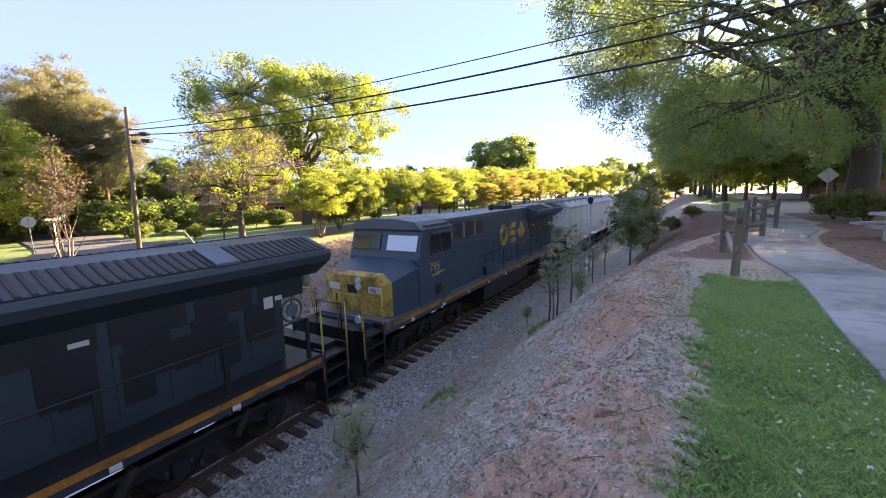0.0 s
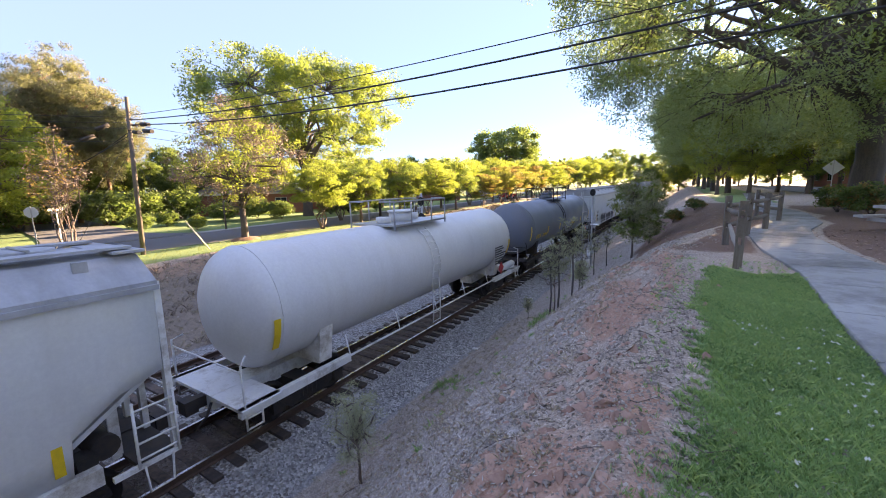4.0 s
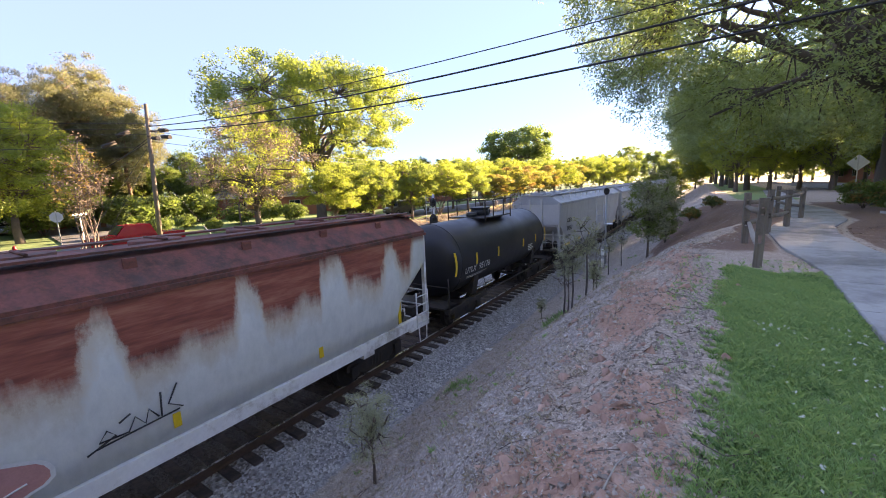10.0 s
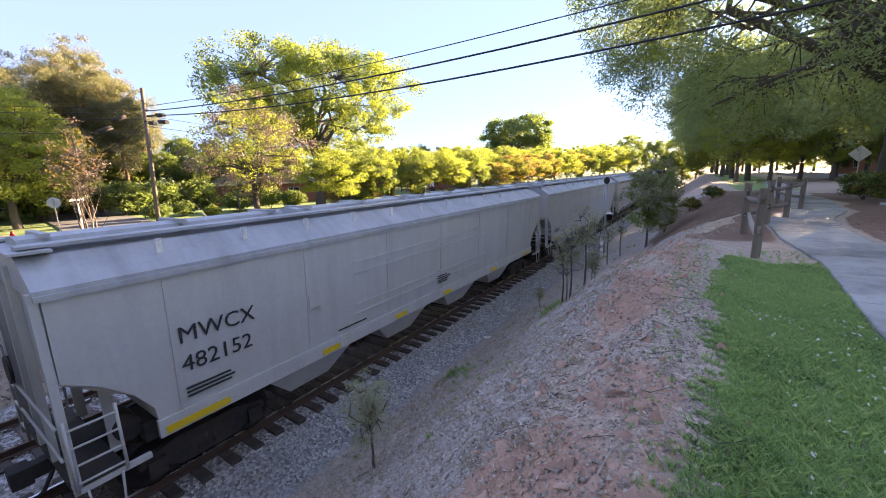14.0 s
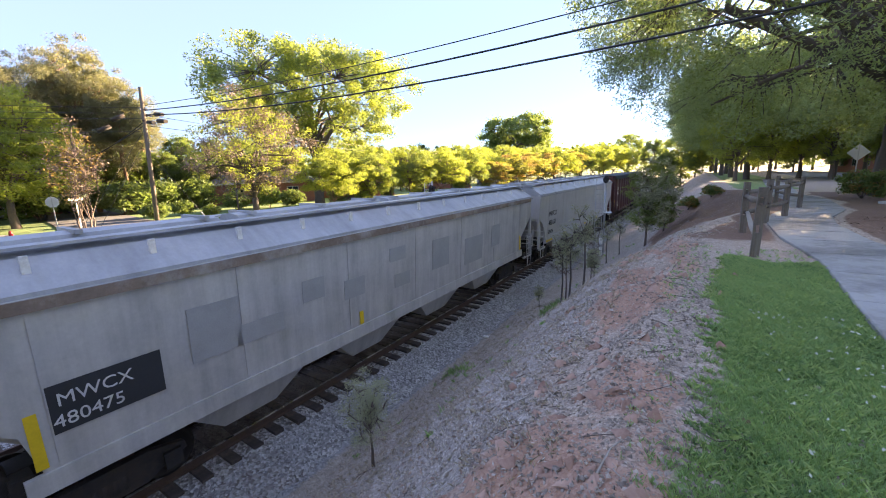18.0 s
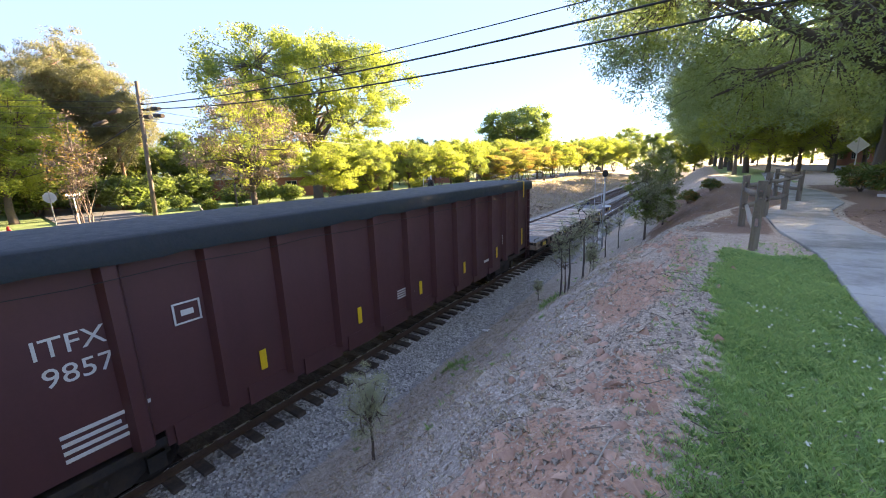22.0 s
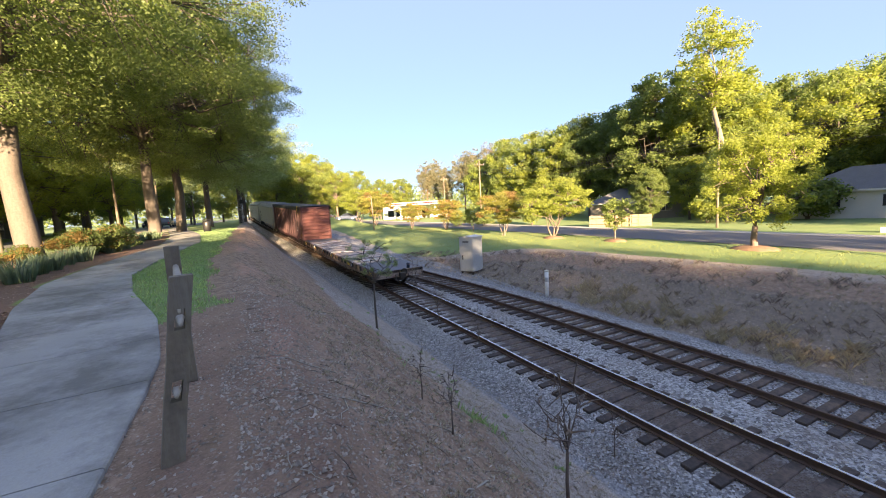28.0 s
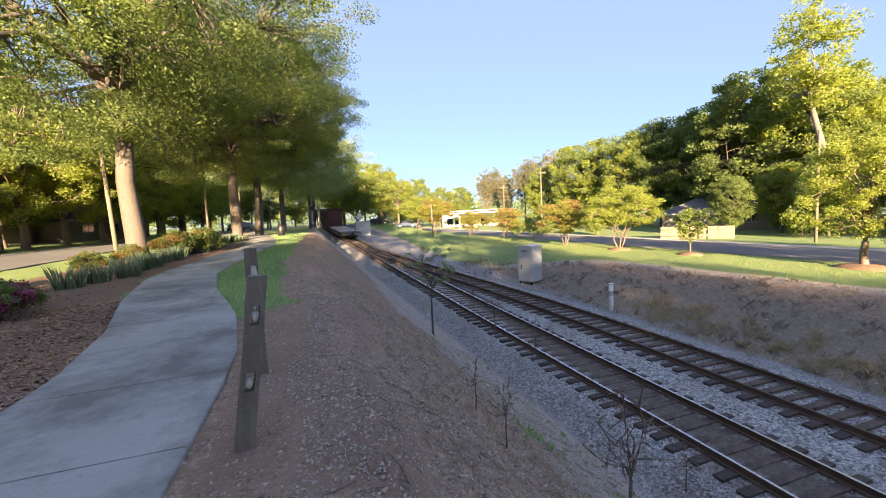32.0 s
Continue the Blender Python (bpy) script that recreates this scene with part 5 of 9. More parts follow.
    prism(bm, [(c0, 1.66), (c1, 1.66), (c1, 4.22), (c1 - 0.05, 4.30), (c0 + 0.42, 4.30), (c0 + 0.30, 4.20), (c0, 3.2)], -1.52, 1.52, "x")
    part("cab", bm, mat, car, "", 0.03)
    bm = bmesh.new()
    prism(bm, [(-1.56, 4.16), (1.56, 4.16), (1.30, 4.42), (0.5, 4.52), (-0.5, 4.52), (-1.30, 4.42)], c0 + 0.15, c1 + 0.1)
    part("cab_roof", bm, "locoroof", car, "pale weathered cab roof")
    for x in (-0.78, 0.78):
        bm = bmesh.new()
        for dz, y_a in ((3.42, c0 + 0.065), (3.98, c0 + 0.235)):
            pass
        q = [bm.verts.new(p) for p in ((x - 0.62, c0 + 0.055, 3.46), (x + 0.62, c0 + 0.055, 3.46), (x + 0.62, c0 + 0.205, 3.96), (x - 0.62, c0 + 0.205, 3.96))]
        bm.faces.new(q)
        q2 = [bm.verts.new(v.co + Vector((0, -0.02, 0.006))) for v in q]
        bm.faces.new(q2[::-1])
        for k in range(4):
            bm.faces.new((q[k], q[(k + 1) % 4], q2[(k + 1) % 4], q2[k]))
        part("windscreen", bm, "screenglass" if x > 0 else "glass", car, "cab windscreen that mirrors the sky")
    for s in (-1, 1):
        for a, b in ((c0 + 0.75, c0 + 1.35), (c0 + 1.45, c0 + 2.05)):
            boxes("side_window", [(s * 1.52 - 0.012, s * 1.52 + 0.012, a, b, 3.30, 3.92)], "glass", car)
        boxes("window_hood", [(min(s * 1.52, s * 1.70), max(s * 1.52, s * 1.70), c0 + 0.65, c0 + 2.15, 3.98, 4.03)], mat, car)
        boxes("mirror", [(s * 1.66 - 0.02, s * 1.66 + 0.02, c0 + 0.5, c0 + 0.6, 3.3, 3.8)], "black", car)
    # hood behind the cab
    h0, h1 = c1, half - 6.1
    boxes("blower_housing", [(-1.35, 1.35, h0 + 0.01, h0 + 3.1, 1.66, 4.30)], mat, car, "", 0.03)
    boxes("hood_roof_front", [(-1.40, 1.40, h0 + 0.05, h0 + 3.1, 4.30, 4.40)], "locoroof", car, "", 0.02)
    for k in range(3):
        y = h0 + 0.50 + k * 0.95
        boxes("air_grille", [(1.345, 1.375, y, y + 0.70, 3.60, 4.14)], "black", car, "dark air intake grille")
        bm = bmesh.new()
        for j in range(5):
            box(bm, 1.37, 1.385, y + 0.03, y + 0.67, 3.64 + j * 0.10, 3.67 + j * 0.10)
        part("grille_slat", bm, "rust", car)
        boxes("grille_post", [(1.35, 1.39, y - 0.09, y - 0.03, 3.57, 4.17)], "galv", car)
    boxes("hood", [(-0.98, 0.98, h0 + 3.1, half - 1.55, 1.66, 4.20)], mat, car, "", 0.03)
    boxes("hood_roof", [(-1.0, 1.0, h0 + 3.1, h1, 4.20, 4.36)], "locoroof", car, "", 0.04)
    y = h0 + 3.4
    k = 0
    while y < half - 1.8:
        door = boxes("hood_door", [(0.975, 0.995, y, y + 0.62, 1.85, 3.0)], mat, car, "", 0.008)
        if y > half - 6.2:
            boxes("screen", [(0.99, 1.003, y + 0.08, y + 0.54, 2.0 + 0.3 * (k % 2), 2.9)], "black", door, "dark louvred screen")
        boxes("latch", [(0.99, 1.01, y + 0.50, y + 0.56, 2.38, 2.46)], "iron", door)
        y += 0.78
        k += 1
    y = half - 6.0
    while y < half - 1.8:
        boxes("radiator_opening", [(0.975, 0.998, y, y + 1.15, 3.08, 3.50)], "black", car, "dark opening under the radiator wing")
        y += 1.3
    boxes("exhaust_box", [(-0.5, 0.5, h1 - 2.2, h1 - 1.2, 4.36, 4.56)], "iron", car, "", 0.03)
    bm = bmesh.new()
    tube(bm, [(0.15, h1 - 3.2, 4.36), (0.15, h1 - 3.2, 4.55)], 0.1, 10)
    tube(bm, [(0.15, h1 - 3.35, 4.6), (0.15, h1 - 2.95, 4.6)], 0.05, 8)
    part("horn", bm, "black", car)
    # radiator wings
    r0, r1 = half - 6.1, half - 0.5
    bm = bmesh.new()
    prism(bm, [(-1.0, 3.5), (1.0, 3.5), (1.52, 3.86), (1.58, 4.02), (1.55, 4.12), (0.72, 4.40), (-0.72, 4.40), (-1.55, 4.12), (-1.58, 4.02), (-1.52, 3.86)], r0, r1)
    part("radiator_wing", bm, mat, car, "flared radiator section", 0.02)
    for s in (-1, 1):
        bm = bmesh.new()
        prism(bm, [(s * 0.76, 4.392), (s * 1.50, 4.142), (s * 1.50, 4.162), (s * 0.76, 4.412)], r0 + 0.12, r1 - 0.12)
        bed = part("radiator_grille", bm, "black", car, "black radiator shutters")
        bm = bmesh.new()
        prism(bm, [(s * 0.78, 4.405), (s * 1.48, 4.168), (s * 1.48, 4.186), (s * 0.78, 4.423)], -0.03, 0.03)
        rib = part("shutter_rib", bm, "iron", bed)
        y = r0 + 0.25
        rib.matrix_basis = pose(0, y, 0)
        while y < r1 - 0.3:
            y += 0.16
            child("shutter_rib", rib.data, bed).matrix_basis = pose(0, y, 0)
    for s in (-1, 1):
        bm = bmesh.new()
        ym = r0 + 2.9
        q = [(s * 0.74, 4.40), (s * 1.52, 4.135)]
        vs = [bm.verts.new((q[i][0], ym + dy, q[i][1] + 0.06)) for i, dy in ((0, 0), (1, 0), (1, 0.45), (0, 0.45))]
        vs2 = [bm.verts.new(v.co - Vector((0, 0, 0.05))) for v in vs]
        bm.faces.new(vs)
        for j in range(4):
            bm.faces.new((vs[j], vs[(j + 1) % 4], vs2[(j + 1) % 4], vs2[j]))
        part("radiator_panel", bm, "locoroof", car)
    for k in range(4):
        boxes("louvre", [(0.975, 1.0, r0 + 0.5 + k * 1.05, r0 + 1.2 + k * 1.05, 2.35, 3.1)], "black", car)
    bm = bmesh.new()
    tube(bm, [(1.0, r1 - 0.8 + 0.27 * math.cos(a), 2.75 + 0.27 * math.sin(a)) for a in (2 * math.pi * k / 20 for k in range(21))], 0.035, 6)
    disc(bm, (1.0, r1 - 0.8, 2.75), (1, 0, 0), 0.16, 0.05, 14)
    part("fan_guard", bm, "locoroof", car)
    each("notice", [(0.98, 1.006, r1 - 1.5, r1 - 1.28, 2.95, 3.2), (0.98, 1.006, r1 - 1.22, r1 - 1.04, 3.08, 3.18), (0.98, 1.006, r0 + 0.9, r0 + 1.15, 3.2, 3.28)], "text_white", car)
    # handrails along the walkway
    for s in (-1, 1):
        bm = bmesh.new()
        ys = [h0 + 3.2 + k * (half - 1.3 - h0 - 3.2) / 6 for k in range(7)]
        tube(bm, [(s * 1.48, y, 2.62) for y in ys], 0.02, 6)
        for y in ys:
            box(bm, s * 1.48 - 0.02, s * 1.48 + 0.02, y - 0.05, y + 0.05, 1.6, 2.62)
        tube(bm, [(s * 1.40, h0 + 0.1, 3.32), (s * 1.40, h0 + 3.0, 3.32), (s * 1.48, h0 + 4.0, 2.62)], 0.02, 6)
        part("handrail", bm, "black" if not lettered else mat, car)
    boxes("battery_box", [(1.05, 1.5, h0 + 3.3, h0 + 4.5, 1.66, 2.05)], mat, car, "", 0.03)
    # underframe
    bm = bmesh.new()
    prism(bm, [(-1.35, 1.28), (1.35, 1.28), (1.45, 1.1), (1.35, 0.5), (1.0, 0.35), (-1.0, 0.35), (-1.35, 0.5), (-1.45, 1.1)], -2.6, 3.0)
    part("fuel_tank", bm, "black", car, "black fuel tank", 0.04)
    truck(car, f + 4.0, 3, 0.53, 1.0, "black")
    truck(car, half - 4.0, 3, 0.53, 1.0, "black")
    for yc in (f + 4.0, half - 4.0):
        tube_part("brake_rod", [(1.18, yc - 1.7, 0.95), (1.18, yc + 1.7, 0.95)], 0.05, "iron", car)
        for dy in (-1.0, 1.0):
            tube_part("damper", [(1.2, yc + dy, 0.6), (1.2, yc + dy + 0.3, 1.05)], 0.09, "iron", car, 8)
    couplers(car, half, 0.88)
    if lettered:
        yl = 19.4 - (s0 + s1) / 2
        bm = bmesh.new()
        x = 1.0
        # a bold plain emblem of three blocks
        ring = [(math.cos(math.pi / 8 + math.pi / 4 * k), math.sin(math.pi / 8 + math.pi / 4 * k)) for k in range(8)]
        for k in range(8):
            (u0, v0), (u1, v1) = ring[k], ring[(k + 1) % 8]
            prism(bm, [(yl - 1.2 + 0.56 * u0, 3.12 + 0.56 * v0), (yl - 1.2 + 0.56 * u1, 3.12 + 0.56 * v1), (yl - 1.2 + 0.26 * u1, 3.12 + 0.26 * v1), (yl - 1.2 + 0.26 * u0, 3.12 + 0.26 * v0)], x - 0.004, x + 0.008, "x")
        for z in (2.58, 2.98, 3.38):
            prism(bm, [(yl - 0.50, z), (yl + 0.42, z), (yl + 0.52, z + 0.27), (yl - 0.40, z + 0.27)], x - 0.004, x + 0.008, "x")
        prism(bm, [(yl + 1.25, 2.56), (yl + 1.85, 3.12), (yl + 1.25, 3.68), (yl + 0.65, 3.12)], x - 0.004, x + 0.008, "x")
        part("emblem", bm, "yellow", car, "large yellow emblem of plain blocks")
        side_text("795", 0.42, c0 + 0.62, 2.70, 1.53, "yellow", car, "yellow cab number")
        bars("cab_flash", [(c0 + 0.75, c0 + 1.25, 2.52, 2.58), (c0 + 1.0, c0 + 1.55, 2.58, 2.64)], 1.525, "yellow", car)
        boxes("cab_hatch", [(1.515, 1.53, c0 + 0.95, c0 + 1.35, 1.85, 2.2)], "black", car)
        side_text("795", 0.17, 0, 0, 0, "text_dark", car).matrix_basis = Matrix.Translation((0.69, n0 - 0.044, 2.39)) @ pose(0, 0, 0, 0, 0, -90)
    return car


locomotive("locomotive", "dark blue diesel locomotive with black radiator wings and yellow sill stripe", -13.75, 6.85, "darkblue", "orange", False)
locomotive("locomotive", "blue diesel locomotive with faded yellow nose and yellow number 795", 7.25, 27.87, "blue", "orange", True)

# pale hopper
car, half = hopper("hopper_car", "pale grey covered hopper car with smooth sides and white sill", 29.05, 46.75, "sill", "pale", "hopperroof", "palesill", ((0, 2.5), (0.6, 2.32), (1.2, 1.9), (1.23, 1.32)), 1.05, 0.03,
                   [("CBFX", 0.36, -7.10, 2.34, "text_dark"), ("490164", 0.36, -7.13, 1.90, "text_dark")],
                   [(-7.43, -7.31, 1.45, 2.15), (-4.4, -4.28, 1.48, 1.78), (-5.0, -4.8, 1.45, 1.60), (0.6, 0.72, 1.45, 1.75), (1.0, 1.2, 1.45, 1.58), (5.6, 5.72, 1.45, 1.75), (6.2, 6.4, 1.45, 1.58), (7.3, 7.42, 1.45, 2.1)])
small_print(car, 1.50, -7.1, 1.74, 3, 0.9)
small_print(car, 1.53, 3.9, 2.1, 7, 1.1)

car, half = tank_car("tank_car", "white tank car with top platform and black stencil block", 47.9, 63.05, "tankwhite", 1.46, 2.62, -7.2, 6.95, [], (-0.4, 1.5), sill_mat="palesill")
tank_strip(car, 1.46, 2.62, 6.2, 1.9, 2.6, 0.16)
tank_strip(car, 1.46, 2.62, -6.6, 1.9, 2.6, 0.16)
small_print(car, 1.44, 4.6, 2.35, 8, 1.3, "text_dark", 0.05)
bm = bmesh.new()
disc(bm, (1.3, 6.2, 1.25), (0, 1, 0), 0.16, 1.5, 16)
part("air_reservoir", bm, "tankwhite", car)
bm = bmesh.new()
prism(bm, [(5.2, 1.05), (5.5, 1.35), (5.2, 1.65), (4.9, 1.35)], 1.46, 1.475, "x")
part("placard", bm, "sign_red", car, "red diamond placard")

car, half = tank_car("tank_car", "blue-grey tank car with yellow reflective strips and yellow lettering", 64.15, 80.3, "tankblue", 1.50, 2.62, -7.55, 7.6, [("210843", 0.30, -5.35, 2.05, "text_yellow"), ("UTLX", 0.34, -6.52, 2.05, "text_yellow")], (0.05, 1.5), sill_mat="iron", ladder_y=-0.66)
for y, a, b in ((-7.34, 2.05, 2.85), (-4.23, 2.12, 2.58), (-1.60, 2.10, 2.52), (1.50, 2.09, 2.49), (4.35, 2.06, 2.46), (7.06, 2.02, 2.81)):
    tank_strip(car, 1.50, 2.62, y, a, b, 0.14)
bars("label_plate", [(1.72, 2.44, 2.14 + 0.09 * k, 2.20 + 0.09 * k) for k in range(4)], 1.455, "text_yellow", car)
side_text("UTLX", 0.2, -7.0, 3.0, 0, "text_yellow", car).matrix_basis = Matrix.Translation((-0.9, -7.36, 3.1)) @ pose(0, 0, 0, 0, 0, -90) @ Matrix.Translation((0, 7.0, -3.0))
small_print(car, 1.475, 5.55, 2.42, 8, 1.35, "text_white", 0.03)
bm = bmesh.new()
disc(bm, (1.25, 7.1, 1.2), (0, 1, 0), 0.18, 1.15, 16)
part("air_reservoir", bm, "tankblue", car)
bm = bmesh.new()
prism(bm, [(6.28, 1.16), (6.52, 1.40), (6.28, 1.64), (6.04, 1.40)], 1.45, 1.465, "x")
placard = part("placard", bm, "sign_red", car, "red and white diamond placard")
bars("placard_band", [(6.12, 6.44, 1.35, 1.45)], 1.468, "text_white", placard)

car, half = hopper("hopper_car", "blue-white covered hopper car with dark sprayed bubbles along its sill", 81.45, 99.1, "sill", "bluewhite", "hopperroof", "bluewhite", ((0, 2.85), (1.1, 1.55), (1.25, 1.32)), 0.0, 0.0,
                   [("UTCX", 0.31, -7.46, 2.22, "text_dark"), ("49100", 0.31, -7.47, 1.88, "text_dark")],
                   [(-7.68, -7.56, 1.4, 2.1), (7.3, 7.42, 1.4, 2.1), (-3.6, -3.48, 1.5, 1.9), (-0.6, -0.48, 1.5, 1.9), (2.6, 2.72, 1.45, 1.75), (5.7, 5.82, 1.45, 2.0)])
spray(car, half, -5.45, -3.05, 1.10, 2.02, 1.532, 5, "graf_dark", 4)
spray(car, half, -2.5, 0.05, 1.10, 1.98, 1.532, 5, "graf_dark", 5)
spray(car, half, 0.4, 1.8, 1.12, 1.9, 1.532, 3, "graf_dark", 7)
small_print(car, 1.50, -7.3, 1.72, 4, 0.9)
boxes("placard_holder", [(1.53, 1.545, -5.4, -5.1, 2.3, 2.6)], "bluewhite", car)

car, half = hopper("hopper_car", "pale covered hopper car with heavy rust running down from its roof", 100.2, 118.75, "sill", "rusty", "rust", "palesill", ((0, 3.05), (1.25, 2.05), (1.28, 1.32)), 0.0, 0.08,
                   [("NAHX", 0.38, -7.58, 2.40, "text_dark"), ("580744", 0.36, -7.62, 1.97, "text_dark")],
                   [(-7.95, -7.81, 1.35, 2.05), (-5.4, -5.28, 1.45, 1.80), (-2.3, -2.18, 1.5, 1.83), (2.0, 2.12, 1.5, 1.82), (5.0, 5.12, 1.5, 1.82), (7.85, 7.97, 1.4, 2.1)])
spray(car, half, -1.4, 0.5, 1.55, 2.1, 1.575, 3, "graf_pink", 9)
small_print(car, 1.53, -7.2, 1.78, 3, 0.6)
bm = bmesh.new()
for pts in (((0.9, 1.72), (1.25, 1.86), (1.15, 1.98), (1.05, 1.84), (1.4, 1.82), (1.5, 2.02), (1.62, 1.84), (1.68, 2.05), (1.8, 1.86)), ((1.86, 2.25), (1.84, 1.84)), ((2.1, 2.3), (1.95, 2.0), (2.15, 1.86)), ((1.3, 2.02), (1.45, 2.1)), ((1.0, 1.76), (2.1, 1.84))):
    tube(bm, [(1.475 + 0.13 * (z - 1.3) / 2.58 + 0.065, y, z) for y, z in pts], 0.014, 5)
part("scrawl", bm, "text_dark", car)

car, half = tank_car("tank_car", "short black tank car with white lettering and yellow strips", 120.05, 131.15, "tankblack", 1.43, 2.45, -5.2, 5.0, [("UTLX", 0.34, -4.28, 2.0, "text_white"), ("95176", 0.38, -3.2, 1.99, "text_white")], (-0.35, 1.3))
for y, a, b in ((-4.88, 2.05, 2.92), (-3.35, 2.24, 2.68), (-1.4, 2.22, 2.63), (1.4, 2.21, 2.59), (3.06, 2.22, 2.61), (4.53, 2.03, 2.82)):
    tank_strip(car, 1.43, 2.45, y, a, b, 0.12)
side_text("UTLX 95176", 0.17, 0, 0, 0, "text_white", car).matrix_basis = Matrix.Translation((-0.7, -5.07, 2.9)) @ pose(0, 0, 0, 0, 0, -90)
small_print(car, 1.43, 2.0, 2.15, 4, 0.8, "text_white", 0.04)
small_print(car, 1.30, -4.0, 1.82, 2, 1.7, "patchgrey", 0.022)

YB = [(-7.95, -6.93, 1.20, 1.33), (-4.84, -4.34, 1.20, 1.33), (-2.32, -1.83, 1.20, 1.33), (0.10, 0.57, 1.20, 1.33), (3.6, 4.1, 1.20, 1.33), (6.9, 7.8, 1.20, 1.33)]
for s0, s1, words, mat, lab in ((132.5, 151.45, ("CBFX", "398263"), "grey", "grey covered hopper car with trough hatches and raised side lines"),
                                (152.75, 171.8, ("MWCX", "482152"), "grey", "grey covered hopper car with deep chutes and yellow sill plates"),
                                (173.0, 192.05, None, "grey", "light grey covered hopper car with raised side lines"),
                                (193.25, 212.65, ("MWCX", "480475"), "dirty", "grimy grey covered hopper car with stained sides"),
                                (213.9, 232.95, ("MWCX", "482132"), "grey", "grey covered hopper car with clean lettering and deep chutes")):
    half = (s1 - s0) / 2
    if mat == "dirty":
        car, half = hopper("hopper_car", lab, s0, s1, "deep", mat, "hopperroof", mat, ((0, 2.95), (1.05, 2.12), (1.2, 1.47)), 0.0, 0.0,
                           [(words[0], 0.27, -half + 1.58, 2.36, "text_white"), (words[1], 0.27, -half + 1.51, 2.05, "text_white")],
                           [(-half + 1.25, -half + 1.38, 1.55, 2.42), (-2.43, -2.30, 1.5, 1.85), (half - 1.42, half - 1.29, 1.5, 2.2)])
        bm = bmesh.new()
        prism(bm, [(1.481, 1.96), (1.486, 1.96), (1.523, 2.68), (1.518, 2.68)], -half + 1.50, -half + 2.85)
        part("mark_panel", bm, "text_dark", car, "black painted panel behind the mark")
        boxes("rust_band", [(1.626, 1.638, -half + 0.3, half - 0.3, 3.76, 3.93)], "rustband", car, "brown rust-stained top chord", 0.004)
        for y0, y1, z0, z1 in ((-6.4, -5.5, 2.2, 3.2), (-5.6, -4.6, 2.2, 2.6), (-4.1, -3.5, 2.6, 3.1), (-2.9, -2.2, 2.3, 2.8), (-1.2, -0.5, 2.9, 3.3), (-1.0, -0.3, 2.1, 2.5), (0.9, 1.9, 2.2, 3.2), (3.0, 4.4, 1.9, 2.9), (5.2, 6.0, 2.2, 3.1)):
            f = (z0 + z1) / 2
            bm = bmesh.new()
            xa, xb = 1.452 + 0.13 * (z0 - 1.45) / 2.43, 1.452 + 0.13 * (z1 - 1.45) / 2.43
            prism(bm, [(xa, z0), (xa + 0.006, z0), (xb + 0.006, z1), (xb, z1)], y0, y1)
            part("paint_patch", bm, "patchgrey", car, "rolled-on grey paint patch")
    else:
        lines = [(words[0], 0.42, -half + 1.58, 2.66, "text_dark"), (words[1], 0.42, -half + 1.58, 2.13, "text_dark")] if words else []
        car, half = hopper("hopper_car", lab, s0, s1, "deep", mat, "hopperroof", mat, ((0, 2.65), (0.4, 2.42), (0.75, 2.1), (1.0, 1.72), (1.03, 1.47)), 0.0, 0.0, lines, [(a * half / 9.1, b * half / 9.1, c, d) for a, b, c, d in YB])
        for z in (1.86, 2.10, 2.94, 3.22):
            x = 1.45 + 0.13 * (z - 1.45) / 2.43
            each("side_rib", [(x - 0.012, x + 0.014, y0, y1, z - 0.014, z + 0.014) for y0, y1 in ((-half + 5.6, -half + 9.2), (-half + 9.4, -half + 12.9))], mat, car)
        small_print(car, 1.50, -half + 9.3, 1.92, 4, 0.9)
        small_print(car, 1.48, -half + 1.6, 1.80, 3, 1.0)
        small_print(car, 1.47, -half + 5.0, 1.60, 1, 1.7)
        boxes("placard_holder", [(1.52, 1.535, -half + 4.2, -half + 4.5, 2.45, 2.75)], mat, car)
    for k in range(7):
        y = -half + 1.5 + k * (2 * half - 3.0) / 6
        bm = bmesh.new()
        prism(bm, [(1.452, 1.47), (1.458, 1.47), (1.580, 3.8), (1.570, 3.8)], y - 0.018, y + 0.018)
        part("weld_seam", bm, mat, car)


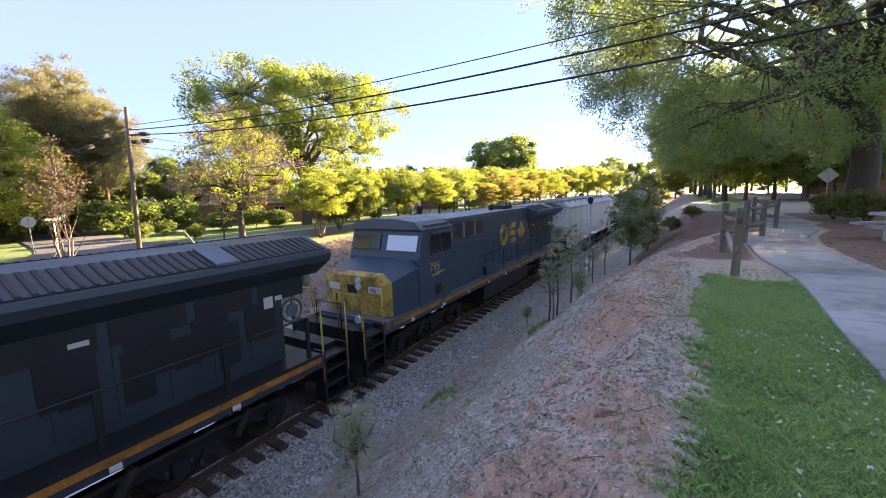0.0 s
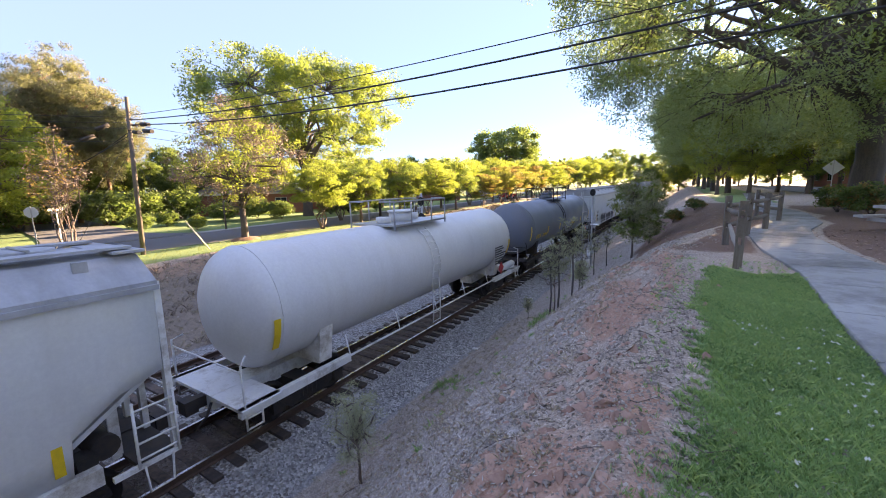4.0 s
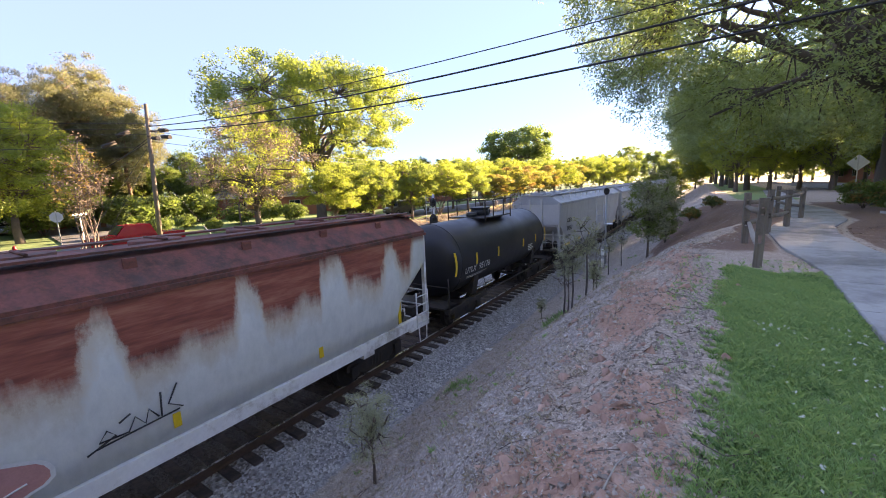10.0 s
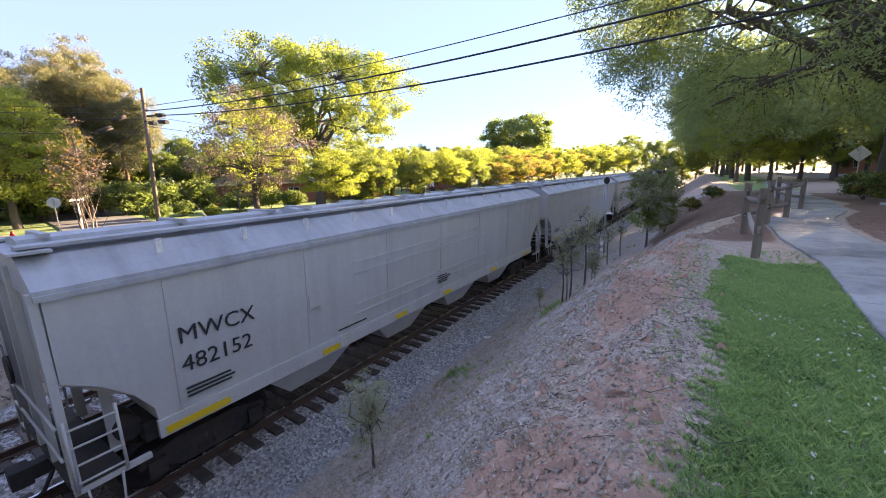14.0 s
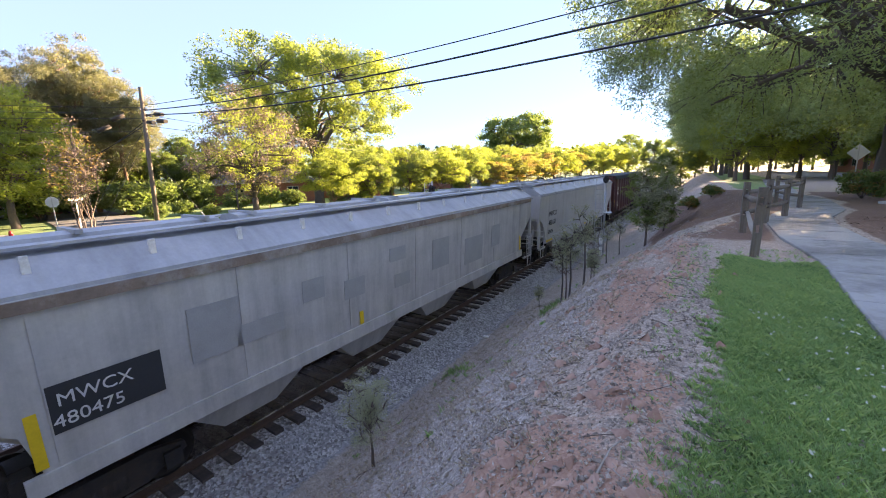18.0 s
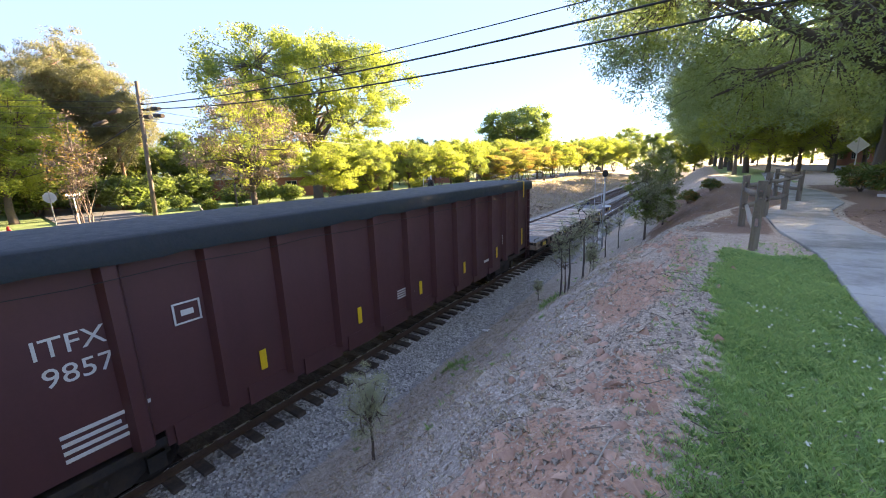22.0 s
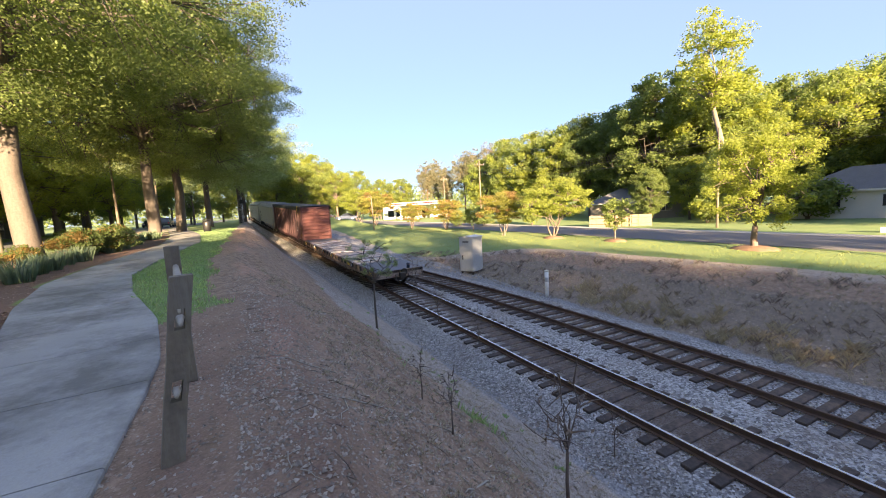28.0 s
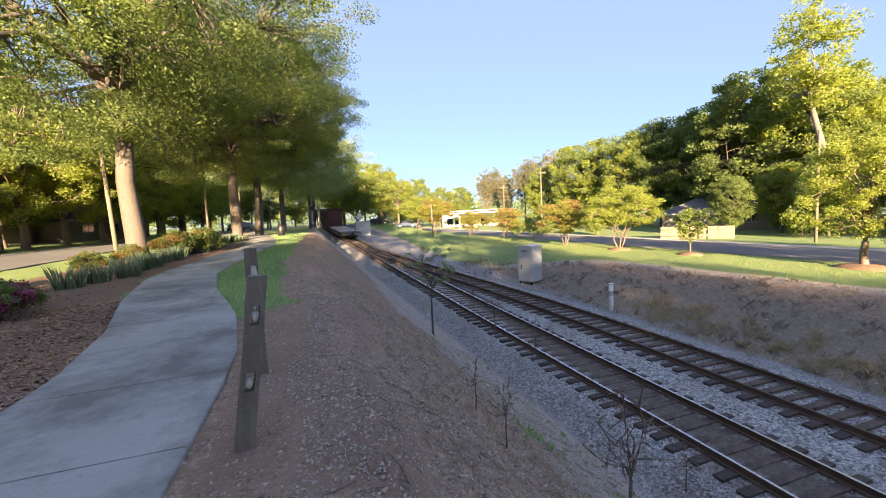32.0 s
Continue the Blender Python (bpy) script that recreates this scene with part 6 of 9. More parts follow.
def gondola():
    car, half = vehicle("gondola_car", "tall maroon gondola car with ribbed sides and a dark tarpaulin", "gondola car", 234.1, 254.1)
    z0, z1 = 1.0, 4.38
    boxes("side_panel", [(1.36, 1.42, -half, half, z0 + 0.15, z1), (-1.42, -1.36, -half, half, z0 + 0.15, z1)], "gondola", car)
    for s in (-1, 1):
        boxes("end_panel", [(-1.36, 1.36, *sorted((s * half, s * (half - 0.06))), z0, z1)], "boxred", car)
        bm = bmesh.new()
        for k in range(9):
            z = z0 + 0.3 + k * 0.36
            prism(bm, [(s * half, z), (s * (half + 0.09), z + 0.06), (s * (half + 0.09), z + 0.16), (s * half, z + 0.22)] if s > 0 else
                  [(s * half, z), (s * half, z + 0.22), (s * (half + 0.09), z + 0.16), (s * (half + 0.09), z + 0.06)], -1.3, 1.3, "x")
        part("end_rib", bm, "boxred", car)
        for x in (-1.40, 1.40):
            ladder(car, x * 1.08, x * 1.08, s * (half - 0.1), s * (half - 0.55), 0.6, 4.1, 10, "gondola")
            boxes("corner_post", [(x - 0.05, x + 0.09 if x > 0 else x + 0.05, *sorted((s * half, s * (half - 0.14))), z0, z1)], "gondola", car)
        truck(car, s * (half - 2.3))
    n = 14
    for k in range(n - 1):
        y = -8.75 if k == 0 else -7.0 + 1.40 * (k - 1)
        for s in (-1, 1):
            bm = bmesh.new()
            prism(bm, [(s * 1.42, y - 0.16), (s * 1.58, y - 0.09), (s * 1.58, y + 0.09), (s * 1.42, y + 0.16)] if s > 0 else
                  [(s * 1.42, y - 0.16), (s * 1.42, y + 0.16), (s * 1.58, y + 0.09), (s * 1.58, y - 0.09)], z0 + 0.05, z1 - 0.04, "z")
            part("side_stake", bm, "gondola", car)
    boxes("top_chord", [(1.36, 1.56, -half, half, z1 - 0.02, z1 + 0.1), (-1.56, -1.36, -half, half, z1 - 0.02, z1 + 0.1)], "gondola", car, "", 0.02)
    for s in (-1, 1):
        for k in range(n):
            y = -half + 0.65 + (2 * half - 1.3) * (k + 0.5) / n
            w = (2 * half - 1.3) / n / 2
            drop = 0.0 if abs(y) > half - 3.5 else 0.32
            boxes("side_sill", [(s * 1.34 - 0.03, s * 1.34 + 0.05, y - w, y + w, z0 + 0.12 - drop, z0 + 0.20)], "gondola", car)
            if drop:
                boxes("sill_skirt", [(s * 1.40 - 0.03, s * 1.40 + 0.03, y - w * 0.82, y + w * 0.82, z0 - 0.25, z0 + 0.16)], "gondola", car)
    boxes("floor", [(-1.36, 1.36, -half + 0.06, half - 0.06, 0.85, 1.0)], "iron", car)
    # tarpaulin with a rumpled edge
    rng = random.Random(3)
    bm = bmesh.new()
    rows = []
    ys = np.linspace(-half + 0.02, half - 0.02, 66)
    for y in ys:
        dr = 0.05 * rng.random()
        prof = [(1.61, z1 - 0.24 - dr), (1.62, z1 + 0.08), (1.50, z1 + 0.125), (0.7, z1 + 0.13 + 0.03 * rng.random()), (0, z1 + 0.14 + 0.04 * rng.random())]
        prof = prof + [(-x, z) for x, z in prof[-2::-1]]
        rows.append([bm.verts.new((x, y, z)) for x, z in prof])
    for a, b in zip(rows, rows[1:]):
        for k in range(len(a) - 1):
            bm.faces.new((a[k], a[k + 1], b[k + 1], b[k])).smooth = True
    tarp = part("tarpaulin", bm, "tarp", car, "dark green tarpaulin lashed over the load")
    bm = bmesh.new()
    tube(bm, [(1.60, -half + 0.3, z1 - 0.45), *[(1.60, -half + 1.3 + k * 1.3, z1 - 0.45 - 0.05 * (k % 2)) for k in range(15)]], 0.007, 5)
    part("lashing_rope", bm, "wire", tarp)
    bm = bmesh.new()
    box(bm, 1.625, 1.64, 8.78, 8.88, z1 - 0.62, z1 + 0.12)
    box(bm, 1.30, 1.635, 8.78, 8.88, z1 + 0.135, z1 + 0.150)
    part("tie_down_strap", bm, "reflect", tarp, "yellow tie-down strap")
    side_text("ITFX", 0.40, -7.97, 2.98, 1.43, "text_white", car, "white stencilled reporting mark")
    side_text("9857", 0.40, -7.92, 2.55, 1.43, "text_white", car, "white stencilled number")
    small_print(car, 1.43, -7.9, 1.75, 4, 1.2, "text_white", 0.06)
    small_print(car, 1.43, -0.55, 1.75, 4, 0.9, "text_white")
    bars("placard_frame", [(-6.27, -5.83, 2.86, 2.89), (-6.27, -5.83, 3.21, 3.24), (-6.27, -6.24, 2.86, 3.24), (-5.86, -5.83, 2.86, 3.24), (-6.15, -5.95, 3.0, 3.1)], 1.43, "text_white", car)
    small_print(car, 1.43, half - 3.2, 2.2, 6, 0.6, "text_white")
    bars("data_plate", [(5.03, 5.47, 1.36, 1.46)], 1.43, "text_white", car)
    for y, a, b in ((-4.84, 1.38, 1.80), (-2.1, 1.36, 1.80), (0.6, 1.35, 1.78), (3.4, 1.34, 1.77), (6.23, 1.32, 1.80), (9.11, 1.38, 2.20), (-half + 0.75, 1.4, 2.15)):
        bars("reflector", [(y - 0.07, y + 0.07, a, b)], 1.435, "reflect", car, "yellow reflective strip")
    boxes("centre_sill", [(-0.25, 0.25, -half + 0.1, half - 0.1, 0.6, 0.86)], "iron", car)
    couplers(car, half)


gondola()


def flatcar():
    car, half = vehicle("flat_car", "empty weathered flat car with pale straps on a worn deck", "flat car", 255.15, 274.9)
    zt = 1.10
    boxes("deck_base", [(-1.46, 1.46, -half, half, zt - 0.16, zt - 0.02)], "iron", car)
    rng = random.Random(8)
    y = -half
    k = 0
    while y < half - 0.1:
        w = 2.0 if k in (0, 10) else 1.85
        if k == 0 or y + w > half - 1.9:
            w = 1.9 if k == 0 else half - y
            boxes("deck_plate", [(-1.47, 1.47, y + 0.01, y + w - 0.01, zt - 0.02, zt + 0.006)], "deckdark", car, "dark steel end plate", 0.006)
        else:
            boxes("deck_plate", [(-1.45, 1.45, y + 0.005, y + w - 0.005, zt - 0.02, zt + rng.uniform(0, 0.012))], "deck", car, "worn timber and steel decking", 0.006)
            boxes("deck_band", [(-1.46, 1.46, y + w, y + w + 0.27, zt - 0.02, zt + 0.012)], "deckdark", car, "dark steel cross band")
            y += 0.27
        y += w
        k += 1
    bm = bmesh.new()
    for s in (-1, 1):
        prism(bm, [(-half, zt - 0.02), (half, zt - 0.02), (half, zt - 0.40), (half - 3.5, zt - 0.46), (half - 5.2, zt - 0.58), (-half + 5.2, zt - 0.58), (-half + 3.5, zt - 0.46), (-half, zt - 0.40)],
              s * 1.46 - 0.04, s * 1.46 + 0.04, "x")
    part("side_sill", bm, "flatside", car, "patchy rust-brown and tan side sill")
    y = -half + 0.7
    while y < half - 0.4:
        for s in (-1, 1):
            boxes("stake_pocket", [(s * 1.54 - 0.045, s * 1.54 + 0.045, y - 0.07, y + 0.07, zt - 0.30, zt - 0.04)], "iron", car)
        y += 0.82
    for yy, w in ((half - 0.75, 0.55), (half - 5.0, 0.45), (half - 9.6, 0.4), (1.0 - half, 0.5), (3.0 - half + 2, 0.4)):
        bars("reflector", [(yy - w / 2, yy + w / 2, zt - 0.28, zt - 0.10)], 1.59, "reflect", car, "yellow reflective plate")
    side_text("026", 0.30, -2.4, zt - 0.36, 1.512, "orange", car, "worn orange number")
    # lashing straps lie across the deck
    for y0, lean, amp in ((half - 4.45, 0.1, 0.16), (half - 9.05, -1.1, 0.02), (-3.0, 0.9, 0.14), (-6.2, 1.2, 0.05)):
        bm = bmesh.new()
        pts = [(-1.40 + 2.8 * i / 14, y0 + lean * (0.5 - i / 14) * -1.2 + amp * math.sin(i * 0.7), zt + 0.03) for i in range(15)]
        pts += [(1.50, y0 + lean * 0.6, zt + 0.02), (1.60, y0 + lean * 0.6 + 0.03, zt - 0.14), (1.60, y0 + lean * 0.6 + 0.06, zt - 0.22)]
        tube(bm, pts, 0.024, 6)
        if amp == 0.16:  # loose loops of the slack end
            tube(bm, [(0.25 + 0.38 * math.cos(a * 0.7) * (1 - 0.02 * a), y0 + 0.42 + 0.34 * math.sin(a * 0.7), zt + 0.04 + 0.004 * a) for a in range(16)], 0.018, 6)
        part("strap", bm, "strap", car, "slack white lashing strap")
    for s in (-1, 1):
        boxes("end_sill", [(-1.48, 1.48, *sorted((s * half, s * (half - 0.12))), zt - 0.42, zt)], "flatside", car)
        bm = bmesh.new()
        tube(bm, [(-0.5, s * (half + 0.05), zt - 0.3), (-0.55, s * (half + 0.3), zt - 0.6), (-0.3, s * (half + 0.45), zt - 0.62)], 0.03, 6)
        tube(bm, [(0.9, s * (half + 0.02), zt - 0.1), (0.95, s * (half + 0.2), zt - 0.45)], 0.02, 6)
        tube(bm, [(1.3, s * (half - 0.9), zt + 0.03), (1.3, s * (half - 0.9), zt + 0.12), (1.3, s * (half - 0.2), zt + 0.12), (1.3, s * (half - 0.2), zt + 0.03)], 0.018, 6)
        part("air_hose", bm, "iron", car)
        truck(car, s * (half - 2.2), 2, 0.42)
    bm = bmesh.new()
    tube(bm, [(-0.55, half - 0.05, zt), (-0.55, half - 0.05, zt + 0.36)], 0.02, 6)
    box(bm, -0.63, -0.47, half - 0.10, half - 0.0, zt + 0.04, zt + 0.32)
    part("end_marker", bm, "carblue", car, "small blue end-of-train flag")
    bm = bmesh.new()
    disc(bm, (-0.2, half + 0.12, zt - 0.12), (0, 1, 0), 0.2, 0.06, 14)
    part("brake_wheel", bm, "iron", car)
    boxes("centre_sill", [(-0.3, 0.3, -half + 0.1, half - 0.1, 0.45, 0.95)], "iron", car)
    couplers(car, half, 0.84)


flatcar()

# ---- trees and plants ----
def at(yaw, r):
    """A place by its bearing and distance from the origin."""
    return -r * math.sin(radians(yaw)), r * math.cos(radians(yaw))


def leaf_quads(centres, n, size, rng, flat=0.5, spread_=(1, 1, 0.7), droop=0.0, aspect=0.5):
    """n diamond leaves scattered round the centres (k, 4: x, y, z, radius)."""
    pick = rng.integers(0, len(centres), n)
    c = centres[pick]
    off = rng.normal(size=(n, 3))
    off /= np.linalg.norm(off, axis=1)[:, None] + 1e-9
    off *= rng.random(n)[:, None] ** 0.45
    p = c[:, :3] + off * c[:, 3:4] * np.array(spread_)
    nrm = rng.normal(size=(n, 3))
    nrm[:, 2] = np.abs(nrm[:, 2]) + flat
    nrm /= np.linalg.norm(nrm, axis=1)[:, None]
    t = rng.normal(size=(n, 3))
    t[:, 2] -= droop
    t -= nrm * np.sum(t * nrm, axis=1)[:, None]
    t /= np.linalg.norm(t, axis=1)[:, None]
    b = np.cross(nrm, t)
    s = size * rng.uniform(0.6, 1.35, n)[:, None]
    return np.stack([p - t * s, p + b * s * aspect, p + t * s + nrm * s * 0.15, p - b * s * aspect], 1)


def crown_points(rng, k, centre, radii, inner=0.45, lumps=7):
    """Clump centres in an uneven ellipsoid."""
    d = rng.normal(size=(k, 3))
    d /= np.linalg.norm(d, axis=1)[:, None]
    rad = inner + (1 - inner) * rng.random(k) ** 0.6
    ax = rng.normal(size=(lumps, 3))
    ax /= np.linalg.norm(ax, axis=1)[:, None]
    amp = 0.80 + 0.30 * np.max(np.clip(d @ ax.T, 0, 1) ** 3, axis=1) - 0.10 * rng.random(k)
    return np.array(centre) + d * (rad * amp)[:, None] * np.array(radii)


def limbs_mesh(rng, base_r, fork, n_limb, tips, trunk_top, lean=(0, 0), stems=1, twig_r=0.02, curve=0.25):
    """Trunk, limbs towards the crown and thin branches out to the clumps, as one bmesh."""
    bm = bmesh.new()
    bones = []
    tops = []
    for s in range(stems):
        a = 2 * math.pi * s / stems + rng.random()
        off = Vector((math.cos(a), math.sin(a), 0)) * (base_r * 1.1 if stems > 1 else 0)
        r0 = base_r if stems == 1 else base_r * 0.6
        top = Vector((lean[0], lean[1], fork)) + off * (3.5 if stems > 1 else 0)
        mid = top * 0.5 + Vector((rng.normal() * 0.06, rng.normal() * 0.06, 0)) * fork * 0.3
        mid.z = fork * 0.5
        pts = [off + Vector((0, 0, -0.25)), off + Vector((0, 0, 0.12)), mid + off * 0.3, top]
        tube(bm, pts, [r0 * 1.45, r0 * 1.08, r0 * 0.9, r0 * 0.78], 10)
        tops.append((top, r0 * 0.75))
    if len(tips) == 0:
        return bm
    order = rng.permutation(len(tips))
    mains = tips[order[:n_limb]]
    for i, tip in enumerate(mains):
        top, r = tops[i % len(tops)]
        tip = Vector(tip)
        start = top if i < len(tops) * 3 else top.lerp(Vector((top.x, top.y, trunk_top)), rng.random() * 0.6)
        end = start.lerp(tip, 0.85)
        m1 = start.lerp(end, 0.35) + Vector((rng.normal(), rng.normal(), abs(rng.normal()) + curve * 2)) * (end - start).length * 0.10
        m2 = start.lerp(end, 0.7) + Vector((rng.normal(), rng.normal(), rng.normal() + curve)) * (end - start).length * 0.08
        rr = r * rng.uniform(0.42, 0.66)
        pts = [start, m1, m2, end]
        tube(bm, pts, [rr, rr * 0.72, rr * 0.45, twig_r * 1.5], 7, False)
        for p in (start.lerp(m1, 0.6), m1, m1.lerp(m2, 0.5), m2, m2.lerp(end, 0.6), end):
            bones.append(p)
    if bones:
        arr = np.array([tuple(b) for b in bones])
        for j in order[n_limb:]:
            tip = tips[j]
            k = int(np.argmin(np.linalg.norm(arr - tip, axis=1)))
            p = Vector(arr[k])
            q = Vector(tip)
            tube(bm, [p, p.lerp(q, 0.5) + Vector((rng.normal(), rng.normal(), rng.normal() + 0.6)) * 0.06 * (q - p).length, q], [twig_r * 2.6, twig_r * 1.6, twig_r * 0.6], 5, False)
    return bm


def tree(name, label, category, seed, height, fork, base_r, crown_z, radii, clumps, clump_r, leaves, size, leaf_mat, bark="bark", stems=1, n_limb=12, lean=(0, 0),
         inner=0.45, droop=0.3, flat=0.4, group="", twigs=0, shift=(0, 0), spread_=(1, 1, 0.7), second=None, aspect=0.5, fringe=None):
    rng = np.random.default_rng(seed)
    root = thing(name, label, category, group)
    tips = crown_points(rng, clumps, (lean[0] + shift[0], lean[1] + shift[1], crown_z), radii, inner)
    tips = tips[tips[:, 2] > 0.3]
    bm = limbs_mesh(rng, base_r, fork, n_limb, tips, crown_z, lean, stems, 0.006 + base_r * 0.022)
    part("trunk", bm, bark, root, "trunk and limbs")
    cen = np.concatenate([tips, clump_r * rng.uniform(0.6, 1.3, (len(tips), 1))], 1)
    if second:
        half = rng.random(len(cen)) < second[1]
        child("crown", quads_mesh("crown", leaf_quads(cen[~half], int(leaves * (1 - second[1])), size, rng, flat, spread_, droop, aspect), M[leaf_mat]), root, "leafy crown")
        child("crown", quads_mesh("crown", leaf_quads(cen[half], int(leaves * second[1]), size, rng, flat, spread_, droop, aspect), M[second[0]]), root, "crown in another tint")
    else:
        child("crown", quads_mesh("crown", leaf_quads(cen, leaves, size, rng, flat, spread_, droop, aspect), M[leaf_mat]), root, "leafy crown")
    if fringe:
        # sparse sprays of leaves that hang past the crown's edge
        outer = crown_points(rng, fringe[0], (lean[0] + shift[0], lean[1] + shift[1], crown_z), tuple(q * fringe[1] for q in radii), 0.86)
        outer = outer[(outer[:, 2] > 1.6)]
        cen = np.concatenate([outer, 0.75 * rng.uniform(0.6, 1.4, (len(outer), 1))], 1)
        child("hanging_sprays", quads_mesh("hanging_sprays", leaf_quads(cen, fringe[0] * fringe[2], size, rng, flat, spread_, droop + 0.4, aspect * 0.8), M[leaf_mat]), root, "loose leafy sprays")
    return root


def stand(ob, x, y, turn=0.0, scale=1.0, dz=0.0):
    ob.scale = (scale,) * 3
    ob.matrix_basis = pose(x, y, float(ground_z(x, y)) + dz, 0, 0, turn) @ Matrix.Scale(scale, 4)
    return ob


def again(ob, x, y, turn=0.0, scale=1.0, label=""):
    c = copy_thing(ob, pose(0, 0, 0))
    stand(c, x, y, turn, scale)
    return tagged(c, label)


# great oaks of the park
oak = tree("oak_tree", "great oak with a dark furrowed trunk and drooping leafy boughs", "tree", 1, 22, 5.0, 0.62, 11.2, (14.2, 14.2, 10.0), 640, 1.15, 170000, 0.095, "oakleaf", "bark", n_limb=34, inner=0.6, droop=1.1, group="park oaks", fringe=(170, 1.0, 120), aspect=0.36, shift=(-3.6, -2.0), second=("midleaf", 0.2))
stand(oak, 7.6, 27.5, 0, 1.0, -0.1)
for pts, rad in (([(0, 0, 5.0), (-1.6, -1.2, 6.7), (-4.6, -3.0, 5.9), (-7.4, -4.6, 4.6)], 0.24), ([(0, 0, 5.6), (-1.0, -2.2, 8.0), (-3.2, -6.0, 8.3), (-5.6, -9.6, 6.6)], 0.2)):
    bm = bmesh.new()
    tube(bm, pts, [rad * (1 - 0.8 * k / (len(pts) - 1)) for k in range(len(pts))], 9)
    part("bough", bm, "bark", oak, "long dark drooping bough")
# dark leaf tint, unlike the other oaks', puts the crown's shade into colour
oak_b = tree("oak_tree", "tall oak with a straight grey trunk and a dense dark crown", "tree", 2, 21, 7.2, 0.40, 12.4, (11.6, 11.6, 8.6), 520, 1.15, 230000, 0.070, "darkleaf", "bark", n_limb=30, droop=0.6, group="park oaks", second=("midleaf", 0.25), spread_=(1.25, 1.25, 0.5))
stand(oak_b, *at(200.6, 23.5), 40, 1.0)
oak_c = tree("oak_tree", "oak far along the park with a dense dark crown", "tree", 3, 21, 6.6, 0.38, 12.4, (11.2, 11.2, 8.4), 320, 1.3, 62000, 0.13, "oakleaf", "bark", n_limb=20, droop=0.6, group="park oaks", second=("midleaf", 0.3), spread_=(1.2, 1.2, 0.55))
stand(oak_c, *at(184.5, 60), 300, 1.0)
for yaw, r, turn in ((190.2, 38, 100), (187.6, 44, 200)):
    again(oak_b, *at(yaw, r), turn, 1.0)
for yaw, r, turn, sc in ( (181.0, 78, 20, 1.0), (180.5, 100, 60, 1.05)):
    again(oak_c, *at(yaw, r), turn, sc)
# the close row at x 2 to 5 is added to shade the cutting
for x, y, turn, sc in ((15.0, 56, 120, 0.92), (5.0, 63, 60, 0.88), (13.5, 66, 220, 0.92), (4.0, 75, 10, 0.90), (3.2, 87, 150, 0.92), (4.4, 99, 280, 0.92), (3.0, 112, 170, 0.92), (12, 135, 30, 0.9), (2.4, 126, 99, 0.95), (3, 142, 199, 1.0)):
    again(oak if y < 60 else oak_c, x, y, turn, sc)

# woods across the near street
street_tree = tree("street_tree", "tall tree with thin trunk and yellow-lit leaves", "tree", 5, 17, 7.0, 0.24, 11.0, (5.2, 5.2, 5.6), 120, 1.2, 26000, 0.15, "midleaf", "bark", n_limb=12, group="trees across the near street", second=("yellowleaf", 0.4))
stand(street_tree, 24, 108)
for k, (x, y, sc) in enumerate(((23, 92, 1.0), (31, -14, 1.2), (27, -24, 1.05), (34, -33, 1.2), (26.5, -41, 1.0), (33, -52, 1.2), (28, -64, 1.1), (24, -82, 1.1),
                               (38, -20, 1.3), (40, -44, 1.3), (36, -75, 1.3), (22, -105, 1.1), (13, -120, 1.1), (20, -135, 1.2), (42, -8, 1.3), (40, -95, 1.3))):
    again(street_tree, x, y, 47 * k, sc)

# the row along the far street
myrtle = tree("street_tree", "small spreading tree with several stems and yellow-green spring leaves", "tree", 11, 5.8, 1.0, 0.13, 3.8, (3.7, 3.7, 2.3), 170, 0.55, 26000, 0.075, "yellowleaf", "barkthin", stems=4, n_limb=16, inner=0.3, droop=0.3, group="row of street trees", spread_=(1.2, 1.2, 0.45))
stand(myrtle, *at(49.2, 36.2), 0)
GOLD = tree("street_tree", "small spreading tree turning gold and rose", "tree", 12, 5.4, 1.0, 0.12, 3.6, (3.4, 3.4, 2.2), 150, 0.55, 22000, 0.078, "goldleaf", "barkthin", stems=4, n_limb=14, inner=0.3, group="row of street trees", spread_=(1.2, 1.2, 0.45), second=("rosyleaf", 0.22))
stand(GOLD, *at(25.8, 62), 0, 0.95)
maple = tree("street_tree", "round young maple with yellow-green leaves", "tree", 13, 6.4, 1.5, 0.16, 4.0, (3.1, 3.1, 2.7), 180, 0.5, 28000, 0.066, "yellowleaf", "barkthin", n_limb=16, inner=0.35, group="row of street trees", second=("midleaf", 0.45))
stand(maple, -26.6, -3.4)
again(maple, *at(43.8, 39.5), 130, 1.0)
again(maple, *at(38.1, 44.5), 250, 1.05)
again(myrtle, *at(34.0, 49.0), 77, 1.1)
again(maple, *at(29.8, 55.5), 40, 1.15)
for k, (yaw, r, sc) in enumerate(((46.6, 44.0, 1.0), (41.0, 48.0, 1.05), (36.0, 53.0, 1.1), (32.0, 60.0, 1.2), (27.8, 66.0, 1.25), (24.4, 75.0, 1.3), (22.0, 84.0, 1.35), (19.6, 94.0, 1.4), (17.6, 108.0, 1.5), (13.8, 118.0, 1.6), (12.4, 128.0, 1.7), (11.0, 140.0, 1.8), (9.6, 150.0, 1.9))):
    again(maple if k % 2 else myrtle, *at(yaw, r), 83 * k, sc)
again(GOLD, *at(23.1, 69), 80, 1.2)
again(GOLD, *at(20.8, 77), 160, 1.25)
again(GOLD, *at(18.6, 86), 220, 1.3)
again(myrtle, *at(17.0, 96), 20, 1.4)
again(GOLD, *at(15.6, 108), 300, 1.5)
tall_maple = tree("street_tree", "taller maple with a loose pointed crown of yellow-green leaves", "tree", 14, 7.6, 1.4, 0.18, 4.6, (3.1, 3.1, 3.3), 200, 0.5, 34000, 0.062, "yellowleaf", "barkthin", n_limb=18, inner=0.3, group="row of street trees")
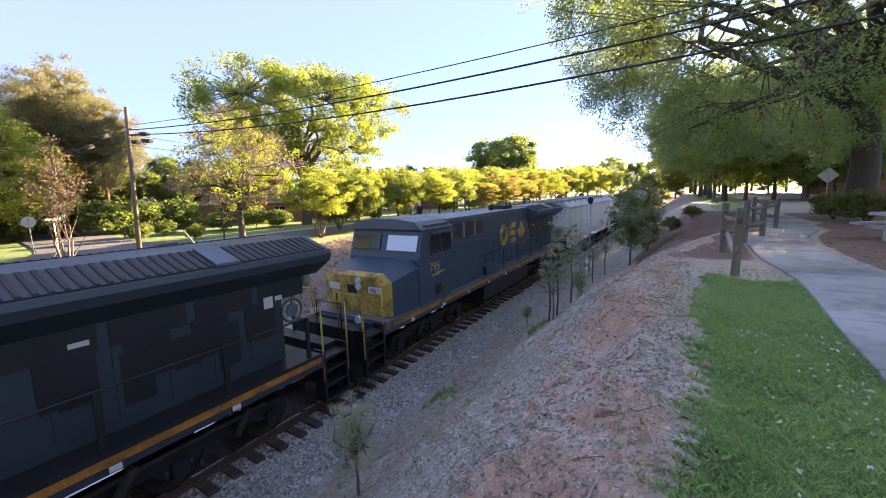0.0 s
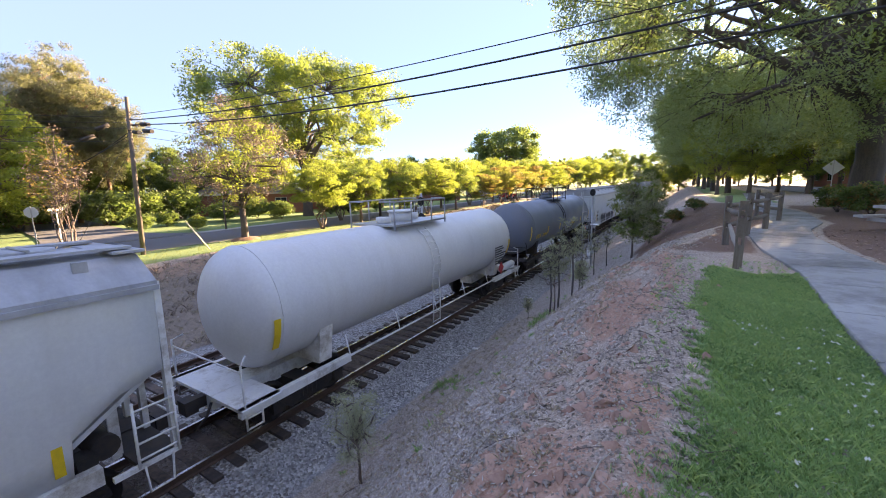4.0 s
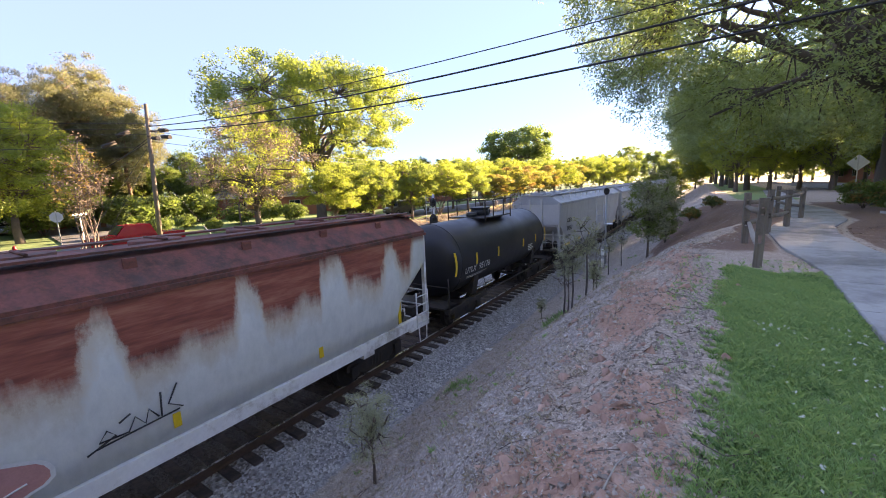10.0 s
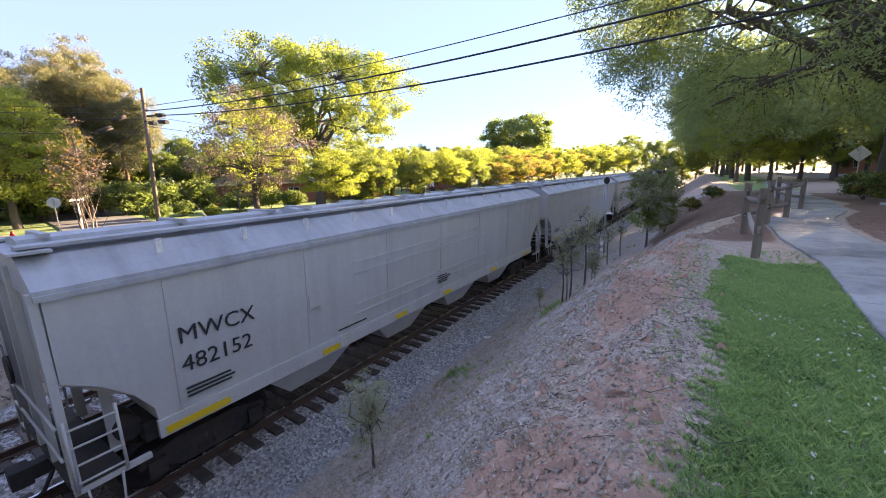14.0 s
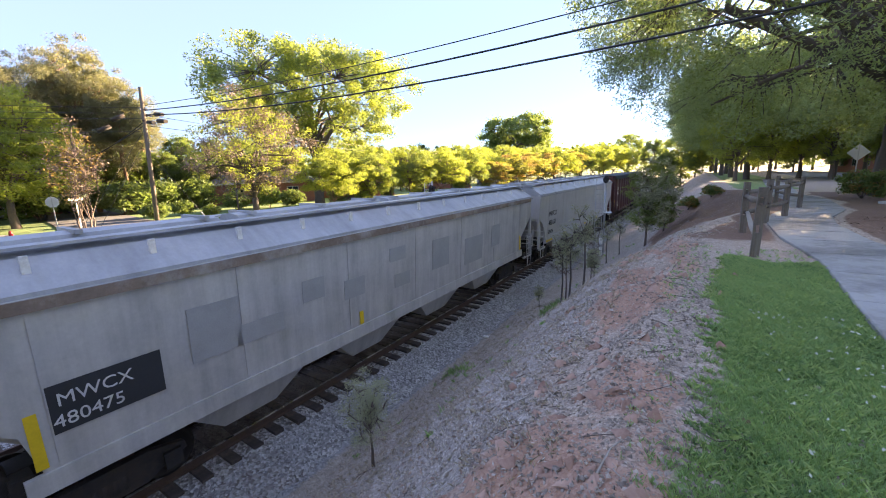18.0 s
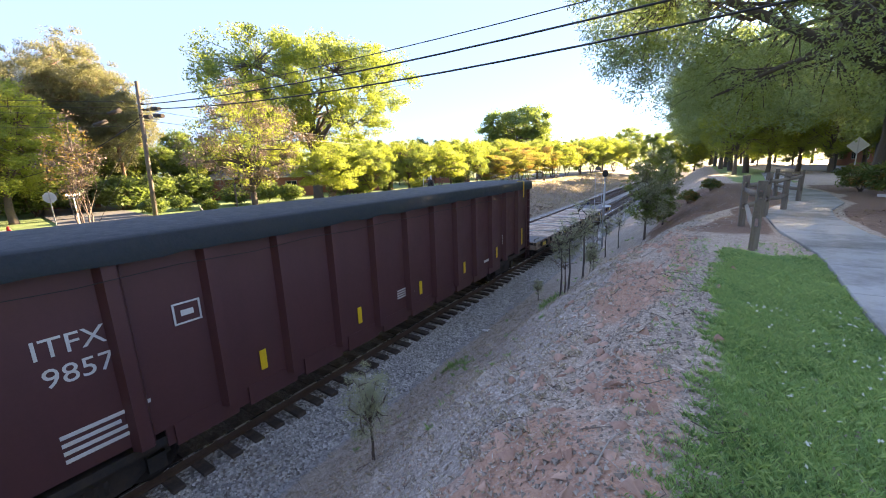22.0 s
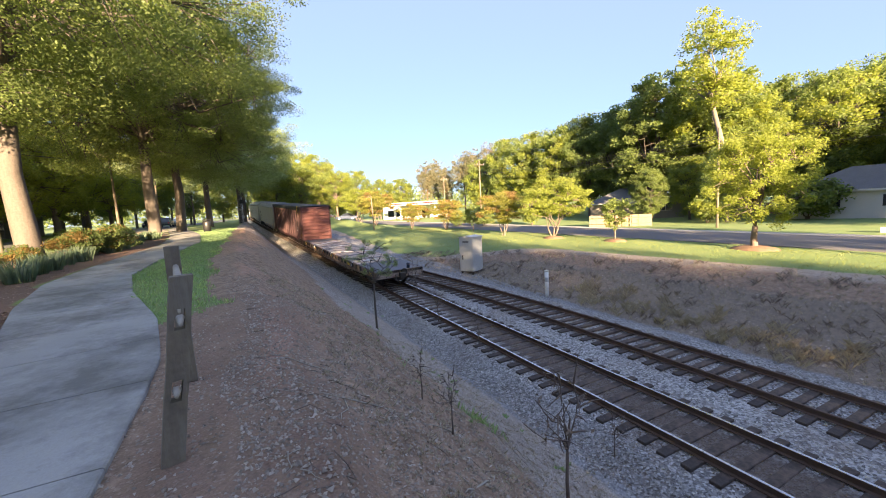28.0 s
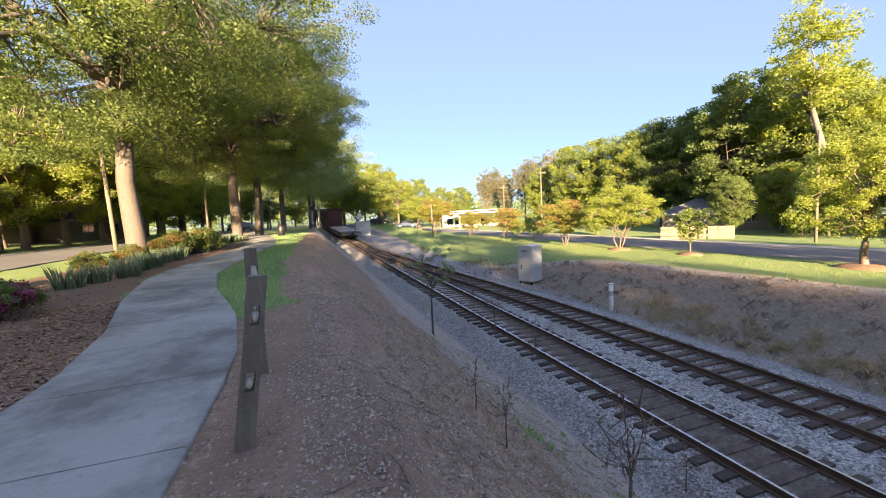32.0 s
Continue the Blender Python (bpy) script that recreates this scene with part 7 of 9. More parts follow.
stand(tall_maple, *at(114.4, 29.3))
young = tree("young_tree", "slender young tree with sparse green leaves in a mulch ring", "tree", 15, 3.9, 1.2, 0.06, 2.4, (1.35, 1.35, 1.3), 50, 0.36, 2600, 0.10, "midleaf", "barkthin", n_limb=10, inner=0.3, group="row of street trees")
stand(young, *at(129.4, 33.8))
again(myrtle, *at(137.5, 37.5), 190, 0.95)
again(GOLD, *at(144.5, 42.5), 10, 0.9)
again(young, *at(149.0, 50.0), 10, 1.0)
for k, (x, y, sc) in enumerate(((23.5, -18, 1.3), (26, -28, 1.5), (23, -36, 1.3), (27, -45, 1.6), (24, -56, 1.5), (22.5, -68, 1.5), (28, -10, 1.5), (31, -36, 1.8), (20.5, -88, 1.6))):
    again(maple, x, y, 59 * k, sc)
again(GOLD, *at(153.0, 58.0), 100, 0.85)
again(GOLD, *at(163.3, 72.0), 210, 1.15)
again(myrtle, *at(165.4, 84.0), 60, 1.2)
again(GOLD, *at(158.0, 66.0), 160, 0.8)
for k, (yaw, r, sc) in enumerate(((176.4, 110, 2.3), (173.4, 104, 2.0), (171.0, 110, 2.3), (168.6, 104, 1.9))):
    again(maple, *at(yaw, r), 71 * k, sc, "broad tree in bright yellow-green leaf beyond the parking lot")
for k, (yaw, r, sc) in enumerate(((209.5, 42, 1.5), (206.5, 46, 1.55), (203.5, 52, 1.6), (201.0, 58, 1.7), (198.5, 66, 1.8), (196.0, 75, 1.9), (194.0, 86, 2.0))):
    again(tall_maple, *at(yaw, r), 67 * k, sc, "loose yellow-green tree lit by low sun across the park street")
for k, (yaw, r, sc) in enumerate(((-3.5, 56, 1.2), (-6.5, 60, 1.3), (-9.0, 66, 1.4), (-11.5, 58, 1.2), (-13.8, 70, 1.4), (-16.0, 64, 1.3))):
    again(tall_maple, *at(yaw, r), 43 * k, sc, "yellow-green tree with light behind it at the park's end")
for k, (yaw, r, sc) in enumerate(((81.5, 50, 1.7), (84.5, 46, 1.5), (79.0, 56, 1.5))):
    again(tall_maple, *at(yaw, r), 91 * k, sc, "light green tree in a garden across the far street")
half_bare = tree("street_tree", "spreading tree, half bare grey twigs and half yellow leaves", "tree", 17, 7.8, 2.0, 0.22, 5.2, (4.1, 4.1, 3.4), 300, 0.5, 22000, 0.065, "yellowleaf", "bark", n_limb=24, inner=0.35, group="row of street trees", second=("twig", 0.5), twigs=1)
stand(half_bare, *at(59.2, 32.0), 150, 1.15)
crape = tree("crape_myrtle", "thin vase-shaped tree with bare orange-brown stems and few leaves", "tree", 18, 6.2, 1.8, 0.09, 4.6, (1.25, 1.25, 2.4), 120, 0.4, 2600, 0.06, "rosyleaf", "barkthin", stems=5, n_limb=24, inner=0.2, group="row of street trees", second=("twig", 0.65))
stand(crape, *at(76.3, 27.0))

# large trees behind the far street
big_oak = tree("oak_tree", "broad oak with open boughs and fresh green leaves", "tree", 21, 19, 5.0, 0.55, 11.8, (11.6, 11.6, 6.2), 480, 1.12, 84000, 0.125, "midleaf", "bark", n_limb=24, inner=0.5, group="trees behind the far street", second=("yellowleaf", 0.45))
stand(big_oak, *at(51.0, 55.0), 20, 1.16)
pine = tree("pine_tree", "tall pine with a bare reddish trunk and a brownish crown", "tree", 22, 21, 10.0, 0.25, 12.8, (4.1, 4.1, 7.4), 300, 0.85, 52000, 0.12, "needle", "barkpine", n_limb=26, inner=0.2, group="trees behind the far street", spread_=(1.1, 1.1, 0.75), aspect=0.3)
stand(pine, *at(75.0, 62))
for k, (yaw, r, sc) in enumerate(((72.3, 60, 0.82), (77.5, 66, 0.95), (79.8, 60, 0.86), (73.8, 70, 1.0), (81.5, 72, 0.9), (70.3, 68, 0.78), (155.5, 135, 0.95), (152.6, 128, 0.8), (150.0, 122, 1.0), (148.2, 118, 1.0), (146.0, 115, 1.05), (153.9, 140, 1.0))):
    again(pine, *at(yaw, r), 61 * k, sc)
dome = tree("oak_tree", "great domed tree far down the street", "tree", 23, 20, 8.0, 0.5, 12.6, (10.5, 10.5, 6.6), 200, 1.7, 34000, 0.26, "midleaf", "bark", n_limb=18, inner=0.6, group="trees behind the far street", second=("darkleaf", 0.4))
stand(dome, *at(22.6, 112), 0, 1.0)
# the yellow share of leaves stands in for sun on this crown
woods = tree("wood_tree", "large green tree at the edge of the woods", "tree", 24, 19, 4.0, 0.35, 9.8, (6.6, 6.6, 9.2), 300, 1.1, 44000, 0.175, "midleaf", "bark", n_limb=16, inner=0.5, group="woods behind the houses", second=("yellowleaf", 0.45))
stand(woods, *at(118.0, 64), 0, 1.0)
woods_b = tree("wood_tree", "tall dark tree at the edge of the woods", "tree", 25, 21, 4.0, 0.35, 10.8, (5.9, 5.9, 10.0), 280, 1.1, 42000, 0.175, "darkleaf", "bark", n_limb=16, inner=0.5, group="woods behind the houses", second=("midleaf", 0.35))
stand(woods_b, *at(124.5, 66), 0, 1.1)
for k, (yaw, r, sc, dark) in enumerate(((128.5, 72, 0.98, 1), (132.5, 76, 0.98, 1), (136, 80, 0.96, 0), (139.5, 86, 0.98, 0), (143, 92, 0.98, 0), (121, 75, 1.05, 1), (115, 62, 0.78, 0), (112, 70, 0.95, 1),
                                        (108, 66, 0.9, 0), (104.5, 72, 0.95, 1), (101, 64, 0.75, 0), (97, 68, 0.85, 1), (93.5, 62, 0.66, 0), (90.5, 70, 0.95, 1), (87.5, 60, 0.7, 0), (85, 66, 0.85, 1),
                                        (68.5, 66, 0.4, 1), (65, 64, 0.38, 1), (61.5, 66, 0.4, 1), (58.5, 66, 0.42, 1), (55, 70, 0.45, 1), (48.5, 70, 0.45, 1), (44.5, 68, 0.42, 1), (71, 64, 0.4, 1), (74.2, 68, 0.42, 1), (77.5, 64, 0.42, 1), (80.5, 66, 0.45, 1), (83, 64, 0.5, 0), (84.5, 72, 0.75, 0), (66.5, 75, 0.55, 1), (63, 72, 0.5, 0), (60, 76, 0.55, 1), (57, 85, 0.6, 0), (46, 75, 0.55, 1), (42.5, 80, 0.5, 1), (39.5, 84, 0.5, 0), (36.5, 95, 0.55, 1), (33, 100, 0.55, 0), (30, 105, 0.5, 1),
                                        (168.3, 118, 0.80, 1), (171.5, 128, 1.05, 0), (174.5, 140, 1.15, 0), (166, 138, 0.95, 0), (162.5, 145, 0.8, 0), (159.5, 150, 0.8, 0), (177, 150, 0.9, 0),
                                        (17.5, 140, 0.6, 0), (14.0, 150, 0.6, 0), (8, 175, 0.9, 0), (5, 160, 0.8, 1), (2, 150, 0.9, 0), (-1, 140, 0.8, 1), (-4, 135, 0.8, 0), (-7, 130, 0.8, 1), (-10, 120, 0.8, 0), (-13, 125, 0.9, 1), (-16.5, 115, 0.8, 0), (-20, 105, 0.9, 1), (-24, 95, 0.9, 0), (-5.5, 110, 0.45, 1), (-8.5, 100, 0.5, 0), (-11.5, 92, 0.5, 1), (3.5, 125, 0.5, 1), (0.5, 118, 0.5, 0), (209, 66, 0.8, 1), (214, 74, 0.9, 0), (203, 80, 0.9, 1), (198, 95, 0.9, 0), (194, 110, 0.9, 1), (190, 125, 0.9, 0), (186.5, 140, 0.9, 1), (219, 60, 0.9, 1), (206, 95, 1.1, 0), (200, 120, 1.1, 1), (183, 150, 0.9, 0), (180, 165, 0.9, 1), (11.5, 165, 0.7, 1), (26.5, 135, 0.55, 1), (147, 100, 0.8, 0), (126.5, 95, 1.1, 1), (118, 95, 1.2, 1), (134, 105, 1.05, 1), (108, 95, 1.15, 1), (98, 95, 1.1, 1), (82, 90, 0.8, 0), (72, 95, 0.75, 0))):
    again(woods_b if dark else woods, *at(yaw, r), 53 * k, sc)
# trees added sunward of the fenced house to cast shade on it
for k, (x, y, sc) in enumerate(((-49.5, -29.5, 0.42), (-44.5, -31.5, 0.36), (-55.0, -28.5, 0.5), (-47.0, -24.0, 0.45), (-62.0, -36.0, 0.6), (-58.0, -46.0, 0.6))):
    again(woods_b if k % 2 else woods, x, y, 67 * k, sc)
poplar = tree("poplar_tree", "very tall light-green tree with a pale leaning trunk", "tree", 26, 26, 13.0, 0.32, 18.5, (4.0, 4.0, 6.6), 130, 0.9, 9000, 0.17, "yellowleaf", "barkgrey", n_limb=20, lean=(0.6, -2.6), inner=0.35, group="woods behind the houses")
stand(poplar, *at(116.0, 56), 0, 0.98)
magnolia = tree("magnolia_tree", "upright magnolia with bronze-backed dark leaves", "tree", 27, 8.0, 1.6, 0.16, 4.8, (2.2, 2.2, 3.0), 100, 0.6, 7000, 0.16, "goldleaf", "barkthin", n_limb=14, inner=0.4, group="garden trees", second=("darkleaf", 0.55))
stand(magnolia, *at(84.6, 52), 0, 1.0)
shrub = tree("garden_shrub", "rounded yellow-green evergreen garden shrub", "shrub", 31, 2.0, 0.3, 0.05, 1.0, (1.15, 1.15, 0.95), 90, 0.35, 4200, 0.085, "yellowleaf", "barkthin", stems=3, n_limb=12, inner=0.5, group="garden shrubs", second=("midleaf", 0.5))
stand(shrub, *at(85.4, 40.5), 0, 1.25)
dark_shrub = tree("garden_shrub", "dark green rounded garden shrub", "shrub", 32, 2.0, 0.3, 0.05, 1.0, (1.3, 1.3, 0.85), 90, 0.38, 3800, 0.10, "darkleaf", "barkthin", stems=3, n_limb=12, inner=0.5, group="garden shrubs", second=("midleaf", 0.25))
stand(dark_shrub, *at(70.0, 47), 0, 0.9)
for k, (yaw, r, sc, bright) in enumerate(((64.5, 44, 0.75, 1), (67.5, 50, 0.9, 0), (61.5, 52, 1.2, 0), (57.5, 54, 1.4, 0), (54.5, 52, 1.2, 0), (48, 56, 1.3, 0), (45.5, 58, 1.4, 0), (73, 56, 2.0, 0), (76.5, 58, 2.2, 0), (79.8, 56, 2.2, 0), (69.5, 58, 2.0, 0),
                                          (66, 60, 2.0, 0), (41.5, 60, 1.0, 1), (37, 66, 1.0, 0), (31, 78, 1.1, 0), (27, 88, 1.1, 1), (103, 58, 2.4, 0), (110, 54, 2.2, 0), (119, 52, 1.6, 1), (147.5, 62, 1.4, 0), (140.5, 60, 1.8, 1), (151, 66, 1.4, 0))):
    again(shrub if bright else dark_shrub, *at(yaw, r), 71 * k, sc)

# young pines and saplings on the near bank
young_pine = tree("young_pine", "young pine with wispy grey-green needles on the bank", "tree", 41, 4.2, 0.8, 0.05, 2.4, (1.0, 1.0, 1.9), 110, 0.32, 5200, 0.12, "sapneedle", "barkthin", n_limb=26, inner=0.15, group="young pines on the bank", second=("midleaf", 0.5), droop=0.0, aspect=0.14)
stand(young_pine, *at(5.4, 19.6))
again(young_pine, *at(3.4, 21.5), 40, 0.8)
again(young_pine, *at(52.6, 21.5), 20, 0.55)
again(young_pine, *at(36.0, 33.0), 70, 0.35)
again(young_pine, *at(21.5, 60.0), 120, 0.5)
sapling = tree("pine_sapling", "thin pine sapling with pale grey-green needles", "sapling", 42, 1.5, 0.5, 0.022, 1.0, (0.40, 0.40, 0.70), 70, 0.14, 3400, 0.06, "sapneedle", "barkthin", n_limb=30, inner=0.1, group="saplings on the bank", droop=-0.6, aspect=0.06)
SPOT = at(46.6, 5.25)
stand(sapling, *SPOT, 0, 1.0)
SAPS = ((19.2, 15.4, 0.6), (12.0, 14.0, 0.9))
for k, (yaw, r, sc) in enumerate(SAPS):
    again(sapling, *at(yaw, r), 50 * k, sc)
tall_sapling = tree("tall_sapling", "slender sapling with a bare stem and a wispy crown", "sapling", 45, 3.4, 1.7, 0.035, 2.3, (0.5, 0.5, 1.0), 44, 0.16, 900, 0.075, "sapneedle", "bark", n_limb=16, inner=0.2, group="saplings on the bank", droop=-0.4, aspect=0.1)
stand(tall_sapling, *at(16.0, 12.6), 0, 0.8)
for k, (yaw, r, sc) in enumerate(((14.9, 12.5, 0.86), (13.0, 12.0, 0.9), (10.1, 20.6, 0.75), (8.5, 21.3, 0.7))):
    again(tall_sapling, *at(yaw, r), 77 * k, sc)
bare = tree("bare_sapling", "leafless sapling with thin crooked twigs", "sapling", 43, 2.2, 1.0, 0.03, 1.7, (0.75, 0.75, 0.9), 46, 0.10, 90, 0.04, "twig", "barkthin", n_limb=12, inner=0.2, group="saplings on the bank")
stand(bare, *at(136.2, 5.44), 0, 0.92)
for k, (yaw, r, sc) in enumerate(((75.5, 4.5, 0.42), (153.7, 4.12, 0.32), (158.2, 5.8, 0.34), (149, 14.0, 0.7), (155, 17.0, 0.9), (158, 21.0, 1.0), (129.6, 8.5, 0.5), (11.6, 16.0, 0.8), (15.4, 13.5, 0.9))):
    again(bare, *at(yaw, r), 37 * k, sc)
small_pine = tree("small_pine", "spindly young pine with tufted twig ends", "sapling", 44, 4.0, 2.0, 0.045, 3.0, (1.15, 1.15, 0.95), 34, 0.14, 1500, 0.10, "oakleaf", "bark", n_limb=14, inner=0.5, group="saplings on the bank", droop=-0.5, aspect=0.08)
stand(small_pine, *at(164.3, 16.2), 0, 1.0)

# ---- poles, wires and signals ----
def wood_pole(name, label, x, y, height, lean=(0, 0), r=0.15, arm=False):
    root = thing(name, label, "utility pole", "utility poles")
    bm = bmesh.new()
    tube(bm, [(0, 0, -0.4), (lean[0] * 0.5, lean[1] * 0.5, height * 0.5), (lean[0], lean[1], height)], [r * 0.85, r * 0.74, r * 0.6], 12)
    part("pole", bm, "pole", root)
    if arm:
        boxes("crossarm", [(lean[0] - 1.1, lean[0] + 1.1, lean[1] - 0.05, lean[1] + 0.05, height - 0.8, height - 0.68)], "pole", root)
        for dx in (-1.0, -0.4, 0.4, 1.0):
            bm = bmesh.new()
            disc(bm, (lean[0] + dx, lean[1], height - 0.6), (0, 0, 1), 0.05, 0.16, 8)
            part("insulator", bm, "casegrey", root)
    root.matrix_basis = pose(x, y, float(ground_z(x, y)))
    return root


def cable(name, label, a, b, sag, r=0.018, material="wire", group="overhead cables"):
    a, b = Vector(a), Vector(b)
    bm = bmesh.new()
    pts = [a.lerp(b, k / 20) - Vector((0, 0, 4 * sag * (k / 20) * (1 - k / 20))) for k in range(21)]
    tube(bm, pts, r, 5)
    ob = part(name, bm, material, None)
    return tagged(ob, label, "cable", group)


PX, PY = at(70.2, 28.9)
main_pole = wood_pole("utility_pole", "leaning wooden utility pole beside the far street", PX, PY, 9.0, (0.25, 0.30), 0.16)
for k, (dz, l) in enumerate(((7.75, 0.0), (7.45, 0.2), (7.15, -0.2))):
    bm = bmesh.new()
    tube(bm, [(0.1, 0.2, dz), (0.45, 0.3 + l, dz)], 0.03, 6)
    disc(bm, (0.5, 0.3 + l, dz), (1, 0, 0), 0.06, 0.16, 8)
    part("bracket", bm, "iron", main_pole)
for (a, b, c), ln in (((1.9, 0.35, 7.35), 0.75), ((1.4, 0.1, 6.95), 0.6), ((3.0, 0.0, 6.85), 0.8)):
    bm = bmesh.new()
    disc(bm, (a, b, c), (1, 0.05, -0.12), 0.11, ln, 10)
    part("splice_case", bm, "iron", main_pole, "black cable splice case")
for (a, b, c) in ((-0.4, -0.8, 7.3), (-0.8, -1.4, 6.7)):
    bm = bmesh.new()
    disc(bm, (a, b, c), (0.4, 1, 0.5), 0.11, 0.7, 10)
    part("splice_case", bm, "iron", main_pole, "black cable splice case")
gz0 = float(ground_z(PX, PY))
NX, NY = 13.5, 10.9  # the pole on the park side
wood_pole("utility_pole", "wooden utility pole at the park street", NX, NY, 9.0, (0, 0), 0.15)
gzn = float(ground_z(NX, NY))
TOPX, TOPY = PX + 0.25, PY + 0.3
for z0, z1, sag, r in ((8.0, 6.0, 0.62, 0.016), (7.75, 5.75, 0.80, 0.028), (7.5, 5.25, 0.95, 0.028)):
    cable("overhead_cable", "black cable strung across the tracks", (TOPX, TOPY, gz0 + z0), (NX, NY, gzn + z1), sag, r)
F1 = at(118.0, 46)
F2 = at(143.5, 62)
wood_pole("utility_pole", "wooden utility pole among the garden trees", *F1, 9.5, (0, 0), 0.14)
wood_pole("utility_pole", "tall utility pole with a crossarm", *at(147.7, 78), 12.0, (0, 0), 0.17, True)
wood_pole("utility_pole", "distant utility pole with a crossarm", *at(153.0, 110), 11.5, (0, 0), 0.16, True)
wood_pole("utility_pole", "short wooden pole beside the parking lot", *at(163.6, 62), 5.4, (0.15, 0), 0.12)
wood_pole("utility_pole", "thin wooden pole beyond the street", *at(61.3, 41.5), 6.5, (0, 0), 0.10)
wood_pole("utility_pole", "distant utility pole with a crossarm", *at(29.5, 84), 9.0, (0, 0), 0.14, True)
for z0, z1 in ((7.9, 8.8), (7.6, 8.5), (7.3, 8.2), (6.6, 7.4)):
    cable("overhead_cable", "thin cable running along the far street", (TOPX, TOPY, gz0 + z0), (*F1, float(ground_z(*F1)) + z1), 0.7, 0.012, "thinwire")
    q = at(147.7, 78)
    cable("overhead_cable", "thin cable running along the far street", (*F1, float(ground_z(*F1)) + z1), (*q, float(ground_z(*q)) + z1 + 1.5), 0.8, 0.014, "thinwire")
q = at(29.5, 84)
for z0, z1 in ((7.5, 8.2), (6.9, 7.9)):
    cable("overhead_cable", "thin cable running down the far street", (TOPX, TOPY, gz0 + z0), (*q, float(ground_z(*q)) + z1), 0.9, 0.014, "thinwire")
    cable("overhead_cable", "thin cable running down the far street", (*q, float(ground_z(*q)) + z1), (q[0] + 6, q[1] + 70, 8.0), 0.9, 0.016, "thinwire")
cable("overhead_cable", "black service cable to the gardens", (TOPX, TOPY, gz0 + 7.2), (*at(80.5, 60), 7.0), 1.2, 0.02)
cable("overhead_cable", "black service cable to the gardens", (TOPX, TOPY, gz0 + 7.0), (*at(84.5, 60), 5.8), 1.4, 0.02)
for yaw, top in ((63.4, 5.2), (76.8, 6.4), (78.6, 6.9)):
    gx, gy = at(yaw, 28.2)
    root = thing("guy_wire", "guy wire anchoring the utility pole", "guy wire", "guy wires")
    a, b = Vector((gx, gy, float(ground_z(gx, gy)))), Vector((TOPX, TOPY, gz0 + top))
    bm = bmesh.new()
    tube(bm, [a, b], 0.010, 5)
    part("strand", bm, "thinwire", root)
    bm = bmesh.new()
    tube(bm, [a, a.lerp(b, 0.34 if yaw < 70 else 0.2)], 0.035, 6)
    part("guard", bm, "guy" if yaw < 70 else "wire", root)
# poles and cable beside the park street
for x, y, h, ln in ((11.2, -27.0, 8.5, (0.2, 0.3)), (11.0, -46.0, 8.0, (0, 0)), (11.2, -66.0, 8.0, (0, 0)), (19.8, -20.0, 8.0, (-0.2, 0)), (20.5, -34.0, 8.5, (0.3, 0))):
    wood_pole("utility_pole", "pale wooden utility pole beside the park street", x, y, h, ln, 0.14)
cable("overhead_cable", "thick bundled cable above the park street", (19.8, -20.0, 11.6), (11.2, -46, 11.2), 0.9, 0.035)
cable("overhead_cable", "thick bundled cable above the park street", (26.0, 2.0, 11.6), (19.8, -20, 11.6), 0.9, 0.035)
cable("overhead_cable", "thin cable above the park street", (11.2, -46, 10.6), (11.2, -66, 10.6), 0.5, 0.02)


def signal_mast(x, y, height, heads, label, turn=0.0, ladder_side=1):
    root = thing("railway_signal", label, "railway signal", "railway signals")
    bm = bmesh.new()
    tube(bm, [(0, 0, -0.3), (0, 0, height)], 0.065, 10)
    part("mast", bm, "galv", root)
    boxes("base", [(-0.3, 0.3, -0.3, 0.3, -0.4, 0.12)], "kerb", root, "concrete foot", 0.02)
    bm = bmesh.new()
    for dx in (-0.2, 0.2):
        tube(bm, [(ladder_side * 0.35 + dx, 0, 0), (ladder_side * 0.35 + dx, 0, height - 0.1)], 0.02, 5)
    z = 0.25
    while z < height - 0.2:
        tube(bm, [(ladder_side * 0.35 - 0.2, 0, z), (ladder_side * 0.35 + 0.2, 0, z)], 0.012, 5)
        z += 0.3
    part("ladder", bm, "galv", root)
    boxes("platform", [(-0.1, ladder_side * 0.35 + 0.4 if ladder_side > 0 else 0.4, -0.35, 0.35, height * 0.55, height * 0.55 + 0.04)], "galv", root)
    for z, w, h in heads:
        bm = bmesh.new()
        ring = [(w * math.cos(a), z + h * math.sin(a)) for a in (2 * math.pi * k / 18 for k in range(18))]
        prism(bm, ring, -0.12, -0.09)
        head = part("signal_head", bm, "black", root, "black oval signal target")
        boxes("lamp_case", [(-w * 0.55, w * 0.55, -0.09, 0.2, z - h * 0.7, z + h * 0.7)], "black", head, "", 0.03)
        bm = bmesh.new()
        for dz in (-h * 0.45, h * 0.4):
            tube(bm, [(0, -0.12, z + dz), (0, -0.36, z + dz)], 0.09, 10)
        part("visor", bm, "black", head)
    boxes("junction_box", [(-0.16, 0.16, -0.2, 0.1, 0.9, 1.35)], "casegrey", root, "", 0.01)
    root.matrix_basis = pose(x, y, float(ground_z(x, y)), 0, 0, turn)
    return root


signal_mast(*at(34.9, 25.8), 5.3, ((4.75, 0.2, 0.3), (3.45, 0.3, 0.55)), "tall railway signal mast with ladder and two black heads", 10, -1)
signal_mast(*at(10.6, 26.2), 4.9, ((4.75, 0.17, 0.22),), "railway signal mast with ladder and platform beside the near track", 10, -1)
signal_mast(*at(180.7, 62), 3.9, ((3.3, 0.3, 0.4),), "pale railway signal mast on the bank", 0, 1)


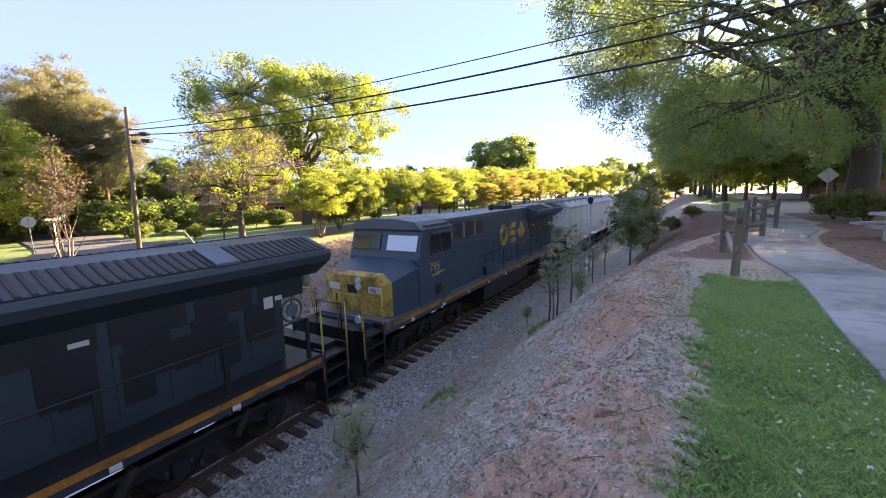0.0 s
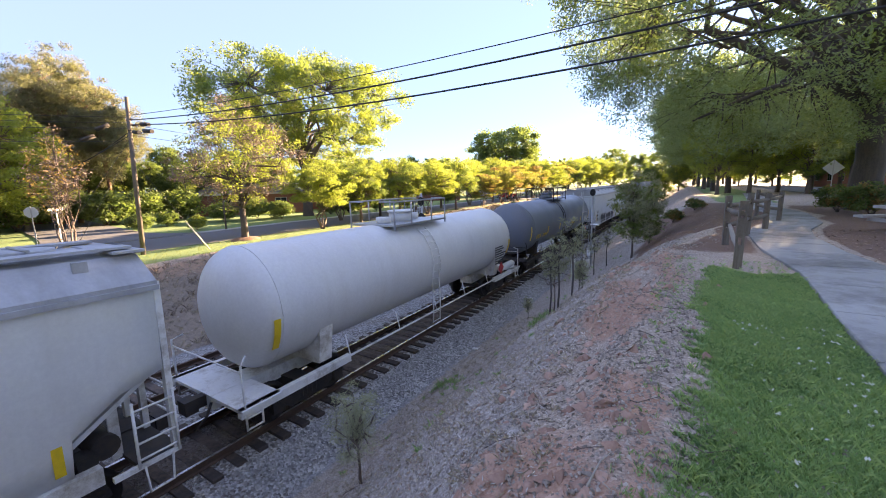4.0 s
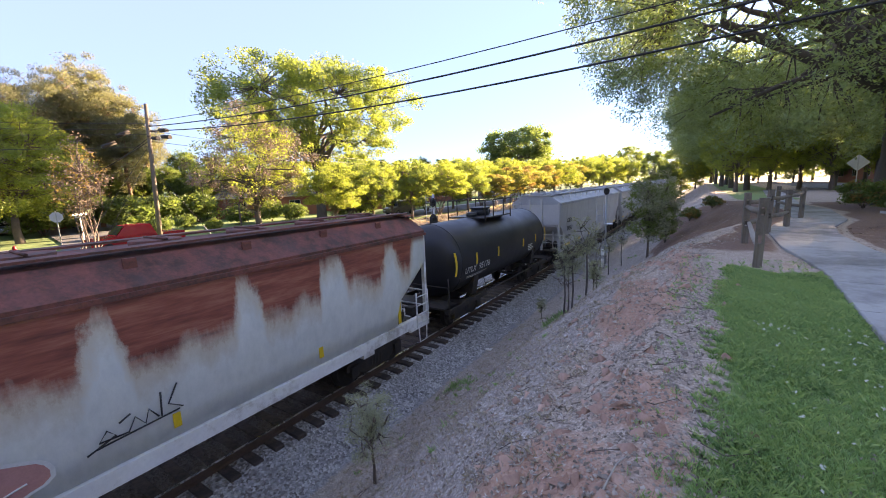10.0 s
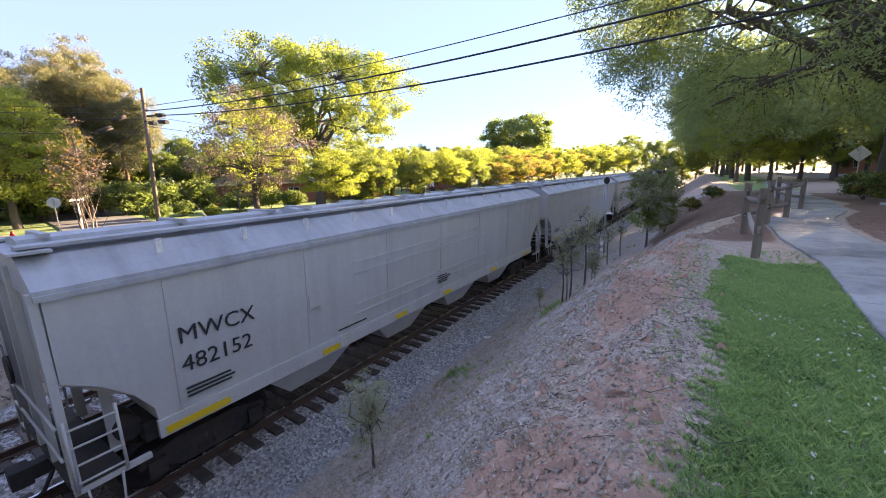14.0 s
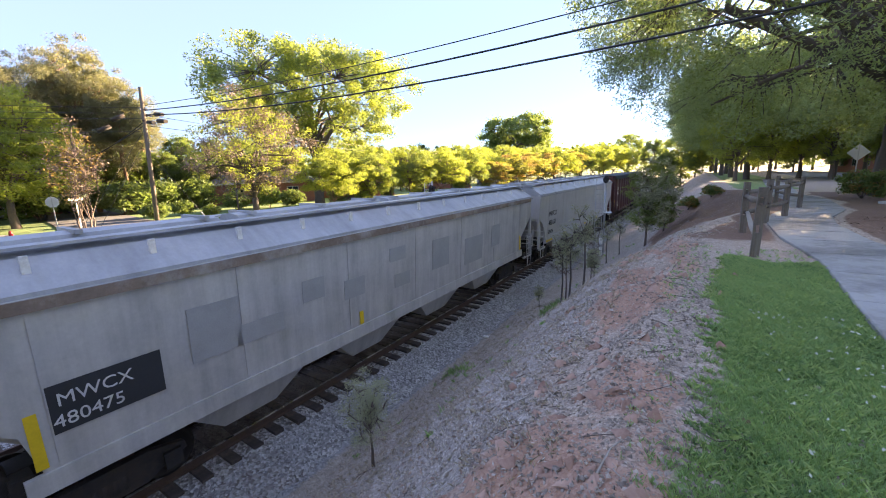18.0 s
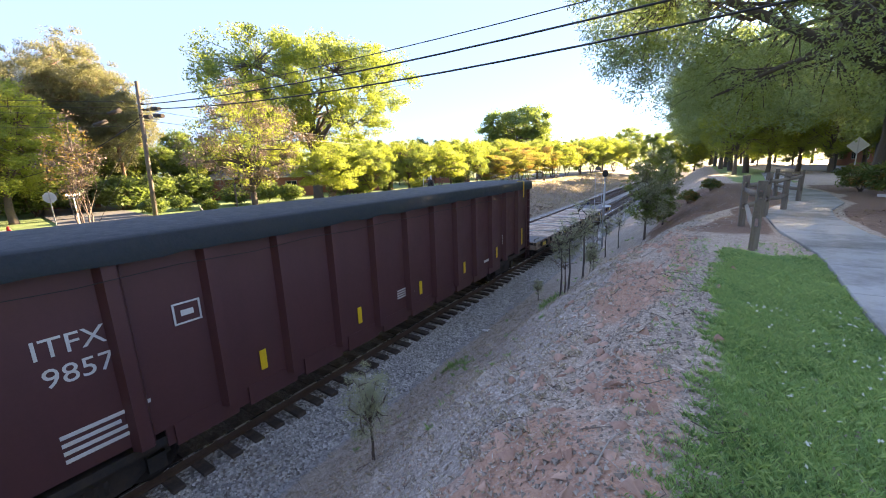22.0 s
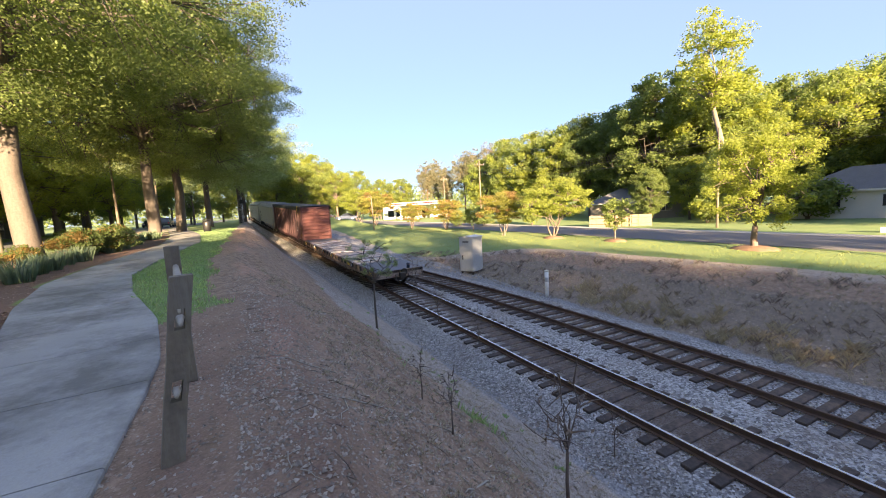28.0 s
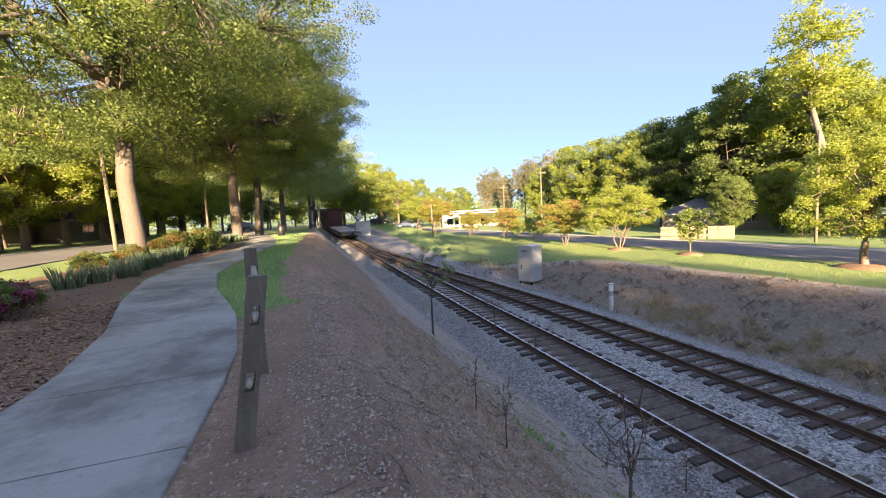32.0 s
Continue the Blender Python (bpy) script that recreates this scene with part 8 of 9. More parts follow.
def marker_post(x, y, h, r, label):
    root = thing("marker_post", label, "post", "white marker posts")
    bm = bmesh.new()
    tube(bm, [(0, 0, -0.2), (0, 0, h - 0.06)], r, 14)
    part("shaft", bm, "pvc", root)
    bm = bmesh.new()
    tube(bm, [(0, 0, h - 0.07), (0, 0, h - 0.02), (0, 0, h)], [r * 1.12, r * 1.12, r * 0.9], 14)
    part("cap", bm, "pvc", root)
    bm = bmesh.new()
    tube(bm, [(0, 0, h * 0.55), (0, 0, h * 0.72)], r * 1.02, 14, False)
    part("label_band", bm, "casegrey", root)
    root.matrix_basis = pose(x, y, float(ground_z(x, y)))


marker_post(*at(138.6, 21.7), 1.45, 0.11, "white plastic marker post in dry weeds")
marker_post(*at(39.0, 24.0), 1.05, 0.09, "white plastic marker post at the slope's foot")
marker_post(*at(12.9, 22.5), 1.15, 0.10, "white plastic marker post among saplings")
marker_post(*at(10.9, 24.5), 1.2, 0.09, "white plastic marker post at the signal")


def equipment_case():
    root = thing("equipment_case", "pale grey steel railway equipment case on short legs", "cabinet")
    w, d, h = 1.20, 1.15, 2.55
    boxes("body", [(-w / 2, w / 2, -d / 2, d / 2, 0.16, h)], "casegrey", root, "", 0.02)
    bm = bmesh.new()
    prism(bm, [(-d / 2 - 0.06, h), (d / 2 + 0.06, h), (d / 2 + 0.06, h + 0.05), (0, h + 0.14), (-d / 2 - 0.06, h + 0.05)], -w / 2 - 0.05, w / 2 + 0.05, "x")
    part("roof", bm, "casegrey", root)
    door = boxes("door", [(w / 2 - 0.002, w / 2 + 0.03, -d / 2 + 0.05, d / 2 - 0.05, 0.24, h - 0.08)], "casegrey", root, "", 0.012)
    boxes("handle", [(w / 2 + 0.03, w / 2 + 0.07, -0.30, -0.24, 1.0, 1.3)], "iron", door)
    for z in (0.5, 1.3, 2.1):
        boxes("hinge", [(w / 2 + 0.02, w / 2 + 0.05, d / 2 - 0.09, d / 2 - 0.03, z, z + 0.16)], "casegrey", door)
    boxes("vent", [(w / 2 + 0.028, w / 2 + 0.036, -0.25, 0.25, h - 0.35, h - 0.31), (w / 2 + 0.028, w / 2 + 0.036, -0.25, 0.25, h - 0.27, h - 0.23)], "iron", door)
    for x in (-w / 2 + 0.1, w / 2 - 0.1):
        for y in (-d / 2 + 0.1, d / 2 - 0.1):
            boxes("leg", [(x - 0.05, x + 0.05, y - 0.05, y + 0.05, -0.2, 0.17)], "iron", root)
    bm = bmesh.new()
    for x in (-0.4, 0.4):
        tube(bm, [(x, -0.1, h + 0.13), (x, -0.1, h + 0.2), (x, 0.1, h + 0.2), (x, 0.1, h + 0.13)], 0.015, 6)
    part("lifting_eye", bm, "iron", root)
    x, y = at(149.5, 27.6)
    root.matrix_basis = pose(x, y, float(ground_z(x, y)), 0, 0, 24)


equipment_case()


def relay_box():
    x, y = at(173.85, 73.4)
    root = thing("relay_house", "pale green railway relay house beside the line", "cabinet")
    boxes("body", [(-1.3, 1.3, -1.0, 1.0, 0, 2.5)], "casegrey", root, "", 0.03)
    boxes("roof", [(-1.4, 1.4, -1.1, 1.1, 2.5, 2.62)], "casegrey", root, "", 0.03)
    boxes("door", [(-0.4, 0.4, 1.0, 1.04, 0.1, 2.1)], "casegrey", root, "", 0.01)
    root.matrix_basis = pose(x, y, float(ground_z(x, y)))
    dish = thing("disc_target", "white round target on a post beside the line", "sign")
    bm = bmesh.new()
    tube(bm, [(0, 0, -0.2), (0, 0, 2.9)], 0.06, 8)
    part("post", bm, "galv", dish)
    bm = bmesh.new()
    disc(bm, (0, 0.1, 3.35), (0, 1, 0), 0.55, 0.05, 24)
    part("disc", bm, "pvc", dish)
    x, y = at(174.3, 75.5)
    dish.matrix_basis = pose(x, y, float(ground_z(x, y)))


relay_box()


# ---- street signs ----
def road_sign(x, y, sides, size, z, label, turn, start=0.5, material="signback"):
    root = thing("road_sign", label, "road sign", "road signs")
    bm = bmesh.new()
    box(bm, -0.03, 0.03, -0.02, 0.02, -0.3, z + size * 0.6)
    part("post", bm, "galv", root)
    bm = bmesh.new()
    ring = [(size / 2 * math.cos(2 * math.pi * (k + start) / sides) / math.cos(math.pi / sides), z + size / 2 * math.sin(2 * math.pi * (k + start) / sides) / math.cos(math.pi / sides)) for k in range(sides)]
    prism(bm, ring, 0.022, 0.03)
    part("plate", bm, material, root, "bare grey back of the plate")
    root.matrix_basis = pose(x, y, float(ground_z(x, y)), 0, 0, turn)
    return root


road_sign(*at(78.6, 42.3), 8, 0.78, 2.45, "octagonal stop sign seen from its grey back", 66)
road_sign(*at(-13.2, 39.0), 4, 0.80, 2.3, "diamond warning sign seen from its grey back", -8, 0.0)
blades = thing("street_name_sign", "post with two street name blades", "road sign", "road signs")
boxes("post", [(-0.03, 0.03, -0.03, 0.03, -0.3, 2.7)], "galv", blades)
boxes("blade", [(-0.02, 0.02, -0.5, 0.5, 2.5, 2.68)], "signback", blades)
boxes("blade", [(-0.5, 0.5, -0.02, 0.02, 2.28, 2.46)], "signback", blades)
x, y = at(76.8, 42.0)
blades.matrix_basis = pose(x, y, float(ground_z(x, y)), 0, 0, 20)
hydrant = thing("fire_hydrant", "small red fire hydrant on the verge", "hydrant")
bm = bmesh.new()
tube(bm, [(0, 0, -0.1), (0, 0, 0.5), (0, 0, 0.62), (0, 0, 0.7)], [0.11, 0.11, 0.09, 0.03], 12)
tube(bm, [(-0.18, 0, 0.42), (0.18, 0, 0.42)], 0.06, 10)
part("body", bm, "sign_red", hydrant)
x, y = at(82.0, 40.5)
hydrant.matrix_basis = pose(x, y, float(ground_z(x, y)))


# ---- fence posts by the path ----
def fence_post(x, y, h, lean, turn, holes, label, w=0.17, d=0.11):
    root = thing("fence_post", label, "fence post", "split-rail fence posts")
    bm = bmesh.new()
    zs = [-0.3]
    for z0, z1 in holes:
        zs += [z0, z1]
    zs.append(h)
    spans = list(zip(zs[0::2], zs[1::2]))
    for a, b in spans:
        box(bm, -w / 2, w / 2, -d / 2, d / 2, a, b)
    for a, b in holes:
        box(bm, -w / 2, -w / 2 + 0.035, -d / 2, d / 2, a, b)
        box(bm, w / 2 - 0.035, w / 2, -d / 2, d / 2, a, b)
    bmesh.ops.remove_doubles(bm, verts=bm.verts, dist=0.0005)
    for v in bm.verts:
        v.co.x += lean[0] * v.co.z + 0.006 * math.sin(v.co.z * 7)
        v.co.y += lean[1] * v.co.z
    part("post", bm, "timber", root)
    root.matrix_basis = pose(x, y, float(ground_z(x, y)), 0, 0, turn)
    return root


HOLES = ((0.42, 0.56), (0.90, 1.04))
bx, by = at(-168.3, 3.12)
post_a = fence_post(bx, by, 1.26, (-0.155, -0.07), 12, HOLES, "leaning grey fence post with empty rail slots", 0.135, 0.10)
bm = bmesh.new()
tube(bm, [(-0.078, 0.0, 0.50), (-0.07, 0.07, 0.47)], [0.030, 0.012], 6)
part("rail_stub", bm, "timbercut", post_a, "pale broken rail end")
bm = bmesh.new()
tube(bm, [(-0.152, -0.03, 0.98), (-0.145, 0.04, 0.94)], [0.030, 0.01], 6)
part("rail_stub", bm, "timbercut", post_a, "pale broken rail end")
cx, cy = at(-171.3, 4.6)
post_b = fence_post(cx, cy, 1.38, (0.01, 0.02), 5, HOLES, "grey fence post with a split broken rail", 0.12, 0.12)
bm = bmesh.new()
tube(bm, [(0.0, 0.03, 1.20), (-0.02, 0.25, 1.12), (-0.03, 0.55, 0.98), (-0.03, 0.75, 0.86)], [0.022, 0.034, 0.034, 0.010], 7)
part("rail_stub", bm, "timbercut", post_b, "pale split face of a broken rail")
FP = [(-6.1, 8.5, 1.2), (-4.75, 11.6, 1.2), (-6.7, 13.8, 1.2), (-8.3, 15.6, 1.15), (-9.4, 19.0, 1.15), (-7.4, 21.5, 1.15)]
spots = []
for k, (yaw, r, h) in enumerate(FP):
    x, y = at(yaw, r)
    fence_post(x, y, h, (0.01 * (-1) ** k, 0.0), 10 * k, HOLES, "weathered grey split-rail fence post beside the path", 0.125, 0.09)
    spots.append(Vector((x, y, float(ground_z(x, y)))))
for a, b, ks in ((1, 2, (0.49, 0.97)), (2, 3, (0.49, 0.97)), (3, 4, (0.97,)), (4, 5, (0.49, 0.97)), (0, 1, (0.97,))):
    for z in ks:
        p, q = spots[a] + Vector((0, 0, z)), spots[b] + Vector((0, 0, z - (0.1 if a == 0 else 0)))
        bm = bmesh.new()
        tube(bm, [p, p.lerp(q, 0.5) + Vector((0.02, 0, -0.03)), q], [0.05, 0.065, 0.045], 6)
        tagged(part("fence_rail", bm, "timber", None), "weathered grey split fence rail between posts", "fence rail", "split-rail fence rails")
p = spots[1]
bm = bmesh.new()
tube(bm, [p + Vector((0.05, -0.05, 0.5)), p + Vector((0.12, -0.5, 0.2)), p + Vector((0.16, -0.8, 0.03))], [0.04, 0.055, 0.03], 6)
tagged(part("fence_rail", bm, "timbercut", None), "fallen pale split rail leaning on its post", "fence rail", "split-rail fence rails")


def picnic_table():
    root = thing("picnic_table", "pale concrete picnic table with a bench in mulch", "table")
    boxes("tabletop", [(-0.9, 0.9, -0.38, 0.38, 0.70, 0.78)], "kerb", root, "", 0.015)
    for s in (-1, 1):
        boxes("bench", [(-0.9, 0.9, s * 0.78 - 0.15, s * 0.78 + 0.15, 0.40, 0.47)], "kerb", root, "", 0.012)
        bm = bmesh.new()
        prism(bm, [(-0.16, 0.7), (0.16, 0.7), (0.2, -0.05), (-0.2, -0.05)], s * 0.6 - 0.05, s * 0.6 + 0.05, "x")
        part("leg", bm, "kerb", root)
        boxes("bench_bracket", [(s * 0.6 - 0.05, s * 0.6 + 0.05, -0.8, 0.8, 0.30, 0.40)], "kerb", root)
    x, y = at(-19.6, 16.4)
    root.matrix_basis = pose(x, y, float(ground_z(x, y)), 0, 0, 25)


picnic_table()


# ---- houses and yards ----
def house(name, label, yaw, r, w, d, h, roof_h, turn, wall, windows, hip=True, door=None):
    """A one-storey house: walls with real openings' frames and panes, eaves and a roof. The front faces +x before the turn."""
    root = thing(name, label, "house", "houses")
    boxes("wall", [(-d / 2, d / 2, -w / 2, w / 2, -0.8, h)], wall, root)
    o = 0.5
    bm = bmesh.new()
    base = [bm.verts.new(p) for p in ((-d / 2 - o, -w / 2 - o, h), (d / 2 + o, -w / 2 - o, h), (d / 2 + o, w / 2 + o, h), (-d / 2 - o, w / 2 + o, h))]
    low = [bm.verts.new(v.co - Vector((0, 0, 0.16))) for v in base]
    inset = d / 2 if hip else -0.0
    r0, r1 = bm.verts.new((0, -w / 2 + inset - (0 if hip else o), h + roof_h)), bm.verts.new((0, w / 2 - inset + (0 if hip else o), h + roof_h))
    for f in ((base[0], base[1], r0), (base[1], base[2], r1, r0), (base[2], base[3], r1), (base[3], base[0], r0, r1)):
        bm.faces.new(f)
    for k in range(4):
        bm.faces.new((low[k], low[(k + 1) % 4], base[(k + 1) % 4], base[k]))
    bm.faces.new(low[::-1])
    roof = part("roof", bm, "shingle", root, "grey shingle roof")
    boxes("fascia", [(d / 2 + o, d / 2 + o + 0.03, -w / 2 - o, w / 2 + o, h - 0.18, h + 0.01)], "siding", roof)
    for y, ww, z0, z1 in windows:
        win = boxes("window", [(d / 2 - 0.02, d / 2 + 0.03, y - ww / 2, y + ww / 2, z0, z1)], "siding", root)
        n = 2
        for k in range(n):
            a = y - ww / 2 + 0.07 + k * (ww - 0.07) / n
            boxes("pane", [(d / 2 + 0.02, d / 2 + 0.036, a, a + (ww - 0.07) / n - 0.07, z0 + 0.07, z1 - 0.07)], "glass", win)
    if door is not None:
        boxes("door", [(d / 2 - 0.02, d / 2 + 0.05, door - 0.48, door + 0.48, 0.0, 2.05)], "siding", root)
    x, y = at(yaw, r)
    root.matrix_basis = pose(x, y, float(ground_z(x, y)) + 0.1, 0, 0, turn)
    return root


W3 = ((-3.5, 1.6, 0.9, 2.1), (0.5, 1.2, 0.9, 2.1), (3.8, 1.6, 0.9, 2.1))
house("house", "low house with a grey hipped roof behind a board fence", 127.0, 66, 12, 8, 2.3, 2.1, 38, "shadewall", W3)
house("house", "pale low house with a dark roof behind street trees", 104.5, 58, 13, 8, 2.6, 2.3, 12, "siding", W3)
house("house", "brick house with white windows behind garden trees", 83.0, 68, 12, 8, 2.7, 2.2, -6, "brick", W3, True, 2.2)
house("house", "brick house with white windows in deep shade", 58.0, 66, 14, 8, 2.8, 2.4, -30, "brick", W3, True, -1.2)
house("house", "brick house with white windows behind the street", 46.0, 72, 13, 8, 2.8, 2.4, -42, "brick", W3, True, 2.2)
house("house", "brick house far down the street", 33.5, 92, 13, 8, 2.8, 2.4, -55, "brick", W3)
house("house", "pale house far down the street", 25.0, 112, 13, 8, 2.8, 2.4, -62, "siding", W3)
house("house", "low house in shade across the park street", 216, 68, 14, 8, 2.8, 2.4, 150, "shadewall", W3, True, 2.2)
house("house", "brown house in shade across the park street", 205, 74, 13, 8, 2.6, 2.2, 160, "shadewall", W3)
house("house", "brick house across the park street", -24.5, 66, 14, 8, 2.8, 2.4, 200, "brick", W3)
house("house", "low brick house beyond the park street", -15.2, 92, 14, 8, 2.8, 2.4, 190, "brick", W3)


def fuel_canopy():
    root = thing("petrol_station", "white petrol station canopy with a red band", "petrol station")
    boxes("canopy", [(-6, 6, -9, 9, 4.2, 5.1)], "white", root, "", 0.03)
    boxes("band", [(6.0, 6.03, -9, 9, 4.5, 4.85), (-6, 6, 9.0, 9.03, 4.5, 4.85)], "sign_red", root, "red band round the canopy")
    for x in (-3.5, 3.5):
        for y in (-6, 0, 6):
            boxes("column", [(x - 0.2, x + 0.2, y - 0.2, y + 0.2, -0.3, 4.2)], "white", root)
    x, y = at(156.2, 118)
    root.matrix_basis = pose(x, y, float(ground_z(x, y)), 0, 0, 35)
    shop = thing("shop", "low white shop behind the petrol station", "building")
    boxes("wall", [(-4, 4, -10, 10, -0.3, 4.0)], "white", shop)
    boxes("roof", [(-4.3, 4.3, -10.3, 10.3, 4.0, 4.5)], "brick", shop)
    for k in range(5):
        boxes("window", [(4.0, 4.05, -8 + k * 3.4, -5.6 + k * 3.4, 0.6, 2.8)], "glass", shop)
    x, y = at(157.6, 132)
    shop.matrix_basis = pose(x, y, float(ground_z(x, y)), 0, 0, 35)


fuel_canopy()


def board_fence():
    root = thing("board_fence", "tan upright board fence beside the street", "fence")
    a, b = Vector((*at(132.6, 50.0), 0)), Vector((*at(125.0, 50.5), 0))
    bm = bmesh.new()
    box(bm, -0.05, 0.05, -0.75, 0.75, 0.05, 1.8)
    n = 92
    ang = math.degrees(math.atan2(b.y - a.y, b.x - a.x))
    bm.free()
    bm = bmesh.new()
    box(bm, -0.068, 0.068, -0.012, 0.012, 0.02, 1.35)
    me = bpy.data.meshes.new("board")
    bm.to_mesh(me)
    bm.free()
    me.materials.append(M["fencewood"])
    rng = random.Random(2)
    ln = (b - a).length
    for k in range(n):
        p = a.lerp(b, (k + 0.5) / n)
        if 0.62 < k / n < 0.66:
            continue
        o = child("board", me, root)
        o.matrix_basis = pose(p.x, p.y, float(ground_z(p.x, p.y)) + rng.uniform(-0.02, 0.02), 0, 0, ang)
    bm = bmesh.new()
    for z in (0.35, 1.05):
        tube(bm, [a + Vector((0.1, 0, float(ground_z(a.x, a.y)) + z)), b + Vector((0.1, 0, float(ground_z(b.x, b.y)) + z))], 0.04, 4)
    part("fence_rail", bm, "fencewood", root)


board_fence()


def low_wall():
    root = thing("garden_wall", "low stone garden wall at the lawn's edge", "wall")
    xs = [at(87.5 + k * 1.15, 41.0) for k in range(-5, 16)]
    rng = random.Random(5)
    for (x, y), (x2, y2) in zip(xs, xs[1:]):
        for lvl in range(2):
            bm = bmesh.new()
            ln = math.hypot(x2 - x, y2 - y)
            box(bm, 0.01, ln - 0.01, -0.14, 0.14, lvl * 0.2, lvl * 0.2 + 0.19)
            o = part("stone", bm, "kerb", root, "", 0.02)
            o.matrix_basis = pose(x + rng.uniform(-0.02, 0.02), y, float(ground_z(x, y)), 0, 0, math.degrees(math.atan2(y2 - y, x2 - x)))


low_wall()


# ---- vehicles on the streets ----
def car_thing(name, label, paint, kind="sedan"):
    root = thing(name, label, "car", "cars on the streets")
    L_, W_ = {"sedan": (4.7, 1.8), "suv": (4.8, 1.9), "pickup": (5.6, 2.0), "van": (4.7, 1.9)}[kind]
    a = L_ / 2
    if kind == "sedan":
        low = [(-a, 0.45), (-a + 0.05, 0.72), (-a + 1.1, 0.88), (a - 0.8, 0.92), (a - 0.05, 0.85), (a, 0.5), (a - 0.15, 0.25), (-a + 0.15, 0.25)]
        top = [(-a + 1.15, 0.88), (-a + 1.95, 1.38), (a - 1.7, 1.42), (a - 0.75, 0.94)]
    elif kind == "suv":
        low = [(-a, 0.5), (-a + 0.05, 0.85), (-a + 1.1, 1.0), (a - 0.1, 1.02), (a, 0.55), (a - 0.15, 0.3), (-a + 0.15, 0.3)]
        top = [(-a + 1.1, 1.0), (-a + 1.8, 1.62), (a - 0.5, 1.66), (a - 0.1, 1.02)]
    elif kind == "pickup":
        low = [(-a, 0.55), (-a + 0.05, 0.95), (-a + 1.4, 1.08), (a - 0.02, 1.08), (a, 0.6), (a - 0.15, 0.38), (-a + 0.15, 0.38)]
        top = [(-a + 1.4, 1.08), (-a + 2.0, 1.76), (-a + 3.5, 1.78), (-a + 3.75, 1.08)]
    else:
        low = [(-a, 0.5), (-a + 0.05, 0.95), (-a + 0.9, 1.08), (a - 0.02, 1.1), (a, 0.55), (a - 0.15, 0.32), (-a + 0.15, 0.32)]
        top = [(-a + 0.9, 1.08), (-a + 1.35, 1.8), (a - 0.15, 1.84), (a - 0.05, 1.1)]
    bm = bmesh.new()
    prism(bm, low, -W_ / 2, W_ / 2, "x")
    part("body", bm, paint, root, "", 0.06)
    bm = bmesh.new()
    aa = [bm.verts.new((-W_ / 2 + 0.06 + (0.16 if z > 1.2 else 0), y, z)) for y, z in top]
    bb = [bm.verts.new((W_ / 2 - 0.06 - (0.16 if z > 1.2 else 0), y, z)) for y, z in top]
    n = len(top)
    for k in range(n):
        bm.faces.new((aa[k], aa[(k + 1) % n], bb[(k + 1) % n], bb[k]))
    bm.faces.new(aa[::-1])
    bm.faces.new(bb)
    cab = part("cabin", bm, paint, root, "", 0.04)
    ymid = sum(y for y, z in top) / n
    zmid = sum(z for y, z in top) / n
    for s in (-1, 1):
        bm = bmesh.new()
        q = [(ymid + (y - ymid) * 0.86, zmid + (z - zmid) * 0.74) for y, z in top]
        vs = [bm.verts.new((s * (W_ / 2 - 0.045 - (0.16 * (z - 0.95) / 0.5 if z > 0.95 else 0) + 0.01), y, z)) for y, z in q]
        bm.faces.new(vs)
        part("side_glass", bm, "glass", cab)
    bm = bmesh.new()
    y0, z0 = top[0]
    y1, z1 = top[1]
    vs = [bm.verts.new(p) for p in ((-W_ / 2 + 0.14, y0 + 0.06, z0 + 0.06), (W_ / 2 - 0.14, y0 + 0.06, z0 + 0.06), (W_ / 2 - 0.28, y1 - 0.06, z1 - 0.04), (-W_ / 2 + 0.28, y1 - 0.06, z1 - 0.04))]
    for v in vs:
        v.co += Vector((0, -0.03, 0.03))
    bm.faces.new(vs)
    part("windscreen", bm, "glass", cab)
    for s in (-1, 1):
        boxes("headlight", [(s * (W_ / 2 - 0.3) - 0.18, s * (W_ / 2 - 0.3) + 0.18, -a - 0.01, -a + 0.05, 0.60, 0.74)], "screenglass", root)
        boxes("tail_light", [(s * (W_ / 2 - 0.2) - 0.12, s * (W_ / 2 - 0.2) + 0.12, a - 0.06, a + 0.01, 0.66, 0.86)], "sign_red", root)
    for s in (-1, 1):
        for y in (-a + 0.9, a - 0.95):
            bm = bmesh.new()
            disc(bm, (s * (W_ / 2 - 0.1), y, 0.33), (1, 0, 0), 0.33, 0.22, 20)
            w = part("wheel", bm, "tyre", root, "", 0.02)
            bm = bmesh.new()
            disc(bm, (s * (W_ / 2 + 0.012), y, 0.33), (1, 0, 0), 0.20, 0.02, 14)
            part("rim", bm, "galv", w)
    return root


ROAD_Z = float(ground_z(-32.2, 10)) + 0.035
pickup = car_thing("pickup_truck", "red pickup truck driving along the street", "carred", "pickup")
suv = car_thing("car", "dark grey car driving along the street", "cargrey", "suv")
van = car_thing("car", "dark jeep with pale windows driving along the street", "cartan", "van")
DRIVES = [(pickup, -33.9, 22.8, 9.0, -12.0, 0.0), (suv, -30.4, 16.0, 11.2, 12.5, 180.0), (van, -33.9, 15.7, 12.0, -12.4, 0.0)]


def park(kind, label, paint, x, y, turn, dz=0.04):
    c = car_thing("car", label, paint, kind)
    c.matrix_basis = pose(x, y, float(ground_z(x, y)) + dz, 0, 0, turn)


